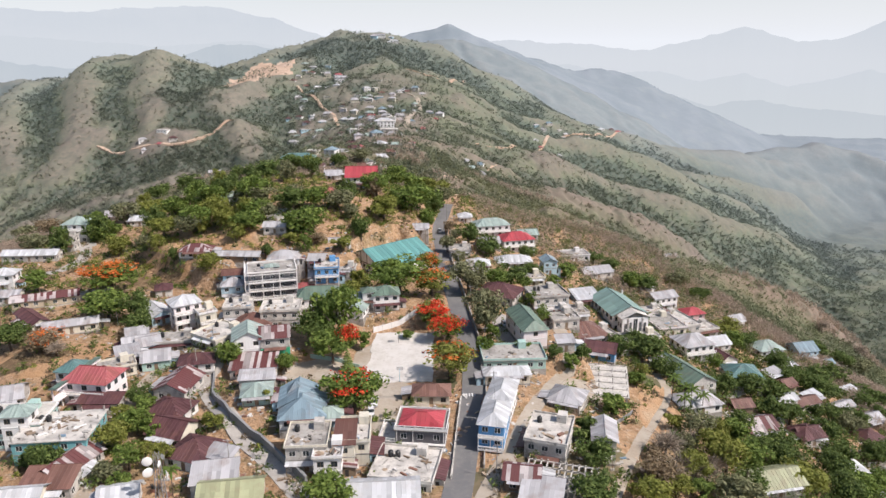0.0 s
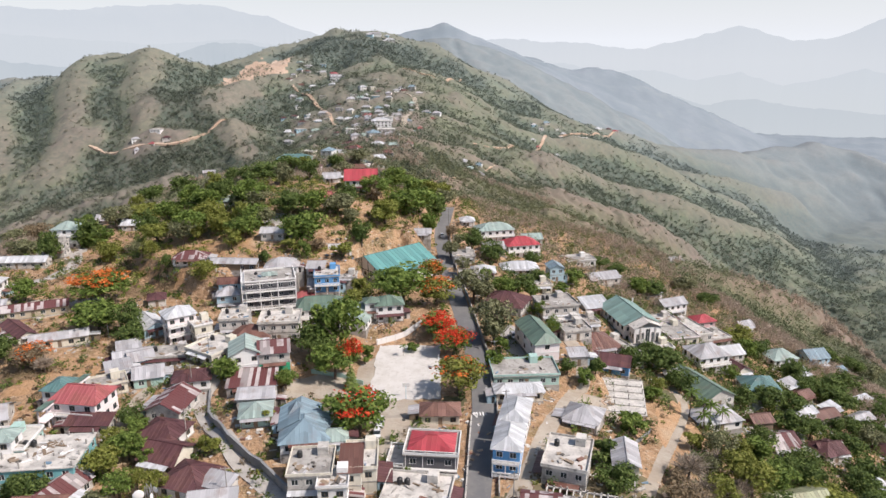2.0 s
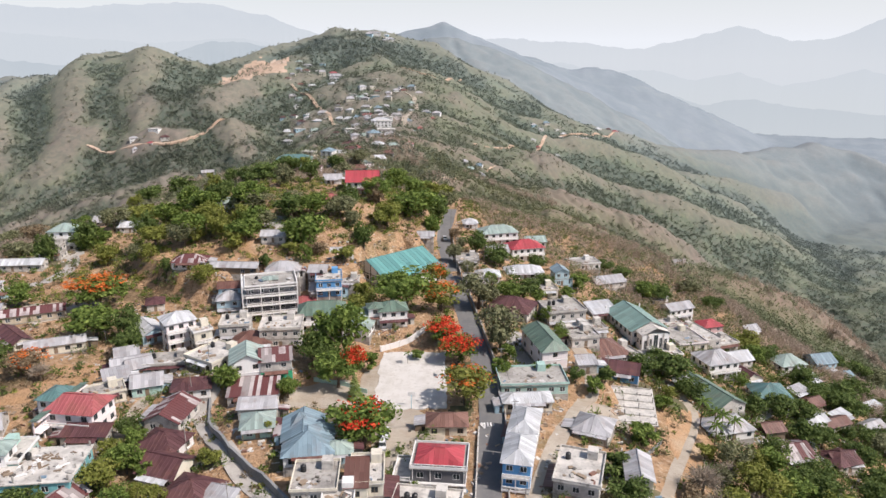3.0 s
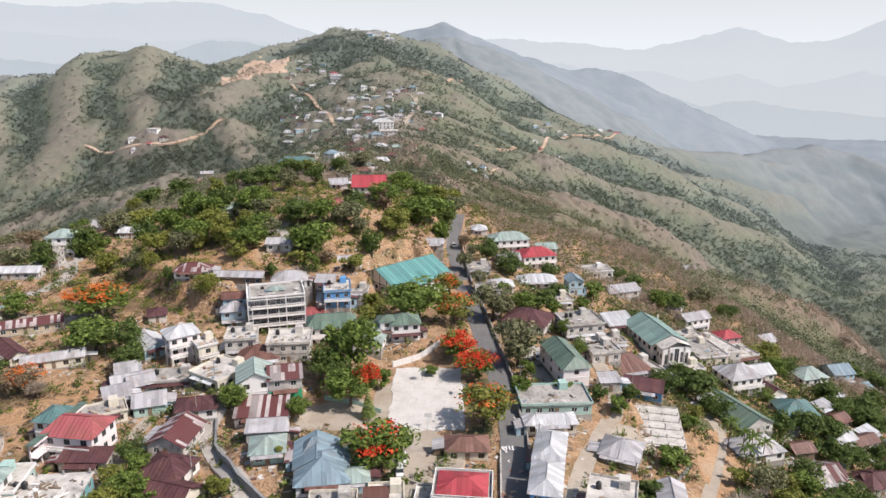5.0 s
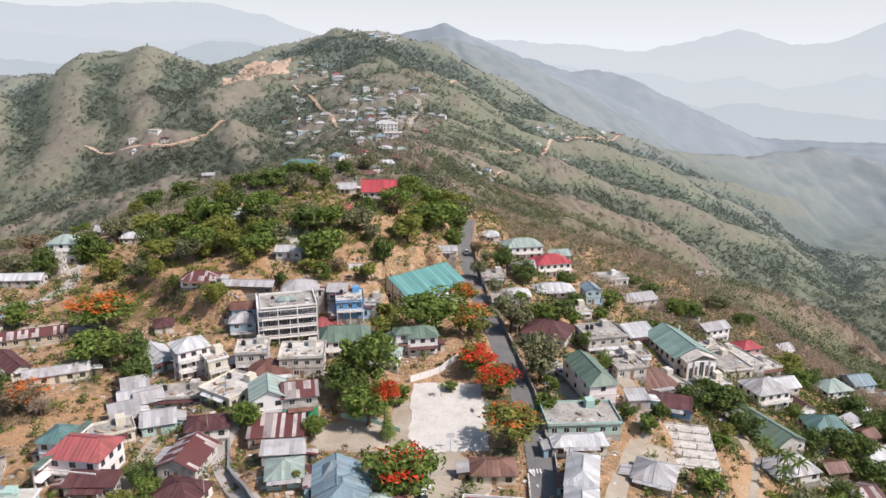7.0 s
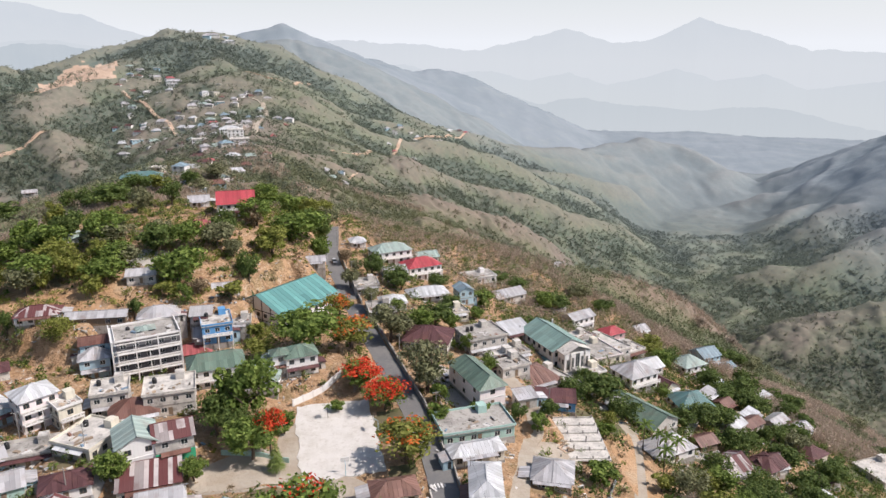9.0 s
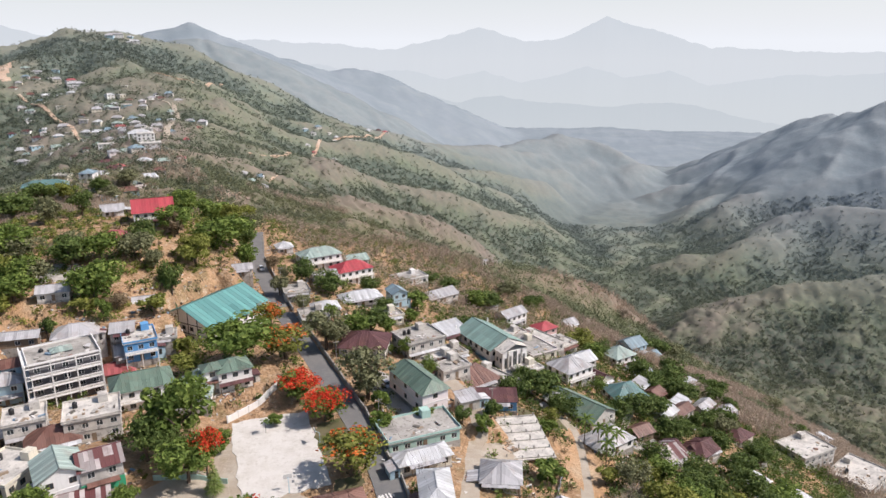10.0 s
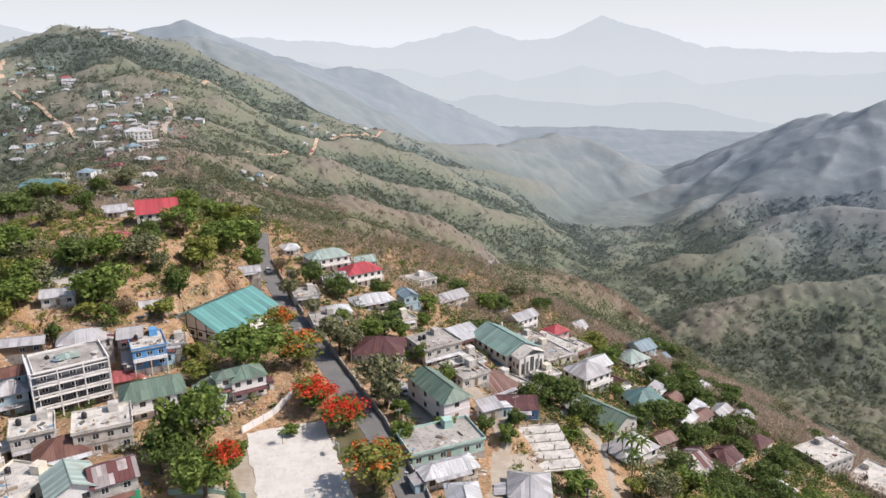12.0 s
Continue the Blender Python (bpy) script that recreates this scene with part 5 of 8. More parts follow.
house(-176.3, 289.2, 4, 22.6, 6.2, 1, "gable", "white", "bare", "long shed with white roofing sheets")
house(-170.4, 319.2, 5, 11.1, 10.0, 3, "hip", "pale", "white", "tall white house with a pale green roof", balcony=2)
house(-168.3, 303.8, 5, 7.7, 6.6, 2, "flat", "x", "bare", "grey concrete house on the slope")
house(-174.7, 368.1, 10, 11.0, 7.0, 1, "gable", "zinc", "bare", "low house with weathered zinc sheets among trees")
house(-164.0, 362.9, 0, 8.0, 6.0, 1, "gable", "rust", "wood", "rusty-roofed hut among trees")
house(-153.1, 347.3, 5, 9.7, 7.3, 1, "gable", "white", "bare", "small pale-roofed house among trees")
house(-96.6, 264.8, 3, 11.8, 7.6, 1, "hip", "striped", "white", "white cottage with a red-streaked hipped roof")
house(-79.3, 261.2, -4, 17.2, 4.9, 1, "gable", "zinc", "wood", "long weathered shed with zinc sheets")
house(-61.5, 260.9, 3, 11.7, 8.6, 1, "hip", "zinc", "white", "white cottage with a grey zinc hipped roof")
house(-63.7, 248.5, 15, 15.5, 11.5, 4, "flat", "x", "grey", "dark grey four-storey building with white balcony bands", balcony=3, parapet="white", deck_roof=(4.5, 3.6, "pale"), tanks=1, dz=-0.3)
house(-77.8, 246.5, 10, 8.0, 8.0, 2, "hip", "zinc", "sky", "pale blue house with a zinc roof")
house(-78.3, 250.3, 10, 7.8, 5.5, 2, "gable", "rust", "sky", "house with a rusty gable roof")
house(-68.2, 219.4, 8, 8.8, 8.8, 2, "flat", "x", "bare", "bare concrete two-storey house", tanks=1)
house(-53.4, 216.8, 5, 12.2, 10.0, 2, "flat", "x", "bare", "stained concrete house with a flat roof", tanks=1)
house(-62.0, 213.7, 12, 10.9, 9.9, 1, "hip", "rust", "cream", "cream house with a rusty hipped roof")
house(-56.9, 189.2, 15, 8.3, 9.3, 2, "gable", "pale", "white", "white-walled house with a pale green gable roof")
house(-49.3, 190.0, 12, 8.0, 8.0, 2, "gable", "striped", "bare", "grey-walled house with patched red and white sheets", tanks=0)
house(-53.3, 180.8, 6, 12.5, 7.3, 1, "shed", "striped", "bare", "low house with red-striped rusty sheets")
house(-49.1, 168.7, 6, 9.3, 4.1, 1, "shed", "zinc", "bare", "lean-to with zinc sheets")
house(-47.6, 161.8, 10, 7.1, 7.1, 1, "hip", "pale", "mint", "small mint house with a pale green hipped roof")
house(-34.4, 153.5, 8, 10.4, 12.5, 1, "hip", "blue", "white", "white house with a grey-blue hipped roof")
house(-36.2, 158.0, 8, 9.0, 10.2, 1, "gable", "blue", "white", "gabled wing with grey-blue sheets")
house(-27.9, 151.2, 8, 6.3, 5.2, 1, "hip", "pale", "sky", "small annex with a pale roof")
house(-30.2, 137.9, 3, 8.7, 9.7, 2, "flat", "x", "bare", "pale concrete building with stepped flat roofs", tanks=1, parapet="cream")
house(-20.2, 140.6, 3, 6.5, 9.8, 2, "flat", "x", "cream", "cream concrete annex with a flat roof")
house(-22.0, 138.2, 3, 4.3, 8.7, 2, "shed", "rust", "cream", "stair tower with red rusted sheets", dz=0.4)
house(-25.1, 133.3, 3, 5.8, 6.4, 2, "flat", "x", "white", "white projecting room with barred windows", dz=-0.4)
house(-51.6, 251.7, 5, 10.3, 6.9, 1, "hip", "brightred", "wood", "low house with a faded red roof")
house(-44.5, 256.1, 8, 8.8, 11.0, 2, "flat", "x", "blue", "bright blue two-storey house with a concrete roof", balcony=1, tanks=1, parapet="blue", dz=-0.5)
house(-42.9, 229.5, 8, 14.5, 10.1, 2, "halfhip", "green", "white", "white house with a dark green hipped roof", balcony=1)
house(-29.8, 223.7, -10, 8.5, 12.6, 1, "gable", "pale", "white", "white wing with pale green roofing sheets")
house(-20.1, 227.9, 10, 8.8, 7.5, 2, "hip", "green", "white", "white two-storey building with a green hipped roof and dark trim")
house(-25.6, 226.4, 10, 4.3, 4.3, 2, "hip", "green", "white", "square white stair tower with a green roof", dz=0.9)
hall = house(-22.0, 282.2, 42, 25.0, 22.0, 2, "gable", "hall", "white", "large hall with one wide teal sheet roof", rise=4.8, sheet=1.6, dz=-0.2)
house(-17.2, 299.1, 8, 9.9, 7.7, 1, "gable", "zinc", "bare", "low zinc-roofed house behind the hall")
house(-3.4, 166.6, 0, 9.3, 6.2, 1, "hip", "brown", "cream", "small kiosk with a brown hipped roof")
house(-29.8, 290.6, -15, 10.3, 8.3, 1, "gable", "zinc", "bare", "grey house with a zinc gable roof on the slope")
house(-28.6, 285.4, -10, 7.4, 6.4, 1, "hip", "white", "white", "small white cottage on the bank")
house(-42.5, 278.8, 0, 8.1, 6.1, 1, "gable", "zinc", "bare", "small stone-grey house under trees")
house(-41.2, 353.4, 3, 15.3, 13.5, 2, "gable", "red", "white", "white hall with a vivid red roof on the knoll", rise=4.2)
house(-54.4, 321.7, 3, 12.5, 6.7, 1, "hip", "brightred", "brick", "low brick house with an orange-red roof among trees")
house(-99.8, 318.0, 20, 10.5, 8.6, 1, "hip", "pale", "white", "white house with a pale green roof among trees")
house(-287.2, 879.6, 15, 14.7, 9.8, 1, "gable", "zinc", "bare", "weathered zinc-roofed house among trees")
house(-58.1, 370.0, 5, 8.6, 7.7, 1, "gable", "zinc", "white", "white house with a zinc roof on the knoll")
house(-120.1, 627.3, 5, 11.2, 7.2, 1, "gable", "pale", "white", "long chapel with a green roof")
house(-68.7, 280.2, 0, 9.0, 6.0, 1, "gable", "zinc", "bare", "low grey house in the trees")
house(-5.2, 147.4, -6, 11.0, 9.0, 2, "flat", "x", "grey", "dark grey house with a red roof inside white parapets", parapet="white", deck_roof=(9.3, 7.2, "red"), dz=-2.0)
house(-8.4, 133.5, -10, 13.3, 12.3, 1, "flat", "x", "bare", "unfinished concrete roof deck below the grey house", tanks=2, dz=-1.0)
house(-13.2, 122.5, 4, 15.4, 9.2, 1, "gable", "white", "sky", "pale blue house with bright zinc sheets")
house(14.6, 160.3, -14, 6.0, 11.7, 2, "hip", "white", "white", "white house with a pale hipped roof by the road")
house(11.7, 147.4, -12, 5.8, 11.3, 3, "hip", "white", "blue", "blue three-storey house with a white hipped roof", balcony=2, dz=-2.2)
house(17.1, 176.5, 3, 12.2, 5.1, 1, "hip", "white", "cream", "low building with pale sheets")
house(19.9, 188.5, 3, 17.8, 10.4, 1, "flat", "dark", "mint", "low turquoise building with a wide concrete roof", dz=0.3)
house(26.0, 206.7, 12, 7.6, 18.0, 2, "halfhip", "green", "pink", "pale pink two-storey school block with a green roof", rise=2.4, win=0.55, dz=0.8)
house(32.7, 168.0, -25, 8.4, 8.4, 1, "hip", "zinc", "bare", "low house with bright zinc sheets")
house(24.1, 143.7, -18, 9.2, 12.3, 2, "flat", "x", "bare", "concrete house with a stained flat roof", tanks=1, dz=-1.0)
house(16.3, 129.3, -10, 7.2, 6.1, 1, "gable", "striped", "wood", "small shack with rust-streaked sheets", tanks=1)
house(37.5, 146.8, -10, 5.2, 9.3, 2, "gable", "zinc", "cream", "narrow cream house on the bank")
church = house(66.3, 250.6, 12, 12.0, 18.0, 2, "gable", "church", "white", "large white church with a sea-green sheet roof", rise=3.0, sheet=1.2, dz=-0.5, name="church")
house(46.3, 220.2, 16, 14.4, 12.2, 1, "hip", "rust", "bare", "low house with a rusty pyramid roof")
house(56.6, 222.9, 24, 5.5, 15.4, 1, "flat", "x", "bare", "long concrete terrace beside the church")
house(49.4, 207.2, -20, 11.0, 5.5, 1, "shed", "maroon", "blue", "bright blue shack with maroon sheets")
house(95.5, 270.3, 20, 13.2, 16.4, 1, "flat", "x", "bare", "wide pale concrete terrace roof")
house(100.2, 303.6, 20, 12.2, 7.3, 2, "gable", "zinc", "white", "white house with grey zinc sheets")
house(110.8, 292.9, 15, 8.6, 7.4, 2, "hip", "red", "rose", "rose house with a small red roof")
house(90.9, 237.4, 15, 11.7, 10.5, 2, "hip", "zinc", "white", "white two-storey house with a pale zinc hipped roof", balcony=1)
house(107.4, 257.5, 15, 9.4, 8.2, 1, "gable", "white", "bare", "house with pale sheets")
house(102.4, 238.0, 20, 7.9, 9.0, 1, "gable", "maroon", "cream", "house with maroon sheets")
house(78.7, 211.0, 22, 11.1, 18.8, 1, "gable", "green", "bare", "long house with a dark green sheet roof")
house(76.3, 192.2, 14, 13.0, 8.7, 1, "hip", "zinc", "white", "white-walled house with grey zinc sheets")
house(104.4, 224.2, -3, 11.1, 10.5, 2, "hip", "teal", "white", "white house with a teal hipped roof", dz=-1.0)
house(136.9, 275.2, 12, 11.0, 9.8, 2, "hip", "pale", "white", "white two-storey house with a pale green roof")
house(181.7, 327.4, 12, 10.9, 10.9, 2, "gable", "blue", "sky", "pale blue house with a blue roof")
house(139.8, 264.0, 10, 9.2, 5.7, 1, "shed", "white", "bare", "shed with bright white sheets")
house(126.8, 222.3, 20, 9.3, 5.2, 1, "gable", "rust", "bare", "rusty-roofed house on the slope")
house(93.5, 188.0, 12, 8.2, 8.2, 1, "gable", "striped", "white", "house with a maroon and white streaked roof")
house(115.2, 197.9, 8, 8.2, 7.3, 1, "gable", "maroon", "white", "white house with a maroon gabled roof")
house(137.4, 197.8, 10, 7.0, 5.2, 1, "gable", "maroon", "bare", "house with faded maroon sheets")
house(148.5, 235.1, 25, 8.5, 5.6, 1, "gable", "zinc", "bare", "long zinc-roofed house on the slope")
house(114.1, 196.8, 18, 7.8, 7.8, 1, "hip", "maroon", "bare", "house with a dark maroon roof")
house(146.8, 215.3, 18, 8.5, 7.5, 1, "hip", "maroon", "cream", "house with maroon sheets on the slope")
house(119.6, 181.1, 10, 8.0, 7.1, 1, "hip", "white", "white", "white house with a bright pale roof")
house(81.8, 153.1, 12, 13.6, 8.5, 1, "gable", "olive", "bare", "house with wide olive sheets")
house(23.5, 336.8, 12, 16.8, 10.1, 2, "hip", "pale", "white", "white two-storey villa with a pale green roof", balcony=1)
house(11.4, 356.9, 4, 6.8, 6.8, 1, "hip", "white", "white", "small pavilion with a white hipped roof")
house(34.7, 323.9, 14, 15.1, 10.5, 2, "hip", "red", "white", "white two-storey house with a crimson hipped roof", balcony=1)
house(20.7, 310.3, 8, 9.2, 8.0, 1, "gable", "zinc", "bare", "low annex with grey sheets")
house(30.2, 289.5, 4, 14.8, 7.9, 1, "hip", "white", "white", "low house with a bright white roof")
house(14.3, 274.5, 0, 8.9, 7.8, 1, "hip", "white", "white", "small white house with a pale hipped roof")
house(46.3, 295.7, 8, 5.9, 7.0, 2, "gable", "blue", "sky", "narrow pale blue two-storey house")
house(66.0, 341.3, 10, 14.1, 9.3, 1, "flat", "x", "white", "white house with a flat railed roof", parapet="white")
house(43.9, 355.8, 10, 10.1, 7.9, 1, "gable", "pale", "bare", "house with a pale green roof")
house(20.6, 242.4, -25, 14.1, 12.0, 1, "hip", "maroon", "bare", "house with a faded maroon hipped roof")
house(37.4, 241.0, 12, 13.1, 10.9, 2, "flat", "x", "bare", "concrete house with a cluttered flat roof", tanks=2)
house(72.0, 318.0, 18, 14.4, 8.4, 1, "gable", "zinc", "bare", "house with grey zinc sheets")
house(55.6, 260.2, 15, 10.0, 7.8, 1, "shed", "white", "bare", "shed with white sheets")
house(39.5, 218.6, 12, 9.0, 8.0, 1, "flat", "x", "bare", "low bare concrete house")
house(9.1, 267.7, 0, 8.9, 11.1, 1, "flat", "x", "bare", "low concrete house by the road")
house(179.8, 214.8, 6, 16.4, 12.6, 2, "flat", "x", "bare", "unfinished two-storey concrete house with a wide flat roof")
house(194.9, 203.4, 18, 18.3, 14.4, 2, "flat", "x", "bare", "grey concrete house with a flat roof", tanks=2)
house(228.4, 247.7, 10, 7.4, 5.3, 1, "shed", "white", "bare", "small white-roofed shed on the slope")
house(128.1, 174.3, 10, 8.5, 6.6, 1, "hip", "white", "sky", "pale blue house with a white hipped roof")
house(95.5, 189.9, 15, 7.9, 7.0, 1, "gable", "maroon", "white", "white house with maroon sheets")
house(117.4, 218.2, 25, 8.3, 4.6, 1, "gable", "white", "bare", "open yard with pale sheets")
house(124.8, 243.1, 30, 7.3, 3.7, 1, "shed", "zinc", "wood", "patched lean-to on the slope")
house(152.8, 450.9, 10, 9.0, 8.0, 1, "gable", "zinc", "bare", "pale-roofed house at the slope's edge")
house(7.2, 294.0, 0, 8.9, 8.9, 1, "flat", "x", "bare", "low concrete roof beside the road")
house(-103.2, 245.1, 20, 5.5, 6.6, 1, "hip", "maroon", "bare", "small maroon-roofed hut by the square")
house(127.6, 237.5, 25, 5.5, 4.6, 1, "gable", "rust", "wood", "small rusty-roofed hut on the slope")
house(135.0, 232.6, 30, 7.4, 3.7, 1, "shed", "white", "wood", "broken shed with white sheets")
house(214.2, 250.4, 20, 5.2, 4.1, 1, "shed", "rust", "bare", "narrow lean-to with rusty sheets")
house(96.1, 323.5, 20, 10.9, 7.3, 1, "gable", "zinc", "white", "white house with grey zinc sheets")
house(35.9, 271.7, 8, 9.0, 7.8, 1, "flat", "x", "cream", "low cream house with a flat roof", tanks=1)
house(-48.3, 253.9, 5, 5.5, 5.5, 1, "shed", "zinc", "bare", "small zinc shed beside the blue house")
house(-38.2, 260.5, 0, 7.8, 6.7, 1, "flat", "x", "bare", "low concrete house with a planted roof")
house(-69.8, 256.4, 0, 6.4, 4.3, 1, "shed", "zinc", "wood", "weathered wooden shed on the bank")
house(-89.6, 196.9, 30, 6.3, 6.3, 1, "gable", "zinc", "sky", "small house with grey zinc sheets")
house(-92.3, 188.6, 30, 6.3, 5.2, 1, "shed", "zinc", "bare", "workshop shed with pale patched sheets")
house(-92.0, 180.7, 30, 9.4, 6.2, 1, "flat", "x", "cream", "cream low house with a flat roof")
house(-87.2, 160.8, 0, 10.3, 4.1, 1, "shed", "maroon", "bare", "low annex with maroon sheets")
house(36.9, 198.5, 5, 5.2, 4.2, 1, "shed", "zinc", "bare", "roadside stall with zinc sheets")
house(19.8, 123.8, -15, 8.2, 6.1, 1, "shed", "zinc", "bare", "low shed under grey sheets")
house(85.8, 273.3, 15, 10.3, 5.7, 1, "flat", "x", "bare", "concrete stair terrace before the church")
house(108.0, 274.2, 18, 11.7, 8.2, 1, "flat", "x", "bare", "low terraced concrete house")
house(94.3, 201.1, 10, 6.3, 5.4, 1, "gable", "rust", "wood", "rusty-roofed house by the lane")
house(161.0, 236.9, 20, 7.6, 5.7, 1, "gable", "zinc", "bare", "house with weathered zinc sheets")
house(175.9, 274.2, 25, 7.0, 5.0, 1, "shed", "white", "bare", "shed with bright white sheets")
house(194.4, 327.0, 20, 8.1, 6.8, 1, "gable", "blue", "sky", "small pale blue house on the edge")
house(-114.4, 166.1, 20, 9.0, 8.0, 1, "gable", "zinc", "bare", "low house with zinc sheets")
house(-65.9, 123.0, 15, 7.2, 6.1, 1, "gable", "white", "bare", "small house with pale sheets")
house(-10.2, 312.1, 0, 6.8, 5.6, 1, "gable", "zinc", "bare", "small grey house by the road")
house(-77.6, 213.9, 35, 5.4, 6.5, 2, "flat", "x", "cream", "cream terrace house with a railed flat roof", parapet="white", balcony=1)
house(-37.1, 159.3, 8, 4.2, 4.2, 1, "hip", "blue", "white", "small room under a pointed grey-blue roof", rise=2.6, dz=0.8)
house(48.2, 238.9, 12, 6.5, 7.6, 1, "flat", "x", "bare", "stained concrete house by the church lane")
house(70.7, 211.9, 15, 5.5, 4.4, 1, "shed", "zinc", "wood", "small shack beside the green roof")
house(152.6, 342.9, 20, 7.9, 6.6, 1, "gable", "zinc", "white", "small white house at the slope's edge")
house(-49.1, 260.5, 0, 6.4, 5.3, 1, "shed", "zinc", "bare", "grey shed above the blue house")
house(86.7, 257.5, 12, 11.2, 14.6, 1, "flat", "x", "cream", "pinkish concrete terrace beside the church", parapet="pink")
house(62.1, 224.3, 12, 12.1, 5.5, 1, "flat", "x", "bare", "low concrete terrace below the church front")
house(72.8, 234.0, 12, 7.7, 6.6, 1, "flat", "x", "cream", "stepped concrete terrace with pale parapets", parapet="white")
house(38.5, 223.2, 14, 9.4, 5.2, 1, "flat", "x", "bare", "long low concrete house above the school")

# ---- trees of the town ----
tree(-16.3, 239.5, 26, 16, "fresh", "wide", "broad spreading tree with dense dark green leaves")
tree(-4, 240, 17, 11, "yellow", "airy", "yellowing flame tree with orange flowers", blossom="orange", bloom=0.5, name="flame_tree")
tree(-5.6, 266, 13, 10, "yellow", "airy", "small flame tree in orange bloom", blossom="orange", bloom=0.7, name="flame_tree")
tree(-34, 202, 19, 19, "fresh", "round", "tall tree with fresh light green leaves")
tree(-32.5, 187.5, 14, 11, "fresh", "round", "green flame tree with one red flowering side", name="flame_tree")
tree(-28.5, 189, 8.5, 12.5, "fresh", "airy", "flowering red bough of a flame tree", blossom="red", bloom=1.0, name="flame_tree")
tree(-22.9, 158, 18, 12.5, "fresh", "round", "flame tree with green leaves and red flowers", blossom="red", bloom=0.4, name="flame_tree")
tree(-4.2, 217, 14, 9, "fresh", "airy", "flame tree covered in scarlet flowers by the court", blossom="red", bloom=1.6, name="flame_tree")
tree(0.6, 205, 14, 8.5, "fresh", "airy", "low flame tree covered in scarlet flowers", blossom="red", bloom=1.5, name="flame_tree")
tree(1.7, 179.5, 18, 11, "yellow", "airy", "thin-leaved flame tree with orange flowers", blossom="orange", bloom=0.35, name="flame_tree")
tree(13.5, 212, 17, 15.5, "grey", "airy", "tall dusty grey tree by the road")
tree(9, 246, 16, 14, "grey", "airy", "pale dusty tree by the road")
tree(13.6, 211.0, 9.6, 10.0, "grey", "round", "dusty roadside tree by the houses")
tree(12.2, 193.6, 7.4, 6.2, "fresh", "bush", "bright green roadside bush")
tree(23.0, 194.3, 7.3, 5.1, "fresh", "bush", "bright green round bush on a roof yard")
tree(32.7, 191.6, 5.2, 5.1, "dark", "bush", "dark green bush by the road")
tree(-31.1, 253.4, 10.1, 6.9, "yellow", "bush", "yellow-green shrub between the halls")
tree(-122, 244, 24, 13, "fresh", "wide", "wide flame tree with orange crown", blossom="orange", bloom=0.9, name="flame_tree")
tree(-112, 219, 19, 11, "fresh", "round", "green leafy tree by the school")
tree(-101.2, 217.0, 10.8, 12.2, "dark", "round", "dark green tree beside the white house")
tree(-96.7, 209.6, 10.8, 8.8, "dark", "round", "dark leafy tree on the bank")
tree(-150.6, 247.0, 12.9, 8.7, "fresh", "round", "green round tree at the school yard")
tree(-132.6, 198.6, 13.2, 9.5, "dark", "round", "leafy tree at the edge of the town")
tree(-120.1, 194.8, 14.5, 7.5, "dry", "airy", "half-bare flame tree with orange flowers", blossom="orange", bloom=0.4, name="flame_tree")
tree(-57.2, 278.8, 21.1, 17.0, "fresh", "round", "big round tree with bright green leaves", dz=-3.4)
tree(-44.6, 316.7, 12.3, 14.7, "dark", "round", "dark green tree below the red-roofed hall", dz=-2.9)
tree(-40.7, 300.4, 9.2, 10.5, "grey", "round", "pale dusty tree by the houses", dz=-2.1)
tree(-35.4, 291.1, 9.8, 14.5, "dark", "round", "dark green tree on the bank", dz=-2.9)
tree(-16.5, 333.2, 27.8, 17.0, "fresh", "round", "broad green tree over the road", dz=-3.4)
tree(-29.8, 446.8, 22.7, 17.0, "fresh", "round", "green tree on the crest", dz=-3.4)
tree(-5.2, 365.1, 18.5, 17.0, "dark", "round", "dark leafy tree over the road", dz=-3.4)
tree(-7.8, 325.0, 12.7, 11.4, "fresh", "round", "fresh green tree beside the road", dz=-2.3)
tree(-33.2, 334.0, 11.1, 13.6, "dry", "airy", "brownish thin tree by the houses", dz=-2.7)
tree(-84.2, 309.5, 22.8, 14.7, "grey", "wide", "wide flat-crowned rain tree on the knoll", dz=-2.9)
tree(-91.1, 286.5, 13.2, 15.6, "yellow", "round", "yellow-green leafy tree on the knoll", dz=-3.1)
tree(-83.3, 288.8, 9.9, 15.5, "yellow", "airy", "thin yellow-green tree on the knoll", dz=-3.1)
tree(-65.7, 305.6, 10.3, 14.4, "grey", "airy", "dusty tree by the grey square", dz=-2.9)
tree(-116.1, 470.8, 32.7, 17.0, "dark", "round", "dense dark tree on the crest", dz=-3.4)
tree(-132.6, 486.2, 17.0, 17.0, "dark", "round", "dark tree on the crest", dz=-3.4)
tree(-81.6, 362.9, 12.3, 15.0, "grey", "round", "dusty tree on the crest", dz=-3.0)
tree(-70.1, 374.6, 14.7, 17.0, "dark", "airy", "tall thin tree on the crest", dz=-3.4)
tree(-194.8, 531.3, 28.9, 17.0, "dark", "round", "dense dark tree on the crest", dz=-3.4)
tree(-235.8, 578.5, 25.0, 17.0, "dark", "round", "dark rounded tree at the slope's edge", dz=-3.4)
tree(-115.1, 324.5, 15.2, 15.9, "fresh", "round", "green tree on the knoll", dz=-3.2)
tree(-124.5, 321.1, 17.1, 13.9, "fresh", "round", "green tree on the slope", dz=-2.8)
tree(-128.5, 304.6, 12.8, 15.3, "dark", "round", "dark tree by a small house", dz=-3.1)
tree(-244.2, 563.5, 17.6, 17.0, "yellow", "airy", "thin yellowing tree on the slope", dz=-3.4)
tree(-160.6, 317.8, 15.9, 17.0, "dark", "round", "dark green tree on the outer slope", dz=-3.4)
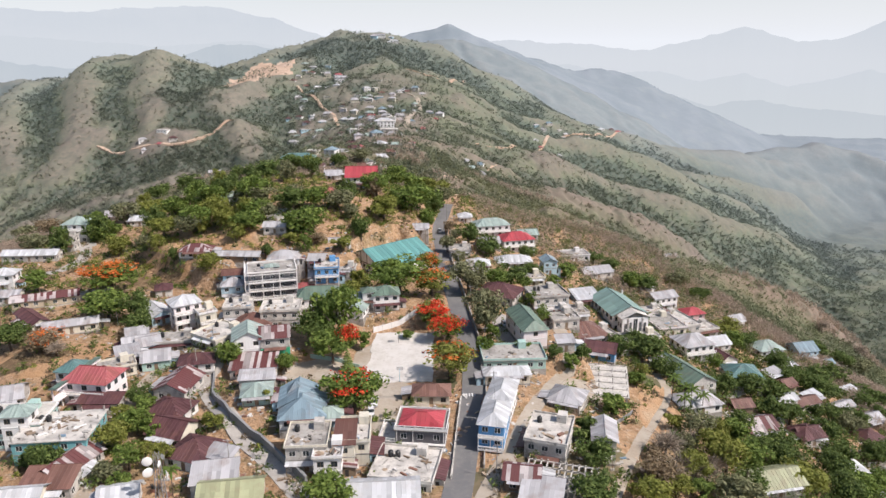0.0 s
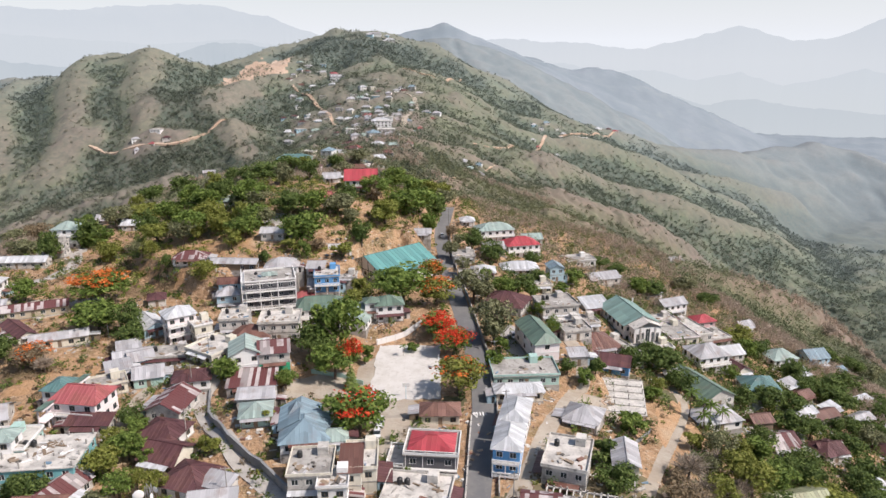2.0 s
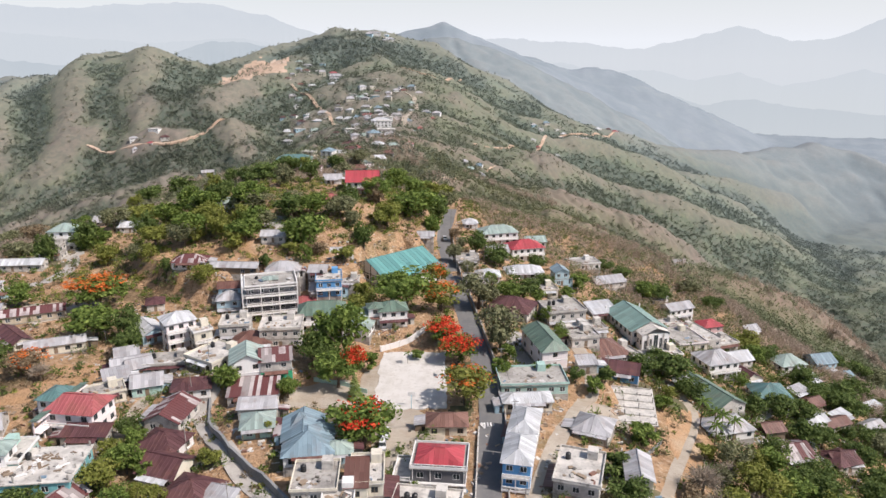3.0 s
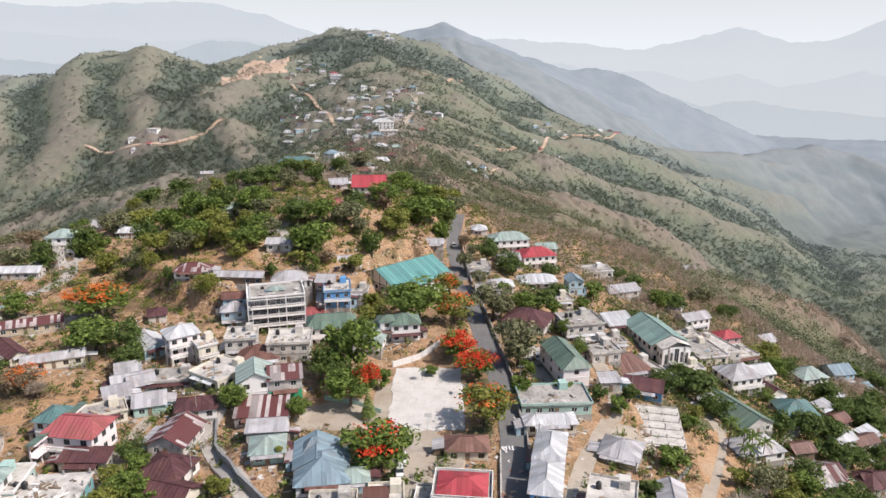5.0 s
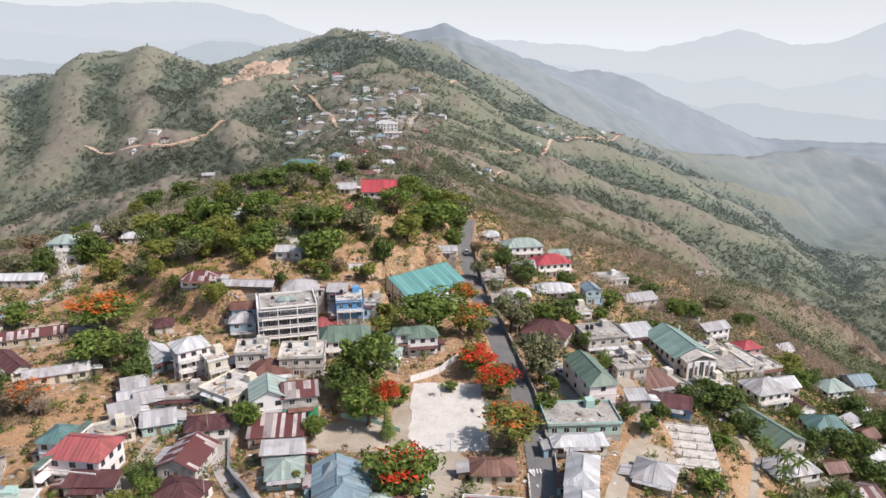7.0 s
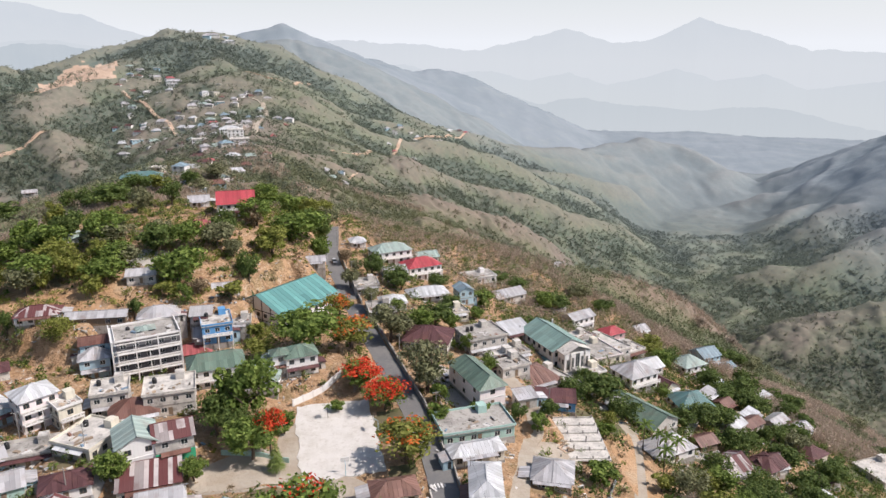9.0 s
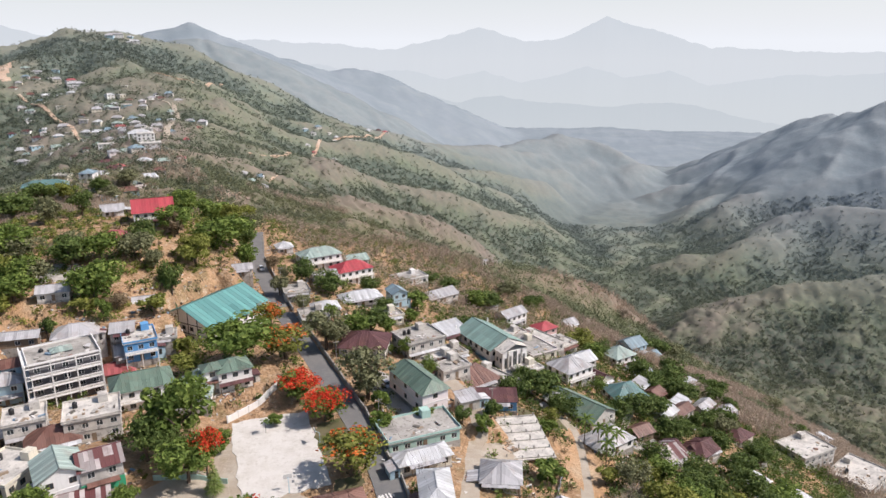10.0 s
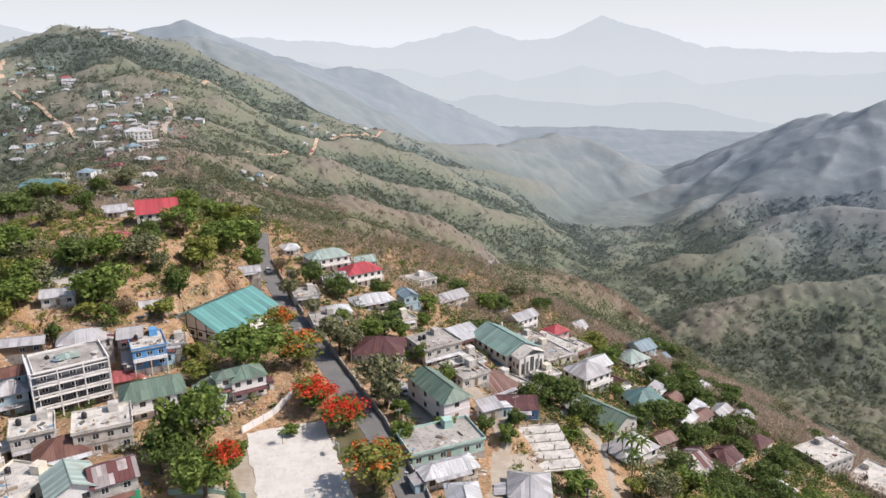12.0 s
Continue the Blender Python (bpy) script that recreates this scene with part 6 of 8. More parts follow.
tree(-141.8, 294.2, 12.7, 13.3, "yellow", "round", "yellow-green tree on the bank", dz=-2.7)
tree(-117.5, 277.0, 8.3, 10.5, "yellow", "airy", "thin yellow-green tree on the bank", dz=-2.1)
tree(-105.3, 262.9, 5.5, 11.5, "dark", "airy", "slim dark tree on the bare bank", dz=-2.3)
tree(-88.6, 253.6, 11.9, 9.3, "yellow", "airy", "half-bare tree on the bank", dz=-1.9)
tree(-101.1, 284.6, 10.0, 12.2, "yellow", "airy", "thin tree on the dry slope", dz=-2.4)
tree(-54.2, 265.6, 6.0, 7.0, "fresh", "bush", "green bush by the sheds")
tree(-68.9, 261.5, 5.2, 6.3, "dark", "bush", "dark bush by the white house")
tree(-166.9, 296.4, 11.4, 17.0, "dark", "round", "dark green tree beside the road bend", dz=-3.4)
tree(-144.7, 491.9, 14.4, 17.0, "dark", "airy", "tall thin tree on the crest", dz=-3.4)
tree(-113.6, 348.3, 12.1, 12.7, "yellow", "bush", "yellow-green shrub on the knoll")
tree(-79.7, 539.8, 15.4, 16.2, "dark", "round", "dark tree behind the red roof", dz=-3.2)
tree(-27.8, 311.5, 6.9, 7.3, "grey", "bush", "dusty bush among houses")
tree(-74.3, 532.4, 19.6, 11.7, "grey", "round", "dusty tree on the crest", dz=-2.3)
tree(-16.4, 415.0, 23.9, 17.0, "fresh", "round", "green tree on the crest", dz=-3.4)
tree(-159.5, 318.7, 18.7, 13.0, "fresh", "round", "green tree at the slope's edge", dz=-2.6)
tree(-154.1, 362.0, 21.3, 14.8, "yellow", "round", "leafy tree on the slope", dz=-3.0)
tree(-185.9, 308.5, 16.7, 9.9, "grey", "round", "dusty tree on the outer slope", dz=-2.0)
tree(11.6, 305.4, 11.4, 11.4, "dark", "round", "dark tree below the villa")
tree(26.1, 256.6, 13.7, 9.0, "dark", "round", "dark green tree among houses")
tree(20.4, 252.5, 11.3, 8.0, "fresh", "round", "green tree among houses")
tree(21.1, 294.2, 10.2, 6.9, "dark", "bush", "dark bush among houses")
tree(96.7, 320.7, 16.8, 9.6, "dark", "round", "dark green tree behind the church")
tree(89.0, 317.0, 13.8, 9.5, "fresh", "round", "green tree behind the church")
tree(77.6, 347.4, 10.8, 7.1, "dark", "bush", "bush at the slope's edge")
tree(55.0, 295.0, 10.6, 7.0, "fresh", "bush", "green shrub among houses")
tree(32.4, 216.2, 6.3, 8.2, "fresh", "airy", "narrow green tree behind the pink school")
tree(31.2, 235.6, 5.4, 7.3, "fresh", "airy", "narrow green tree behind the pink school")
tree(58.5, 213.6, 11.3, 9.0, "dark", "round", "dark tree by the blue shack")
tree(68.9, 215.6, 15.2, 10.2, "dark", "round", "dark round tree below the church")
tree(66.3, 222.8, 10.1, 8.0, "dark", "round", "dark tree below the church")
tree(61.0, 196.5, 6.6, 7.3, "yellow", "airy", "yellow-green feathery tree on the bank")
tree(122.3, 282.0, 15.1, 10.7, "yellow", "round", "bright yellow-green tree below the terraces")
tree(119.8, 267.2, 10.6, 8.2, "fresh", "round", "green tree on the slope")
tree(103.2, 213.5, 12.9, 9.2, "dark", "round", "dark green tree below the teal roof")
tree(95.7, 227.5, 7.9, 7.4, "fresh", "airy", "green tree by the house")
tree(45.2, 169.2, 9.7, 5.6, "fresh", "bush", "green bush on the bank")
tree(34.2, 149.1, 9.4, 6.6, "dark", "bush", "dark green bush by the narrow house")
tree(34.0, 139.1, 10.6, 7.7, "dark", "round", "dark green tree on the bank")
tree(30.3, 124.2, 12.9, 8.7, "dark", "round", "dark leafy tree by the path")
tree(67.7, 156.4, 12.1, 10.0, "yellow", "airy", "dry yellowish tree in the thicket")
tree(59.0, 144.4, 10.8, 8.8, "yellow", "airy", "light green tree in the thicket")
tree(54.2, 151.9, 10.8, 9.9, "bare", "twiggy", "bare grey-brown tree on the bank")
tree(70.8, 153.8, 12.1, 10.0, "yellow", "airy", "dusty tree in the thicket")
tree(68.1, 168.1, 11.1, 8.9, "grey", "airy", "dusty thin tree below the houses")
tree(51.4, 134.4, 9.4, 6.6, "yellow", "airy", "yellowish shrub tree by the houses")
tree(176.4, 287.7, 14.7, 11.1, "dark", "round", "dark green tree on the slope")
tree(181.7, 267.4, 14.1, 9.6, "dark", "round", "dark tree at the slope's edge")
tree(122.3, 200.2, 12.0, 9.3, "dark", "round", "dark tree between maroon roofs")
tree(113.0, 204.8, 10.5, 8.2, "dark", "round", "dark tree between houses")
tree(80.4, 161.8, 12.3, 7.9, "fresh", "round", "green tree by the lane")
tree(90.7, 155.7, 14.7, 8.9, "yellow", "round", "yellow-green tree among roofs")
tree(97.6, 158.8, 7.6, 6.2, "yellow", "round", "dark tree among roofs")
tree(120.9, 170.6, 11.6, 8.1, "fresh", "round", "dark tree among roofs")
tree(113.6, 219.4, 11.8, 8.2, "dark", "round", "dark tree by the lane")
tree(139.0, 215.3, 12.0, 8.2, "grey", "round", "dusty tree on the slope")
tree(-73.1, 148.8, 9.5, 7.7, "fresh", "round", "green tree beside the lane")
tree(-75.7, 142.4, 10.6, 7.7, "yellow", "round", "yellow-green tree beside the lane")
tree(-69.0, 134.3, 9.3, 6.6, "fresh", "airy", "dark tree beside the lane")
tree(-71.6, 130.3, 7.1, 5.1, "grey", "bush", "dry bush beside the lane")
tree(-78.9, 154.0, 7.3, 6.1, "yellow", "airy", "dark tree by the red-roofed house")
tree(-78.7, 163.6, 7.3, 6.1, "dark", "round", "dark tree by the maroon roofs")
tree(-74.6, 157.9, 7.3, 6.1, "fresh", "round", "green tree by the maroon roofs")
tree(-61.9, 134.9, 7.2, 7.1, "yellow", "airy", "yellow-green tree by the tower")
tree(-86.7, 134.5, 9.3, 7.7, "dark", "round", "dark tree beside the blue house")
tree(-91.4, 135.8, 6.1, 5.1, "dark", "bush", "dark bush beside the blue house")
tree(-44.6, 181.4, 7.3, 6.1, "fresh", "round", "round green tree in a yard")
tree(-60.9, 183.1, 9.4, 7.7, "fresh", "round", "green tree by the bend")
tree(-55.4, 149.5, 6.2, 4.1, "yellow", "bush", "dry bush by the road wall")
tree(-44.2, 159.4, 6.3, 4.1, "yellow", "bush", "yellow shrub on the terrace")
tree(-22.6, 120.1, 12.8, 8.7, "fresh", "round", "green tree in front of the concrete house")
tree(-40.9, 199.2, 11.0, 12.3, "dark", "round", "dark tree beside the light green one")
tree(-37.2, 195.1, 9.6, 10.0, "dark", "round", "dark tree in the shade")
tree(-25.3, 199.1, 7.2, 6.1, "fresh", "bush", "green shrub at the court")
tree(-11.8, 207.6, 5.1, 3.0, "fresh", "bush", "low palm-like bush by the court wall")
tree(64.4, 269.1, 10.2, 6.9, "dark", "bush", "dark hedge beside the church")
tree(15.0, 268.2, 6.6, 5.3, "fresh", "bush", "hedge by the road")
tree(1.8, 297.5, 7.8, 8.4, "grey", "round", "dusty hedge tree by the road")
tree(3.0, 326.0, 7.9, 7.5, "dry", "airy", "brown hedge tree by the road")
tree(131.4, 252.9, 12.0, 10.5, "dark", "round", "dark green tree below the blue house")
tree(148.1, 255.0, 17.5, 9.4, "dark", "round", "dark green tree on the slope")
tree(216.4, 349.5, 16.4, 10.5, "dark", "round", "dark tree on the slope's edge")
tree(38.3, 304.6, 10.4, 8.1, "dark", "round", "dark tree on the slope's edge")
tree(19.1, 298.8, 11.5, 9.1, "dark", "round", "dark tree by the hedge")
tree(-31.5, 239.8, 12.2, 6.7, "yellow", "round", "yellow-green shrub by the blue house")
tree(-76.1, 289.5, 12.8, 8.6, "grey", "round", "dusty tree by the yard")
tree(-80.1, 280.7, 17.2, 9.8, "fresh", "round", "green tree on the dry slope")
tree(182.2, 280.0, 13.0, 7.3, "dark", "round", "dark tree over the drop")
tree(166.3, 241.1, 12.4, 7.2, "dark", "bush", "dark bush among roofs")
tree(209.8, 244.2, 11.4, 6.5, "dark", "bush", "dark bush in the dry thicket")
tree(-104.9, 309.7, 19.6, 13.0, "fresh", "round", "dense green tree on the slope")
tree(-98.0, 294.9, 17.2, 12.2, "yellow", "airy", "yellow-green tree on the dry slope")
tree(-103.2, 288.4, 18.8, 12.4, "fresh", "round", "leafy green tree among the houses")
tree(-105.3, 283.2, 16.1, 11.2, "grey", "airy", "dusty thin green tree on the slope")
tree(-85.3, 308.6, 18.7, 14.2, "fresh", "round", "leafy green tree among the houses")
tree(-78.5, 290.0, 16.3, 10.8, "fresh", "airy", "leafy green tree among the houses")
tree(-65.6, 297.7, 16.8, 11.9, "dark", "round", "dense dark green tree on the slope")
tree(-56.7, 302.3, 15.5, 11.8, "fresh", "round", "leafy green tree among the houses")
tree(-46.0, 305.2, 14.4, 10.7, "grey", "round", "dense dusty green tree on the slope")
tree(-108.6, 501.8, 23.4, 14.2, "dark", "round", "dense dark green tree on the slope")
tree(-32.6, 337.8, 17.1, 13.0, "fresh", "round", "dense green tree on the slope")
tree(-26.4, 308.1, 17.0, 12.2, "yellow", "round", "leafy green tree among the houses")
tree(0.4, 381.2, 17.1, 13.0, "grey", "airy", "dusty thin green tree on the slope")
tree(-4.4, 402.4, 19.0, 14.5, "yellow", "round", "dense green tree on the slope")
tree(-162.1, 348.9, 17.3, 11.8, "grey", "round", "dusty grey-green tree on the slope")
tree(-117.6, 287.1, 16.3, 10.2, "yellow", "round", "yellow-green tree on the dry slope")
tree(-123.1, 284.2, 12.9, 8.3, "grey", "airy", "dusty grey-green tree on the slope")
tree(-83.8, 273.3, 11.1, 7.8, "yellow", "bush", "yellow-green bush on the dry slope")
tree(-40.2, 268.0, 10.8, 6.7, "yellow", "bush", "yellow-green bush on the dry slope")
tree(-51.0, 272.8, 9.6, 5.5, "dry", "airy", "brown dry-leaved tree on the slope")
tree(-59.6, 270.6, 9.6, 5.5, "yellow", "bush", "yellow-green bush on the dry slope")
tree(-98.3, 316.7, 13.8, 13.2, "dark", "round", "dense dark green tree on the slope")
tree(-96.4, 512.2, 18.5, 11.8, "yellow", "round", "leafy green tree among the houses")
tree(-65.0, 563.9, 17.6, 12.5, "grey", "round", "dusty grey-green tree on the slope")
tree(-234.2, 429.8, 17.1, 10.8, "grey", "round", "dusty grey-green tree on the slope")
tree(-221.0, 432.8, 14.6, 10.8, "fresh", "round", "dense green tree on the slope")
tree(-243.4, 396.4, 17.1, 10.8, "grey", "round", "dusty grey-green tree on the slope")
tree(-203.5, 351.5, 17.8, 10.2, "dry", "airy", "brown dry-leaved tree on the slope")
tree(130.2, 368.5, 15.7, 9.7, "grey", "round", "dusty grey-green tree on the slope")
tree(136.2, 353.5, 14.6, 8.7, "dark", "round", "dense dark green tree on the slope")
tree(130.6, 280.2, 12.4, 8.4, "dark", "round", "dense dark green tree on the slope")
tree(130.7, 244.5, 12.0, 8.2, "dark", "round", "dense dark green tree on the slope")
tree(194.0, 337.7, 15.7, 10.2, "dark", "round", "dense dark green tree on the slope")
tree(143.3, 240.3, 13.3, 8.2, "dark", "round", "dense dark green tree on the slope")
tree(229.6, 353.8, 18.2, 10.6, "grey", "round", "dusty grey-green tree on the slope")
tree(104.5, 202.9, 10.4, 8.1, "dark", "bush", "dense dark green bush on the slope")
tree(81.0, 174.1, 11.3, 8.0, "fresh", "round", "leafy green tree among the houses")
tree(92.7, 169.4, 11.3, 8.0, "dark", "round", "dense dark green tree on the slope")
tree(118.4, 184.5, 11.8, 9.2, "dark", "round", "dense dark green tree on the slope")
tree(110.3, 161.8, 12.5, 9.0, "fresh", "round", "leafy green tree among the houses")
tree(66.7, 137.2, 13.0, 8.8, "grey", "round", "dusty grey-green tree on the slope")
tree(48.5, 137.8, 11.8, 8.7, "dry", "airy", "brown dry-leaved tree on the slope")
tree(43.6, 129.2, 11.8, 7.7, "yellow", "airy", "yellow-green tree on the dry slope")
tree(37.0, 188.4, 6.4, 5.2, "fresh", "bush", "leafy green bush among the houses")
tree(58.3, 192.8, 6.6, 5.2, "fresh", "bush", "leafy green bush among the houses")
tree(72.0, 208.2, 11.4, 8.0, "dark", "round", "dense dark green tree on the slope")
tree(41.0, 192.2, 6.3, 5.1, "dark", "bush", "dense dark green bush on the slope")
tree(36.3, 278.2, 10.2, 6.9, "dark", "round", "dense dark green tree on the slope")
tree(30.3, 254.6, 7.7, 6.3, "fresh", "bush", "leafy green bush among the houses")
tree(84.8, 339.4, 12.5, 8.4, "dark", "round", "dense dark green tree on the slope")
tree(69.5, 264.4, 5.6, 6.4, "dark", "bush", "dense dark green bush on the slope")
tree(45.6, 274.9, 6.8, 5.3, "fresh", "bush", "leafy green bush among the houses")
tree(12.0, 246.4, 10.0, 9.0, "grey", "round", "dusty grey-green tree on the slope")
tree(6.4, 275.5, 7.8, 8.4, "grey", "airy", "dusty grey-green tree on the slope")
tree(5.4, 312.1, 6.7, 7.4, "grey", "airy", "dusty grey-green tree on the slope")
tree(15.0, 204.9, 6.3, 6.1, "fresh", "bush", "leafy green bush among the houses")
tree(55.2, 144.0, 9.5, 8.8, "bare", "twiggy", "leafless grey-brown tree in the thicket")
tree(49.0, 141.4, 7.2, 7.1, "bare", "twiggy", "leafless tree beside the path")
tree(62.6, 145.4, 7.3, 7.2, "bare", "twiggy", "leafless grey tree in the thicket")
tree(61.7, 158.3, 7.4, 6.2, "grey", "airy", "dusty thin tree in the thicket")
tree(76.5, 173.0, 7.6, 6.3, "yellow", "airy", "yellow-green tree in the thicket")
tree(48.1, 135.6, 6.2, 5.1, "dry", "bush", "dry brown bush beside the path")
tree(57.9, 137.5, 7.2, 5.1, "fresh", "bush", "green bush in the thicket")
tree(62.0, 170.3, 6.4, 5.2, "yellow", "bush", "yellow-green bush on the bank")
tree(51.1, 149.8, 6.3, 4.1, "dry", "bush", "dry bush over the path")
tree(-67.7, 145.7, 5.2, 5.1, "fresh", "bush", "green bush by the lane")
tree(-66.9, 137.9, 5.1, 5.1, "yellow", "airy", "yellow-green young tree by the lane")
tree(-67.3, 126.7, 6.1, 5.1, "fresh", "bush", "bright green bush by the lane")
tree(-114.7, 192.0, 7.0, 7.0, "bare", "twiggy", "leafless tree on the bare bank")
tree(257.9, 443.2, 13.2, 10.5, "bare", "twiggy", "leafless brown tree at the slope's edge")
tree(292.8, 453.8, 14.6, 11.2, "bare", "twiggy", "leafless brown tree on the outer slope")
tree(132.7, 246.3, 10.6, 8.2, "dark", "round", "dark green tree between the lower houses")
tree(140.5, 241.5, 12.0, 9.3, "dark", "round", "dark green tree on the lower slope")
tree(143.4, 219.5, 12.1, 9.4, "dark", "round", "dark leafy tree on the lower slope")
tree(133.1, 216.1, 10.5, 8.2, "dark", "airy", "dark thin tree between maroon roofs")
tree(86.5, 168.3, 9.9, 7.9, "dark", "round", "dark tree beside the lane")
tree(92.2, 163.8, 11.2, 9.0, "dark", "round", "dark leafy tree among the lower roofs")
tree(110.7, 172.9, 11.5, 9.1, "dark", "round", "dark leafy tree among the lower roofs")
tree(73.2, 145.6, 9.6, 7.8, "dark", "round", "dark tree below the lane")
tree(105.5, 159.0, 11.2, 9.0, "dark", "round", "dark leafy tree among the lower roofs")
tree(87.7, 184.4, 10.2, 8.0, "dark", "airy", "dark thin tree by the lane")
tree(140.7, 198.5, 12.1, 9.4, "dark", "round", "dark green tree on the lower slope")
tree(125.7, 213.7, 6.9, 6.5, "dark", "bush", "dark bush between maroon roofs")
tree(106.7, 202.8, 10.4, 8.2, "dark", "round", "dark tree among the lower houses")
tree(164.8, 247.5, 10.9, 8.4, "dark", "round", "dark tree over the drop")
tree(248.2, 294.0, 12.9, 9.2, "grey", "airy", "dusty thin tree over the drop")
tree(92.8, 210.3, 10.2, 8.1, "dark", "round", "dark green tree by the teal roof")
tree(97.0, 178.1, 10.1, 8.0, "dark", "round", "dark leafy tree below the maroon roofs")
tree(137.9, 197.1, 10.7, 8.3, "dark", "round", "dark leafy tree by the concrete house")
tree(64.1, 161.0, 7.4, 7.2, "bare", "twiggy", "leafless grey tree over the thicket")
tree(67.0, 151.1, 7.4, 7.2, "bare", "twiggy", "leafless grey-brown tree in the thicket")
tree(52.8, 140.4, 7.2, 6.1, "bare", "twiggy", "leafless tree above the path")
palm(72.8, 186.6, 9)
palm(76.8, 187.7, 8)
palm(68.4, 180.0, 8)
palm(-56.4, 125.8, 7)
palm(68.9, 191.6, 9)
palm(72.0, 189.6, 8)
palm(-14.3, 203.9, 4)
pine(-27.3, 182.1, 9.5)

# ---- houses of the settled hill and the far hamlets ----
FAR_WALLS = ["white", "cream", "bare", "sky", "white", "white", "pink", "bare"]
FAR_ROOFS = ["zinc", "white", "rust", "zinc", "maroon", "white", "blue", "pale", "zinc", "brightred"]
fr = random.Random(12)
placed = []


def far_house(x, y, w, d, storeys, turn, roof, wall):
    z = min(ground_z(x + a * w / 2, y + b * d / 2) for a in (-1, 1) for b in (-1, 1)) + 0.6
    t = thing("house", pose(x, y, z, 0, 0, turn), "%s house with a %s roof on the hillside" % ({"sky": "pale blue", "bare": "grey"}.get(wall, wall), roof if roof != "flat" else "flat"), "house", "hillside houses")
    h = 3 * storeys
    bm = bmesh.new()
    spots = []
    for p, u, n, length, ang in (((-w / 2, -d / 2), (1, 0), (0, -1), w, 0), ((w / 2, -d / 2), (0, 1), (1, 0), d, 90), ((w / 2, d / 2), (-1, 0), (0, 1), w, 180), ((-w / 2, d / 2), (0, -1), (-1, 0), d, 270)):
        holes = []
        if ang == 0:
            for f in range(storeys):
                for i in range(max(2, int(w / 4))):
                    a = w * (i + 0.5) / max(2, int(w / 4))
                    holes.append((a - 0.8, a + 0.8, f * 3 + 0.8, f * 3 + 2.3))
                    spots.append((-w / 2 + a, -d / 2 + 0.05, f * 3 + 0.8))
        facade(bm, Vector((*p, 0)), Vector((*u, 0)), Vector((*n, 0)), length, -7, h, holes)
    v = [bm.verts.new(q) for q in ((-w / 2, -d / 2, h), (w / 2, -d / 2, h), (w / 2, d / 2, h), (-w / 2, d / 2, h))]
    bm.faces.new(v)
    part("wall", bm, WALLS[wall], t)
    for sx, sy, sz in spots if storeys > 2 else ():
        add_window(t, sx, sy, sz, 0, 1.6, 1.5, WOOD)
    if roof == "flat":
        part("roof_deck", slabs((-w / 2 - 0.3, w / 2 + 0.3, -d / 2 - 0.3, d / 2 + 0.3, h + 0.004, h + 0.6)), PALE_CONCRETE, t)
    else:
        sheet_roof(t, w, d, h, min(w, d) * 0.25, ROOFS[roof], sheet=3.0, inset=None if fr.random() < 0.5 else 0.01)


def hamlet(count, cx, cy, rx, ry, lean, big=0.2):
    n = 0
    while n < count:
        a, r = fr.uniform(0, 6.283), math.sqrt(fr.random())
        x, y = cx + rx * r * math.cos(a), cy + ry * r * math.sin(a)
        if any((x - p) ** 2 + (y - q) ** 2 < 150 for p, q in placed):
            n += 0.2
            continue
        placed.append((x, y))
        n += 1
        far_house(x, y, fr.uniform(8, 14), fr.uniform(7, 11), 2 if fr.random() < big else 1, lean + fr.uniform(-25, 25), fr.choice(FAR_ROOFS + ["flat"]), fr.choice(FAR_WALLS))


hamlet(14, -64, 700, 34, 60, 5)
hamlet(16, -64, 890, 45, 70, 5, 0.4)
hamlet(12, -100, 880, 50, 60, 5)
hamlet(12, -170, 985, 40, 50, 5)
hamlet(8, -203, 1006, 30, 40, 5)
hamlet(12, -140, 1020, 40, 40, 0)
hamlet(8, -64, 1030, 30, 40, 0)
hamlet(14, -72, 1078, 50, 35, 10, 0.4)
hamlet(8, -111, 1040, 40, 40, 0)
hamlet(12, -195, 1150, 50, 30, 0, 0.4)
hamlet(5, -215, 1215, 25, 40, 0)
hamlet(6, -182, 1085, 40, 30, 0)
hamlet(10, -92, 562, 36, 40, 5, 0.4)
hamlet(6, -62, 610, 30, 40, 5)
hamlet(5, -378, 942, 26, 14, 0)
hamlet(9, 205, 1222, 52, 16, 20)
hamlet(3, 165, 1118, 24, 14, 20)
hamlet(3, 349, 1415, 40, 16, 20)
hamlet(4, 33, 758, 22, 18, 0)
hamlet(4, -17, 975, 24, 24, 0)
hamlet(3, -100, 1368, 30, 14, 0)
far_house(-72, 878, 22, 14, 4, 5, "white", "white")
far_house(-104, 862, 16, 12, 4, 5, "flat", "white")
far_house(-62, 800, 16, 11, 3, 5, "flat", "white")
far_house(-56, 745, 18, 11, 3, 5, "flat", "bare")
far_house(-160, 1160, 24, 10, 2, 5, "zinc", "white")
far_house(-118, 1374, 26, 9, 2, 5, "zinc", "white")
far_house(-90, 1362, 20, 10, 2, 5, "white", "white")
far_house(-112, 545, 26, 12, 2, 5, "teal", "white")
far_house(-100, 528, 16, 9, 1, 5, "pale", "white")

# ---- the ball court and its surroundings ----

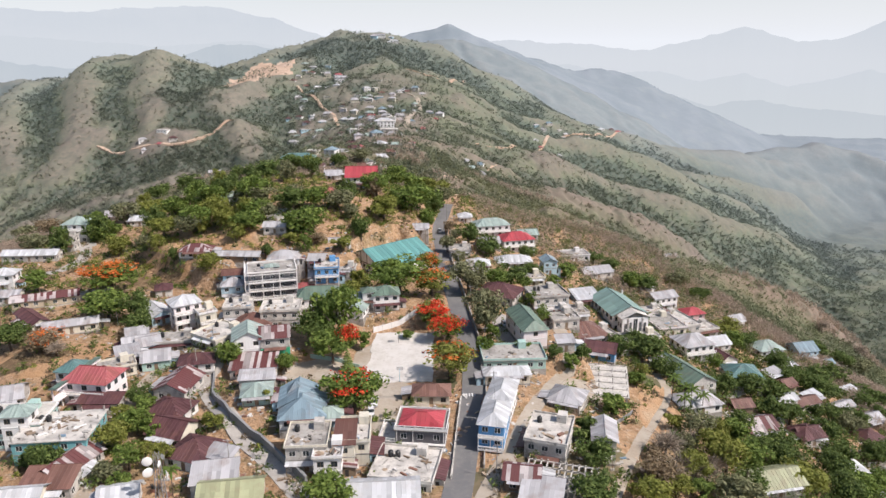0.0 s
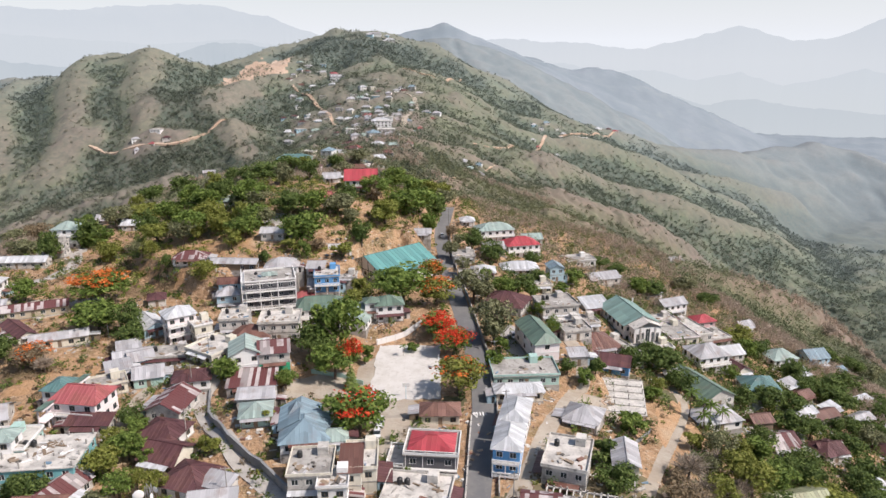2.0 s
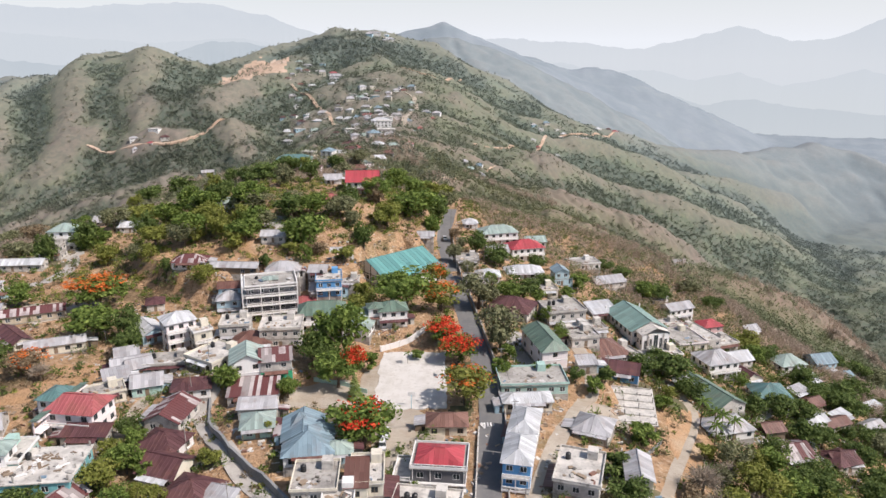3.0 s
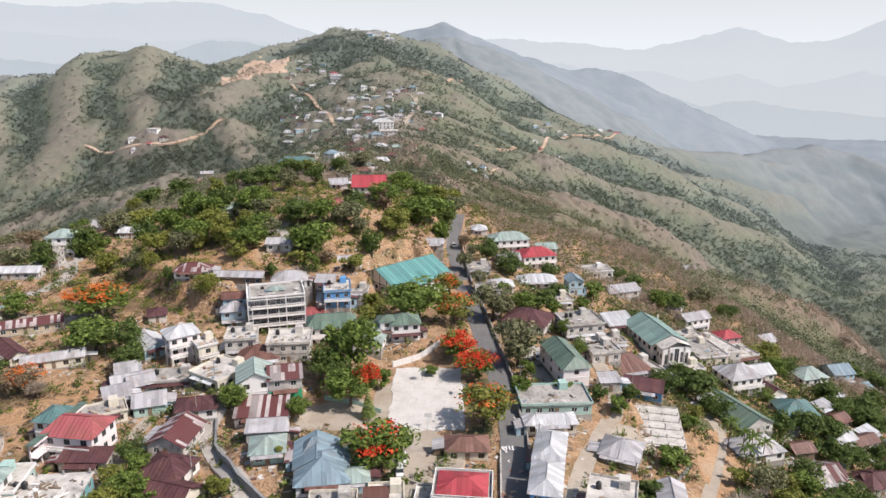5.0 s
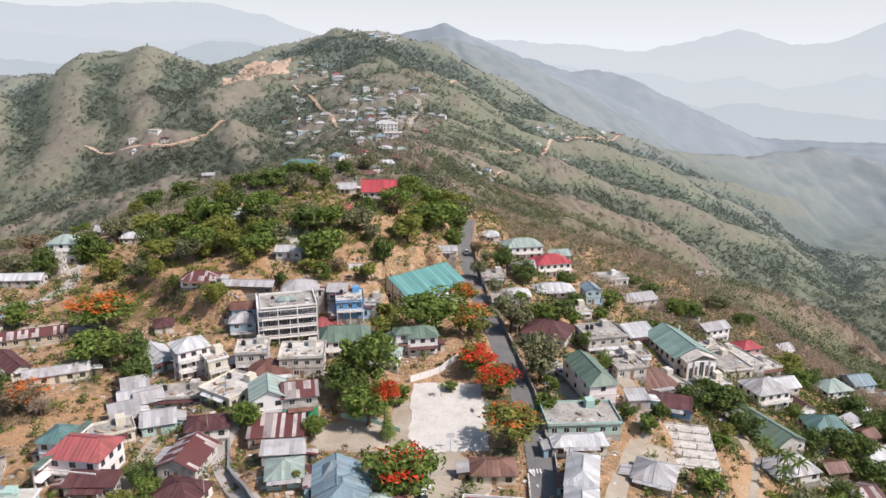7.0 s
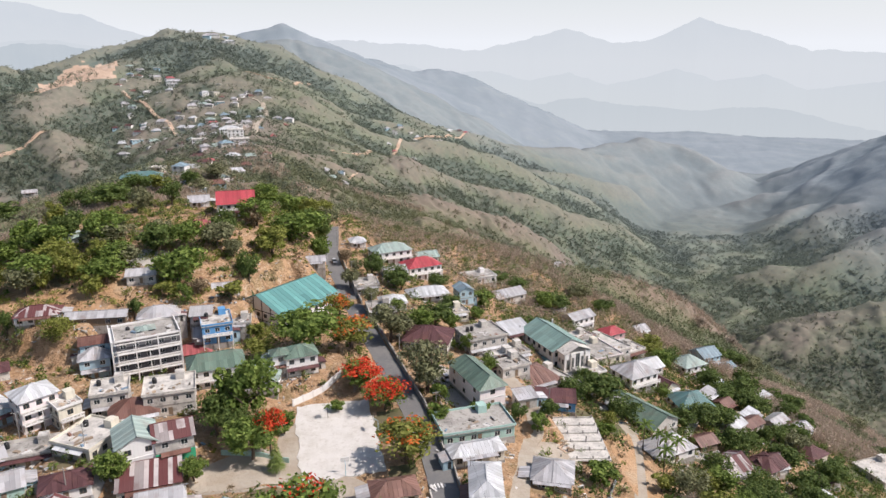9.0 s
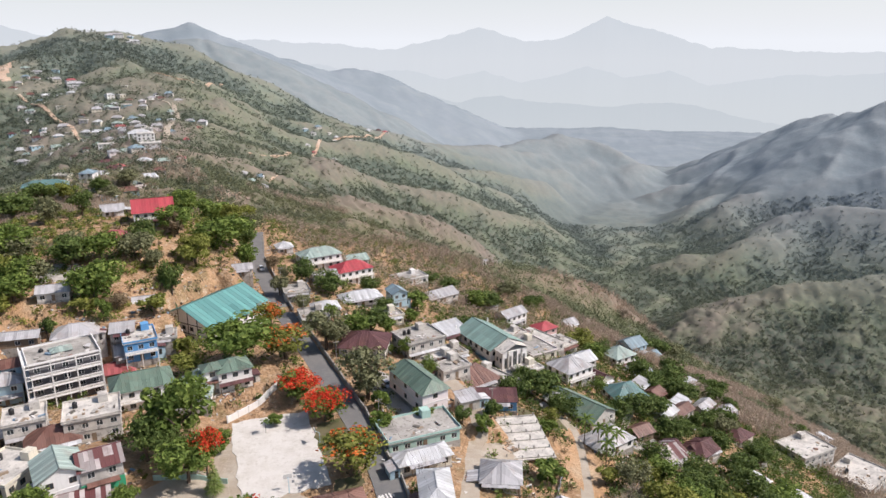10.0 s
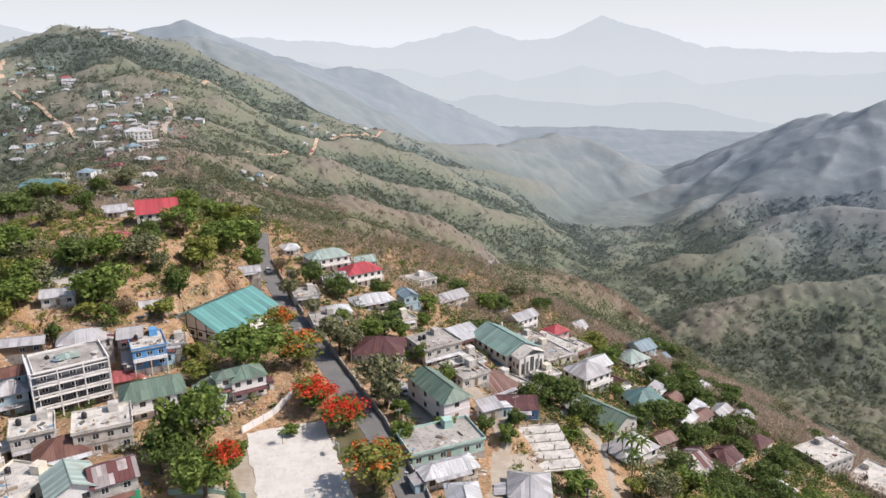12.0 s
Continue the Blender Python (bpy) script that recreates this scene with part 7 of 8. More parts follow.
def ball_court(x, y, w, d, z, turn):
    bm = bmesh.new()
    n, m = 12, 20
    r = random.Random(3)
    top = [[bm.verts.new((-w / 2 + w * i / n + (r.uniform(-0.5, 0.5) if i in (0, n) else 0), -d / 2 + d * j / m + (r.uniform(-0.5, 0.5) if j in (0, m) else 0), 0.16)) for i in range(n + 1)] for j in range(m + 1)]
    for j in range(m):
        for i in range(n):
            bm.faces.new((top[j][i], top[j][i + 1], top[j + 1][i + 1], top[j + 1][i]))
    low = bmesh.ops.extrude_face_region(bm, geom=bm.faces[:])
    bmesh.ops.translate(bm, verts=[v for v in low["geom"] if isinstance(v, bmesh.types.BMVert)], vec=(0, 0, -0.4))
    me = bpy.data.meshes.new("court")
    bm.to_mesh(me), bm.free()
    me.materials.append(COURT)
    ob = new("court_floor", me)
    ob.matrix_world = pose(x, y, z, 0, 0, turn)
    return tagged(ob, "pale worn concrete ball court with dusty edges", "ball court", kind="structure")


ball_court(-12.8, 194.5, 19, 34, -6.38, 0)
yard("yard_dust", PALE_DUST, -13.1, 162.5, 9.1, 16.3, 0, "pale dusty ground before the court", seed=2)
yard("yard_court", PALE_DUST, -17.4, 188.1, 10.8, 19.5, 0, "trodden dusty ground round the court", lift=0.06, seed=3)
yard("yard_terrace", PALE_DUST, -34.2, 182.3, 12.5, 9.4, 20, "dusty yard among the houses", seed=4)
yard("yard_school", PALE_DUST, -139.4, 243.4, 16.7, 9.4, 25, "dusty school yard", seed=5)
yard("yard_pink", ROAD_GREY, 21.8, 212.0, 6.2, 14.6, 8, "grey paved yard beside the pink school", seed=6)
yard("yard_bank", BANK_SOIL, 72.5, 187.4, 7.7, 17.6, -10, "bare orange earth of a cut bank", seed=7)
yard("yard_knoll", BANK_SOIL, -103.4, 269.1, 32.8, 14.2, 8, "bare orange earth of the dry slope", seed=8)
yard("yard_left", BANK_SOIL, -112.7, 192.1, 20.2, 12.1, 10, "bare orange earth below the school", seed=9)
yard("yard_cut", BANK_SOIL, 61.3, 179.3, 6.5, 21.6, -18, "orange earth of the bank over the path", seed=14)
yard("yard_edge", BANK_SOIL, 49.2, 212.9, 10.1, 6.7, 10, "orange earth beside the lane", seed=15)
yard("yard_scarp", BROWN_GRASS, -120.9, 261.9, 26.7, 10.0, 6, "brown eroded scarp with dry grass", lift=0.12, seed=16)
yard("yard_slope", BROWN_GRASS, -123.7, 190.3, 11.6, 7.8, 30, "dry brown grass on the outer slope", lift=0.12, seed=17)
yard("yard_lane", PALE_DUST, 38.1, 178.6, 7.4, 8.5, 0, "bare trodden earth by the lane", seed=11)
yard("yard_hall", ROAD_GREY, -68.7, 295.7, 8.9, 6.9, 0, "grey paved square on the knoll", seed=12)
yard("yard_left_square", ROAD_GREY, -171.2, 307.4, 14.0, 7.5, 20, "grey paved square by the sheds", seed=13)


def backboard(x, y, turn):
    z = -6.24
    t = thing("basketball_stand", pose(x, y, z, 0, 0, turn), "white basketball backboard on a leaning steel stand", "basketball stand", "basketball stands")
    bm = bmesh.new()
    tube(bm, (0, 0, 0), (0, 0.0, 2.6), 0.09, 0.08)
    tube(bm, (0, 0, 2.6), (0, -1.1, 3.3), 0.08, 0.07)
    part("post", bm, WALLS["sky"], t)
    part("board", slabs((-0.95, 0.95, -1.16, -1.1, 2.8, 3.95)), WHITE, t, "white painted board")
    bm = bmesh.new()
    for i in range(12):
        a, b = i * 0.5236, (i + 1) * 0.5236
        tube(bm, (0.23 * math.cos(a), -1.42 + 0.23 * math.sin(a), 3.05), (0.23 * math.cos(b), -1.42 + 0.23 * math.sin(b), 3.05), 0.015, 0.015, 5)
    part("hoop", bm, ROOFS["brightred"], t)


backboard(-2.6, 195.3, -90)
backboard(-12.4, 177.8, 180)


def wall_run(name, a, b, height, thick, mat, label, category="wall", piers=0, sink=1.5, cap=True):
    """A free-standing or retaining wall that follows the ground between two places."""
    a, b = Vector((*a, 0)), Vector((*b, 0))
    n = max(1, int((b - a).length / 3.0))
    d = (b - a).normalized()
    s = Vector((-d.y, d.x, 0))
    t = thing(name, pose(a.x, a.y, ground_z(a.x, a.y)), label, category)
    z0 = ground_z(a.x, a.y)
    for i in range(n):
        p, q = a + (b - a) * (i / n), a + (b - a) * ((i + 1) / n)
        zp, zq = ground_z(p.x, p.y) - z0, ground_z(q.x, q.y) - z0
        bm = bmesh.new()
        vs = []
        for w, zz in ((p, zp), (q, zq)):
            for e in (-1, 1):
                c = w - a + s * (e * thick / 2)
                vs.append((bm.verts.new((c.x, c.y, zz - sink)), bm.verts.new((c.x, c.y, zz + height))))
        (p0l, p0h), (p1l, p1h), (q0l, q0h), (q1l, q1h) = vs
        for f in ((p0l, q0l, q0h, p0h), (q1l, p1l, p1h, q1h), (p0h, q0h, q1h, p1h), (p1l, p0l, p0h, p1h), (q0l, q1l, q1h, q0h), (p0l, p1l, q1l, q0l)):
            bm.faces.new(f)
        bmesh.ops.recalc_face_normals(bm, faces=bm.faces)
        part("wall_panel", bm, mat, t)
        if piers:
            c = p - a
            part("pier", slabs((c.x - 0.16, c.x + 0.16, c.y - 0.16, c.y + 0.16, zp - sink, zp + height + 0.2)), mat, t)
    return t


wall_run("garden_wall", (-22.8, 212.3), (-9.2, 221.4), 1.9, 0.22, WHITE, "white panelled wall above the court", piers=1)
wall_run("roadside_wall", (10.6, 179.5), (11.1, 205.3), 1.5, 0.35, CONCRETE, "weathered concrete wall along the road", piers=1)
wall_run("roadside_wall", (10.9, 205.2), (5.1, 276.1), 1.5, 0.35, CONCRETE, "weathered concrete wall along the road", piers=1)
wall_run("roadside_wall", (4.0, 280.0), (1.4, 342.9), 1.3, 0.35, CONCRETE, "weathered concrete wall along the road", piers=1)
wall_run("retaining_wall", (-60.8, 166.9), (-51.2, 151.6), 2.0, 0.6, STONE, "grey stone retaining wall beside the curving road", sink=2.5)
wall_run("retaining_wall", (-51.2, 151.6), (-42.4, 144.3), 2.4, 0.6, STONE, "grey stone retaining wall beside the curving road", sink=2.5)
wall_run("retaining_wall", (-42.4, 144.3), (-29.3, 128.9), 2.2, 0.6, STONE, "grey stone retaining wall beside the curving road", sink=2.5)
wall_run("retaining_wall", (-61.0, 166.9), (-64.5, 179.8), 1.2, 0.5, STONE, "low stone wall at the bend", sink=2.5)
wall_run("roadside_wall", (8.6, 134.9), (11.7, 177.5), 1.0, 0.3, CONCRETE, "low parapet wall along the asphalt road")
wall_run("roadside_wall", (1.3, 131.4), (4.4, 167.2), 0.9, 0.3, PALE_CONCRETE, "pale parapet with square piers by the road", piers=1)
wall_run("garden_wall", (-39.7, 191.4), (-24.5, 186.0), 1.3, 0.2, WALLS["mint"], "faded mint garden wall under the trees")
wall_run("garden_wall", (14.6, 183.7), (15.1, 203.0), 1.6, 0.25, PALE_CONCRETE, "concrete yard wall of the school", piers=1)
wall_run("garden_wall", (39.3, 155.8), (52.0, 173.8), 1.0, 0.3, STONE, "low stone kerb along the bank path")


# crossing stripes on the asphalt
def crossing(x, y, turn):
    z = ground_z(x, y) + 0.2
    t = thing("road_marking", pose(x, y, z, 0, 0, turn), "worn white crossing stripes on the asphalt", "road marking")
    for i in range(7):
        part("stripe", slabs((-2.4 + 0.75 * i, -2.05 + 0.75 * i, -0.9, 0.9, -0.02, 0.02)), WHITE, t)


crossing(7.4, 168.8, 2)

# ---- vehicles ----
CAR = {}


def car(x, y, turn, paint, label, long=4.3, dz=0.0):
    """A small car: pressed body, glasshouse, four wheels, lamps."""
    t = thing("car", pose(x, y, ground_z(x, y) + 0.12 + dz, 0, 0, turn), label, "car", "parked cars")
    L, W = long, 1.72
    prof = [(-L / 2, 0.35), (-L / 2, 0.85), (-L / 2 + 0.9, 1.0), (L / 2 - 0.25, 1.0), (L / 2, 0.8), (L / 2, 0.35)]
    bm = bmesh.new()
    ring = [[bm.verts.new((sx * W / 2 * (1 if z < 0.95 else 0.94), yy, z)) for yy, z in prof] for sx in (-1, 1)]
    bm.faces.new(ring[0][::-1]), bm.faces.new(ring[1])
    for i in range(len(prof)):
        j = (i + 1) % len(prof)
        bm.faces.new((ring[0][i], ring[0][j], ring[1][j], ring[1][i]))
    bmesh.ops.recalc_face_normals(bm, faces=bm.faces)
    bmesh.ops.bevel(bm, geom=bm.edges[:], offset=0.06, segments=2, affect="EDGES")
    body = part("body", bm, paint, t)
    bm = bmesh.new()
    lo, hi = [(-L / 2 + 0.95, 1.0), (L / 2 - 0.35, 1.0)], [(-L / 2 + 1.6, 1.5), (L / 2 - 0.75, 1.5)]
    v = [bm.verts.new((sx * w / 2, yy, z)) for (yy, z), w in ((lo[0], W * 0.93), (lo[1], W * 0.93), (hi[0], W * 0.78), (hi[1], W * 0.78)) for sx in (-1, 1)]
    for f in ((0, 1, 3, 2), (4, 5, 7, 6), (0, 1, 5, 4), (2, 3, 7, 6), (0, 2, 6, 4), (1, 3, 7, 5)):
        bm.faces.new([v[i] for i in f])
    bmesh.ops.recalc_face_normals(bm, faces=bm.faces)
    part("glasshouse", bm, GLASS, body, "dark car glass")
    part("roof", slabs((-W * 0.38, W * 0.38, -L / 2 + 1.62, L / 2 - 0.78, 1.5, 1.56)), paint, body)
    for sx in (-1, 1):
        for yy in (-L * 0.31, L * 0.31):
            bm = bmesh.new()
            tube(bm, (sx * (W / 2 - 0.2), yy, 0.33), (sx * (W / 2 + 0.02), yy, 0.33), 0.33, 0.33, 14)
            wheel = part("wheel", bm, BLACK_PLASTIC, t)
            bm = bmesh.new()
            tube(bm, (sx * (W / 2 + 0.02), yy, 0.33), (sx * (W / 2 + 0.035), yy, 0.33), 0.19, 0.17, 10)
            part("rim", bm, ROOFS["zinc"], wheel)
        part("headlight", slabs((sx * 0.6 - 0.16, sx * 0.6 + 0.16, -L / 2 - 0.02, -L / 2 + 0.05, 0.66, 0.8)), WHITE, t)
    return t


CAR_WHITE, CAR_SILVER = plain("white_car_paint", (0.75, 0.75, 0.77), 0.25), plain("silver_car_paint", (0.45, 0.45, 0.47), 0.25)
car(-18.4, 157.7, 4, CAR_WHITE, "white parked car on the dusty lane", dz=0.3)
car(-17.9, 162.2, 2, CAR_WHITE, "white parked hatchback with dark rear window", dz=0.3)
car(20.2, 217.1, 8, CAR_SILVER, "silver car parked in the school yard")
car(-1.6, 329.0, 5, CAR_WHITE, "white car standing at the roadside")
car(-77.8, 130.8, 20, CAR_WHITE, "white car parked on the lane")


# ---- mast with dishes ----
def mast(x, y, h):
    t = thing("radio_mast", pose(x, y, ground_z(x, y)), "lattice radio mast with white dish antennas", "radio mast")
    for i in range(4):
        a = i * math.pi / 2 + 0.78
        bm = bmesh.new()
        tube(bm, (1.3 * math.cos(a), 1.3 * math.sin(a), 0), (0.55 * math.cos(a), 0.55 * math.sin(a), h), 0.09, 0.07, 6)
        part("leg", bm, ROOFS["zinc"], t)
    for k in range(7):
        z0, z1 = h * k / 7, h * (k + 1) / 7
        r0, r1 = 1.3 - 0.75 * k / 7, 1.3 - 0.75 * (k + 1) / 7
        for i in range(4):
            a, b = i * math.pi / 2 + 0.78, (i + 1) * math.pi / 2 + 0.78
            bm = bmesh.new()
            tube(bm, (r0 * math.cos(a), r0 * math.sin(a), z0), (r1 * math.cos(b), r1 * math.sin(b), z1), 0.035, 0.035, 5)
            part("brace", bm, ROOFS["zinc"], t)
    for dx, dz, r, ang in ((-1.6, h - 1.5, 1.0, 200), (-1.8, h - 4.0, 1.05, 215), (1.5, h - 5.0, 1.1, 300), (1.2, h - 0.8, 0.6, 330), (0.3, h - 2.2, 0.7, 270)):
        bm = lathe([(r, 0.32), (r * 0.99, 0.36), (r * 0.7, 0.5), (0.1, 0.55)], 18)
        dish = part("dish", bm, WHITE, t, "white round dish antenna")
        dish.matrix_local = pose(dx, -0.6, dz, 90, 0, ang - 180)
    return t


mast(-56.4, 120.6, 14)


# ---- unfinished frame of concrete beams ----
def open_frame(x, y, turn, w, d, nx, ny, h):
    t = thing("building_frame", pose(x, y, ground_z(x, y), 0, 0, turn), "unfinished roofless frame of grey concrete beams and posts", "building frame")
    for i in range(nx + 1):
        for j in range(ny + 1):
            px, py = -w / 2 + w * i / nx, -d / 2 + d * j / ny
            part("post", slabs((px - 0.15, px + 0.15, py - 0.15, py + 0.15, -2.5, h + random.uniform(0, 0.6))), CONCRETE, t)
    for i in range(nx + 1):
        px = -w / 2 + w * i / nx
        part("beam", slabs((px - 0.13, px + 0.13, -d / 2, d / 2, h - 0.3, h - 0.002)), PALE_CONCRETE, t)
    for j in range(ny + 1):
        py = -d / 2 + d * j / ny
        part("beam", slabs((-w / 2, w / 2, py - 0.13, py + 0.13, h - 0.302, h - 0.004)), PALE_CONCRETE, t)
    part("floor_slab", slabs((-w / 2 - 0.2, w / 2 + 0.2, -d / 2 - 0.2, d / 2 + 0.2, -2.6, 0.35)), CONCRETE, t)
    return t


open_frame(24.5, 129.4, -16, 15, 9.5, 11, 4, 3.2)


# ---- open upper floor of bare concrete ----
def concrete_floor(x, y, turn, w, d, z):
    t = thing("building_frame", pose(x, y, z, 0, 0, turn), "unfinished open concrete floor on columns with raised beams", "building frame")
    part("floor_slab", slabs((-w / 2 - 0.4, w / 2 + 0.4, -d / 2 - 0.4, d / 2 + 0.4, 2.75, 3.0)), PALE_CONCRETE, t, "pale stained concrete floor slab")
    for i in range(4):
        px = -w / 2 + 0.2 + (w - 0.4) * i / 3
        for j in range(6):
            py = -d / 2 + 0.2 + (d - 0.4) * j / 5
            part("column", slabs((px - 0.15, px + 0.15, py - 0.15, py + 0.15, -5, 2.748)), CONCRETE, t)
            part("column_stub", slabs((px - 0.13, px + 0.13, py - 0.13, py + 0.13, 3.002, 3.9 + 0.7 * ((i * 5 + j * 3) % 4 == 0))), CONCRETE, t)
    for j in range(6):
        py = -d / 2 + 0.2 + (d - 0.4) * j / 5
        part("beam", slabs((-w / 2 + 0.4, w / 2 - 0.4, py - 0.12, py + 0.12, 3.002, 3.35)), PALE_CONCRETE, t)
    part("back_wall", slabs((-w / 2, w / 2, d / 2 - 0.9, d / 2 - 0.7, -5, 2.746)), CONCRETE, t)
    return t


concrete_floor(47.5, 188.0, -12, 12.2, 19.9, ground_z(47.5, 188.0) - 1.0)


# ---- power poles and wires ----
def power_pole(x, y, turn, h=8.5):
    t = thing("power_pole", pose(x, y, ground_z(x, y), 0, 0, turn), "grey steel power pole with a crossarm", "power pole", "power poles")
    bm = bmesh.new()
    tube(bm, (0, 0, -0.5), (0, 0, h), 0.12, 0.08, 8)
    part("pole", bm, CONCRETE, t)
    part("crossarm", slabs((-0.9, 0.9, -0.06, 0.06, h - 0.5, h - 0.38)), CONCRETE, t)
    for i in (-0.8, 0, 0.8):
        bm = bmesh.new()
        tube(bm, (i, 0, h - 0.38), (i, 0, h - 0.2), 0.05, 0.04, 6)
        part("insulator", bm, WHITE, t)
    return t


def wire_run(pts, h=8.2):
    for (a, b) in zip(pts[:-1], pts[1:]):
        za, zb = ground_z(*a) + h, ground_z(*b) + h
        bm = bmesh.new()
        prev = None
        for k in range(9):
            f = k / 8
            p = Vector((a[0] + (b[0] - a[0]) * f, a[1] + (b[1] - a[1]) * f, za + (zb - za) * f - 1.1 * 4 * f * (1 - f) * 0.5))
            if prev:
                tube(bm, prev, p, 0.02, 0.02, 4)
            prev = p
        me = bpy.data.meshes.new("wire")
        bm.to_mesh(me), bm.free()
        me.materials.append(BLACK_PLASTIC)
        tagged(new("wire", me), "thin dark power line strung between poles", "wire", "power lines")


LINES = [[(11.0, 130.9), (12.7, 165.1), (12.2, 195.4), (9.4, 232.5), (6.0, 268.3), (3.2, 305.7), (1.9, 354.5)], [(-69.1, 179.8), (-63.0, 157.0), (-46.7, 133.5)], [(42.0, 194.0), (46.2, 227.4), (43.5, 253.0)], [(-107.5, 216.1), (-86.5, 207.8), (-68.1, 192.2)]]
for line in LINES:
    for p in line:
        power_pole(*p, 5)
    wire_run(line)


# ---- church front: porch block with tall windows, side aisle roof, stairs ----
def tall_window(parent, x, y, z, w, h, turn=0):
    fm, pm = window_meshes(w, h, PALE_CONCRETE, GLASS)
    o = part("window", fm, None, parent)
    o.matrix_local = pose(x, y, z, 0, 0, turn)
    part("pane", pm, None, o)


church.scale = (1.1,) * 3
front = part("porch", slabs((-4.6, 4.6, -13.2, -9.5, -4, 6.2)), WHITE, church, "white church front with tall windows")
roof = part("porch_roof", slabs((-0.1, 0.1, -13.6, -9.3, 8.15, 8.3)), PALE_CONCRETE, church)
roof_slope((-5.0, -9.3, 6.2), (-5.0, -13.6, 6.2), (0, -13.6, 8.2), (0, -9.3, 8.2), 1.2, roof, PALE_CONCRETE)
roof_slope((5.0, -13.6, 6.2), (5.0, -9.3, 6.2), (0, -9.3, 8.2), (0, -13.6, 8.2), 1.2, roof, PALE_CONCRETE)
for x, w, h in ((-3.4, 1.0, 3.4), (-1.7, 0.9, 3.8), (0, 1.5, 5.0), (1.7, 0.9, 3.8), (3.4, 1.0, 3.4)):
    tall_window(church, x, -13.24, 1.0, w, h)
for y in (-12.3, -10.6):
    tall_window(church, -4.64, y, 2.8, 0.9, 1.5, 270)
for sx in (-1, 1):
    part("pilaster", slabs((sx * 2.55 - 0.2, sx * 2.55 + 0.2, -13.45, -13.2, -4, 6.4)), PALE_CONCRETE, church)
    bm = lathe([(0.28, 0), (0.3, 0.5), (0.18, 0.8), (0.3, 1.1), (0.05, 1.5)], 10)
    fin = part("finial", bm, WHITE, church)
    fin.matrix_local = pose(sx * 6.2, 9.6, 6.1)
aisle = part("aisle_wall", slabs((-9.2, -6.5, -9.0, 9.0, -5, 1.4)), PALE_CONCRETE, church)
roof_slope((-9.7, 9.3, 1.45), (-9.7, -9.3, 1.45), (-6.45, -9.3, 2.6), (-6.45, 9.3, 2.6), 1.2, aisle, ROOFS["teal"])
for k in range(8):
    part("step", slabs((-3, 3, -14.2 - 0.6 * k, -13.6 - 0.6 * k, -6, 0.1 - 0.4 * k)), PALE_CONCRETE, church)

# dark timber framing of the hall's gable wall
hall.scale = (1.1,) * 3
for k in range(6):
    y = -9.4 + 3.75 * k
    part("frame_post", slabs((-12.62, -12.5, y - 0.12, y + 0.12, 0, 6 + 4.5 * (1 - abs(y) / 11.0))), DARK, hall)
part("frame_rail", slabs((-12.62, -12.5, -10.5, 10.5, 5.8, 6.02)), DARK, hall)
part("frame_rail", slabs((-12.62, -12.5, -10.5, 10.5, 2.9, 3.1)), DARK, hall)


# ---- rubble, planks and sheets lying about ----
def rubble(name, x, y, z, w, d, count, mats, label, seed):
    r = random.Random(seed)
    t = thing(name, pose(x, y, z, 0, 0, 6), label, "rubble")
    for k in range(count):
        a, b = r.uniform(-w / 2, w / 2), r.uniform(-d / 2, d / 2)
        l, s = r.uniform(0.8, 2.6), r.uniform(0.2, 0.7)
        o = part("plank", slabs((-l / 2, l / 2, -s / 2, s / 2, 0, r.uniform(0.06, 0.22))), r.choice(mats), t)
        o.matrix_local = pose(a, b, 0.02, r.uniform(-4, 4), r.uniform(-14, 14), r.uniform(0, 180))
    return t


def on_roof(x, y, storeys, dz=0.0):
    return ground_z(x, y) + 3 * storeys + dz + 0.26


rubble("rubble_pile", -88.1, 143.5, on_roof(-88.1, 143.5, 2), 12, 8, 46, [PALE_CONCRETE, WHITE, WOOD], "broken planks and plaster strewn on a roof terrace", 1)
rubble("rubble_pile", -8.4, 133.5, on_roof(-8.4, 133.5, 1, -1.0), 10, 8, 18, [CONCRETE, WOOD, PALE_CONCRETE], "loose building scraps on a concrete deck", 2)
rubble("scrap_heap", 41.0, 184.9, ground_z(41.0, 184.9), 6, 7, 34, [WOOD, RED_SOIL, WALLS["tan"]], "heap of timber poles and boards beside the lane", 3)
rubble("scrap_heap", -87.7, 196.2, ground_z(-87.7, 196.2) + 0.4, 9, 6, 34, [ROOFS["white"], ROOFS["zinc"], WOOD, WALLS["sky"]], "patched sheets and boards between workshops", 4)
rubble("scrap_heap", -77.5, 188.6, ground_z(-77.5, 188.6) + 0.3, 7, 6, 22, [ROOFS["white"], ROOFS["rust"], WOOD], "patched roofing scraps between workshops", 5)
rubble("scrap_heap", 120.5, 214.2, ground_z(120.5, 214.2) + 0.2, 12, 6, 26, [WOOD, ROOFS["white"], ROOFS["rust"]], "broken boards and sheets among the lower houses", 6)


# ---- open gallery along the school block ----
school = next(o for o in scene.objects if o.get("label", "").startswith("pale pink two-storey"))
school.scale = (1.04,) * 3
gallery = part("gallery", slabs((-5.6, -3.81, -8.9, 8.9, 2.9, 3.08), (-5.6, -3.81, -8.9, 8.9, 5.75, 5.95)), WALLS["pink"], school)
for k in range(7):
    y = -8.7 + 17.4 * k / 6
    part("column", slabs((-5.58, -5.28, y - 0.15, y + 0.15, -3, 5.748)), WALLS["pink"], school)
part("railing", slabs((-5.56, -5.44, -8.8, 8.8, 3.09, 3.9)), WALLS["pink"], school)
roof_slope((-6.0, 9.4, 5.97), (-6.0, -9.4, 5.97), (-3.9, -9.4, 6.3), (-3.9, 9.4, 6.3), 0.95, gallery, ROOFS["green"])

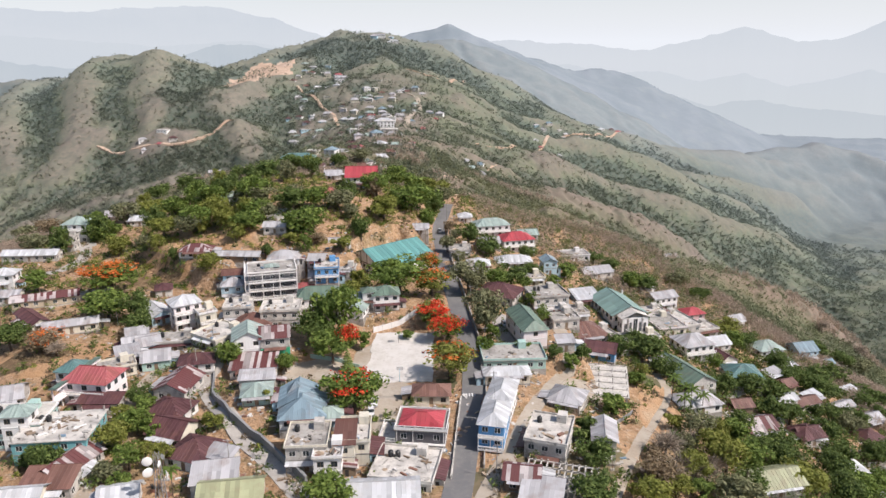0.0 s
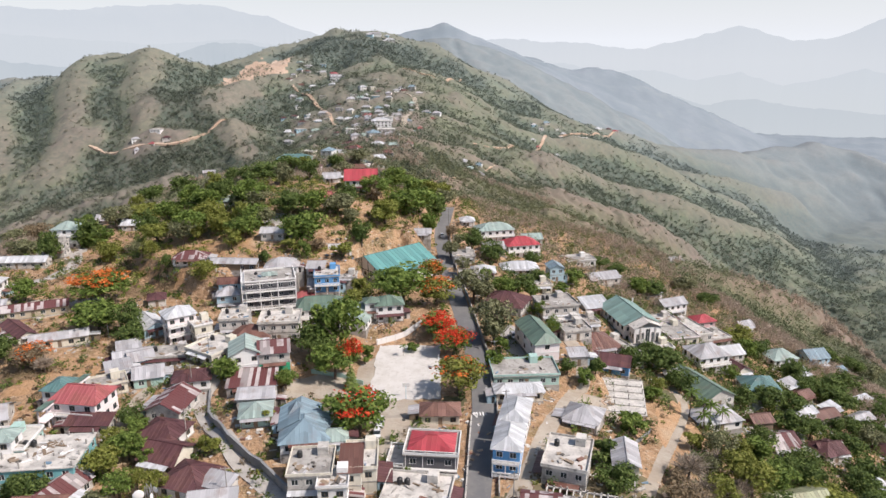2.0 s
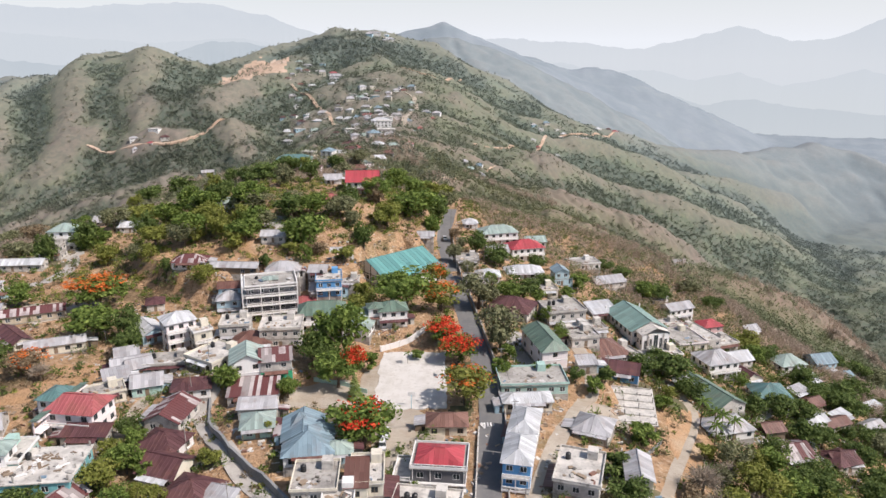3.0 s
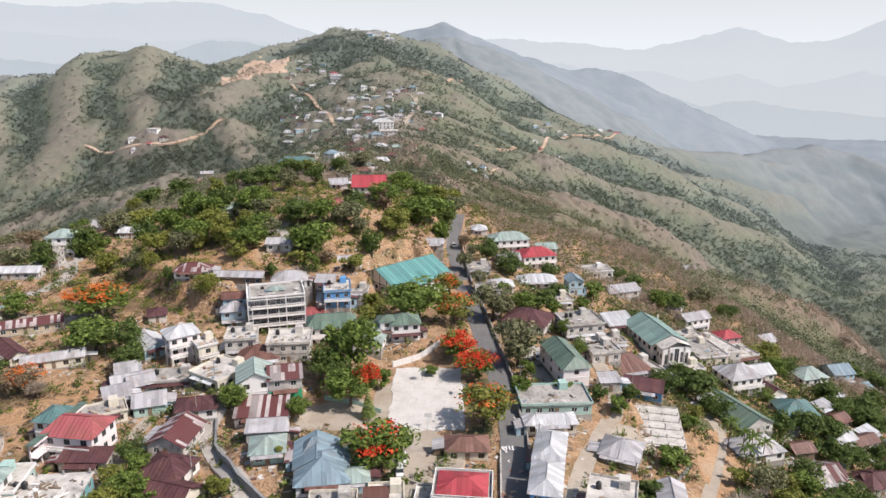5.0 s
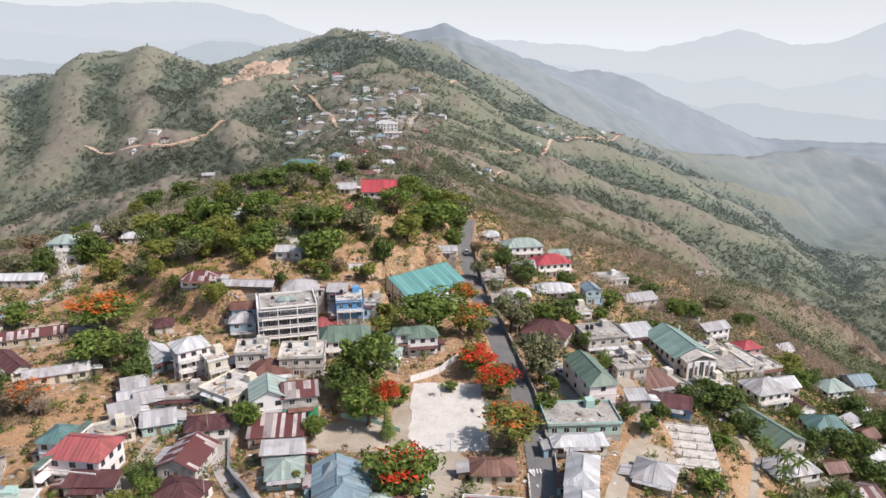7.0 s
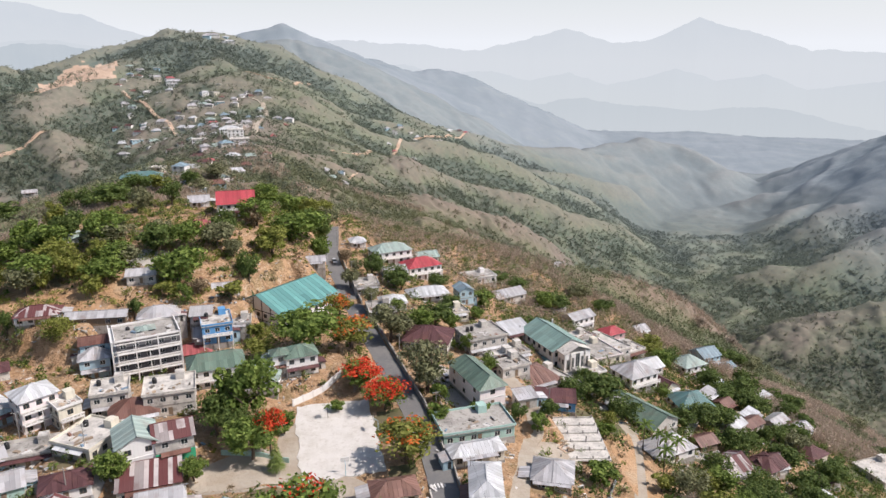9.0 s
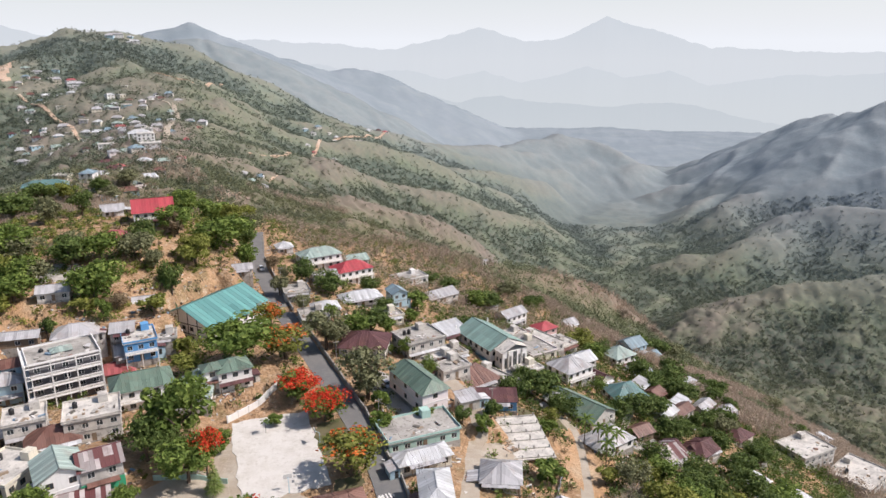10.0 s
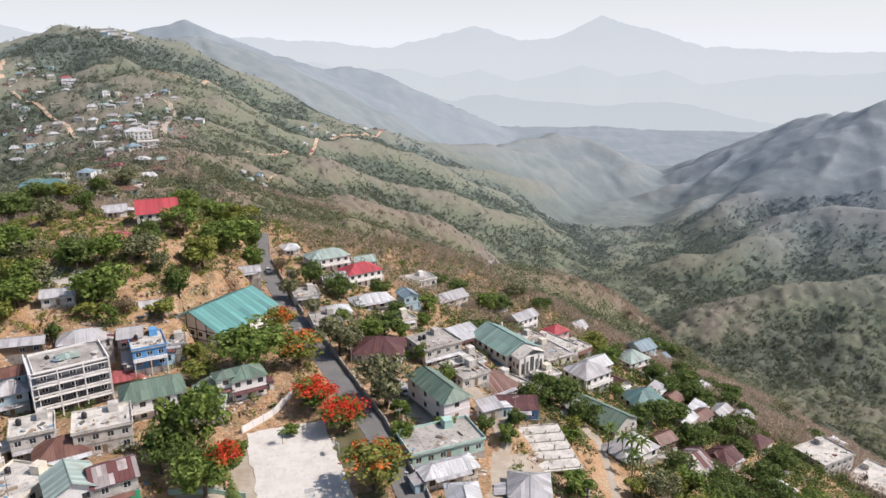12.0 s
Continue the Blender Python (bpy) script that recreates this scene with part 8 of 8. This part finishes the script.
# ---- white corner posts and side bands of the grey block ----
block = next(o for o in scene.objects if o.get("label", "").startswith("dark grey four-storey"))
block.scale = (1.1, 1.1, 1.05)
for k in range(1, 5):
    z = 3.0 * k
    part("side_band", slabs((-9.0, -7.76, -5.75, 5.9, z - 0.14, z + 0.12)), WHITE, block)
    part("front_band", slabs((-9.0, 7.9, -7.3, -7.09, z - 0.14, z + 0.12)), WHITE, block)
    part("front_rail", slabs((-9.0, 7.9, -7.3, -7.09, z + 0.88, z + 1.02)), WHITE, block)
    part("side_rail", slabs((-9.0, -8.78, -7.08, 5.9, z + 0.88, z + 1.02)), WHITE, block)
    part("back_rail", slabs((7.68, 7.9, -7.08, 5.9, z + 0.88, z + 1.02)), WHITE, block)
for x, y in ((-8.84, -7.2), (-8.84, 0.0), (-8.84, 5.7), (-3.3, -7.2), (2.2, -7.2), (7.76, -7.2)):
    part("side_post", slabs((x - 0.15, x + 0.15, y - 0.1, y + 0.1, -5, 13.15)), WHITE, block)


# ---- litter, boards and boxes round the houses ----
def litter_boxes(count, seed):
    r = np.random.default_rng(seed)
    homes = np.array([(o.location.x, o.location.y) for o in scene.objects if o.parent is None and o.name.startswith("house") and math.hypot(o.location.x + 20, o.location.y - 205) < 190])
    h = homes[r.integers(0, len(homes), count)]
    a, d = r.uniform(0, 6.283, count), r.uniform(4.5, 9.5, count)
    x, y = h[:, 0] + d * np.cos(a), h[:, 1] + d * np.sin(a)
    ok = (np.abs(x + 13) > 12) | (np.abs(y - 194) > 20)
    x, y = x[ok], y[ok]
    n = len(x)
    size = np.stack([r.uniform(0.2, 1.7, n), r.uniform(0.15, 0.9, n), r.uniform(0.1, 0.7, n) ** 1.5], -1)
    c = np.array([(i, j, k) for k in (0, 1) for j in (-0.5, 0.5) for i in (-0.5, 0.5)], float)
    v = c[None] * size[:, None]
    t = r.uniform(0, 3.14, n)[:, None]
    v = np.stack([v[..., 0] * np.cos(t) - v[..., 1] * np.sin(t) + x[:, None], v[..., 0] * np.sin(t) + v[..., 1] * np.cos(t) + y[:, None], v[..., 2] + (land(x, y) - 0.05)[:, None]], -1)
    q = np.array([(0, 2, 3, 1), (4, 5, 7, 6), (0, 1, 5, 4), (1, 3, 7, 5), (3, 2, 6, 7), (2, 0, 4, 6)])
    f = q[None] + (np.arange(n) * 8)[:, None, None]
    return stuff("yard_litter", v.reshape(-1, 3), f.reshape(-1, 4), LITTER, "boards, boxes and scrap lying round the houses", "litter")


litter_boxes(5200, 8)


def roof_litter(each, seed):
    """Boards, buckets and boxes left on the flat roofs."""
    r = random.Random(seed)
    bm = bmesh.new()
    for deck in [o for o in scene.objects if o.name.startswith("roof_deck") and len(o.children) > 0]:
        m = deck.parent.matrix_basis
        pts = [v.co for v in deck.data.vertices]
        x1, y1, z1 = max(p.x for p in pts) - 1.0, max(p.y for p in pts) - 1.0, max(p.z for p in pts)
        for _ in range(each):
            cx, cy, a = r.uniform(-x1, x1), r.uniform(-y1, -0.1 * y1), r.uniform(0, 3.14)
            sx, sy, sz = r.uniform(0.15, 1.1), r.uniform(0.12, 0.5), r.uniform(0.05, 0.6) ** 1.4
            q = m @ Matrix.Translation((cx, cy, z1 + 0.004)) @ Matrix.Rotation(a, 4, "Z")
            old = len(bm.verts)
            slab(bm, -sx, sx, -sy, sy, 0, sz)
            bm.verts.ensure_lookup_table()
            for v in bm.verts[old:]:
                v.co = q @ v.co
    me = bpy.data.meshes.new("roof_litter")
    bm.to_mesh(me), bm.free()
    me.materials.append(LITTER)
    return tagged(new("roof_litter", me), "boards, buckets and boxes left on flat roofs", "litter", kind="stuff")


roof_litter(12, 4)


# ---- side terrace, railings and pipes of the grey house with the red roof ----
grey = next(o for o in scene.objects if o.get("label", "").startswith("dark grey house with a red roof"))
grey.scale = (1.04,) * 3
terrace = part("side_terrace", slabs((-9.2, -5.65, -4.5, 3.0, -3, 2.9)), WALLS["grey"], grey)
part("terrace_floor", slabs((-9.4, -5.64, -4.7, 3.2, 2.9, 3.08)), PALE_CONCRETE, terrace)
for b in ((-9.4, -5.7, -4.7, -4.58), (-9.4, -5.7, 3.08, 3.2), (-9.4, -9.28, -4.57, 3.07)):
    part("railing", slabs((*b, 3.08, 3.25), (*b, 3.75, 3.92)), WHITE, terrace)
for x, y in ((-9.34, -4.64), (-9.34, -0.8), (-9.34, 3.14), (-7.6, -4.64), (-5.8, -4.64)):
    part("railing_post", slabs((x - 0.09, x + 0.09, y - 0.09, y + 0.09, 3.08, 4.0)), WHITE, terrace)
for x in (-5.2, -1.6, 5.2):
    bm = bmesh.new()
    tube(bm, (x, -4.6, -2), (x, -4.6, 5.9), 0.08, 0.08, 6)
    part("drainpipe", bm, WHITE, grey)
for z in (3.0,):
    part("front_ledge", slabs((-5.6, 5.6, -5.3, -4.5, z - 0.15, z + 0.1)), WHITE, grey)
for k in range(6):
    part("railing_post", slabs((-5.75 + 2.3 * k, -5.55 + 2.3 * k, -4.78, -4.6, 6.2, 7.25)), WHITE, grey)
part("railing", slabs((-5.75, 5.75, -4.76, -4.64, 7.1, 7.22)), WHITE, grey)

patched = next(o for o in scene.objects if o.get("label", "").startswith("grey-walled house with patched"))
part("green_front", slabs((-4.1, 4.1, -4.16, -4.02, 0.3, 2.7)), WALLS["green"], patched, "bright green painted boards along the front")

# ---- undergrowth between the houses ----
HOUSE_SPOTS = np.array([(o.location.x, o.location.y) for o in scene.objects if o.parent is None and o.name.startswith(("house", "building_frame"))])
rng = np.random.default_rng(21)


def free_ground(x, y, gap):
    d = np.min(np.hypot(x[:, None] - HOUSE_SPOTS[:, 0], y[:, None] - HOUSE_SPOTS[:, 1]), 1)
    on_court = (np.abs(x + 13) < 14) & (np.abs(y - 190) < 28)
    on_court |= np.hypot((x + 34) / 15, (y - 184) / 10) < 1
    road_x = np.interp(y, [120, 146, 174, 205, 247, 303, 367], [1.7, 5.1, 8.0, 7.3, 3.6, -0.6, 0.7])
    for pts in LANES:
        ty = np.array(sorted((q[1], q[0]) for q in smooth_line(pts, 1.5)))
        on_court |= np.min(np.hypot(x[:, None] - ty[:, 1], y[:, None] - ty[:, 0]), 1) < 4.0
    return (d > gap) & ~on_court & (np.abs(x - road_x) > 5)


for name, kind, count, box, size, tall, each, label in (
        ("green_shrubs", "fresh", 1300, (-190, 150, 105, 440), (0.7, 1.9), (0.8, 2.4), 56, "green shrubs between the houses"),
        ("dark_shrubs", "dark", 2400, (-190, 190, 105, 440), (0.8, 2.4), (1.0, 3.6), 56, "dark green bushes between the houses"),
        ("slope_bushes", "dark", 1700, (60, 215, 130, 300), (1.0, 2.8), (1.4, 4.4), 60, "dark green bushes round the lower houses"),
        ("knoll_bushes", "yellow", 800, (-150, 0, 250, 430), (0.8, 2.4), (0.9, 3.0), 50, "dusty yellow-green bushes on the knoll"),
        ("edge_thicket", "bare", 1500, (20, 170, 270, 470), (1.2, 2.6), (2.0, 5.0), 56, "bare brown thicket along the town's edge"),
        ("edge_trees", "grey", 1000, (20, 170, 270, 470), (1.2, 2.8), (2.4, 6.0), 56, "dusty green trees along the town's edge"),
        ("dry_shrubs", "dry", 4600, (-210, 200, 105, 450), (0.5, 1.7), (0.4, 1.6), 36, "dry brown shrubs on bare earth"),
        ("weeds", "yellow", 3000, (-200, 190, 105, 440), (0.4, 1.3), (0.3, 1.0), 30, "yellow-green weeds along lanes and banks")):
    x, y = rng.uniform(box[0], box[1], count), rng.uniform(box[2], box[3], count)
    k = (np.hypot(x + 30, (y - 230) / 1.35) > 100 + 10 * rng.random(count)) if name.startswith("edge") else np.ones(count, bool)
    k &= free_ground(x, y, 4.6 if name == "slope_bushes" else 6.0) & (town_mask(x, y) < 0.5)
    x, y = x[k], y[k]
    v, f = tufts(x, y, rng.uniform(*size, len(x)), rng.uniform(*tall, len(x)), each, 0.42)
    stuff(name, v, f, LEAF[kind], label, "shrubs")
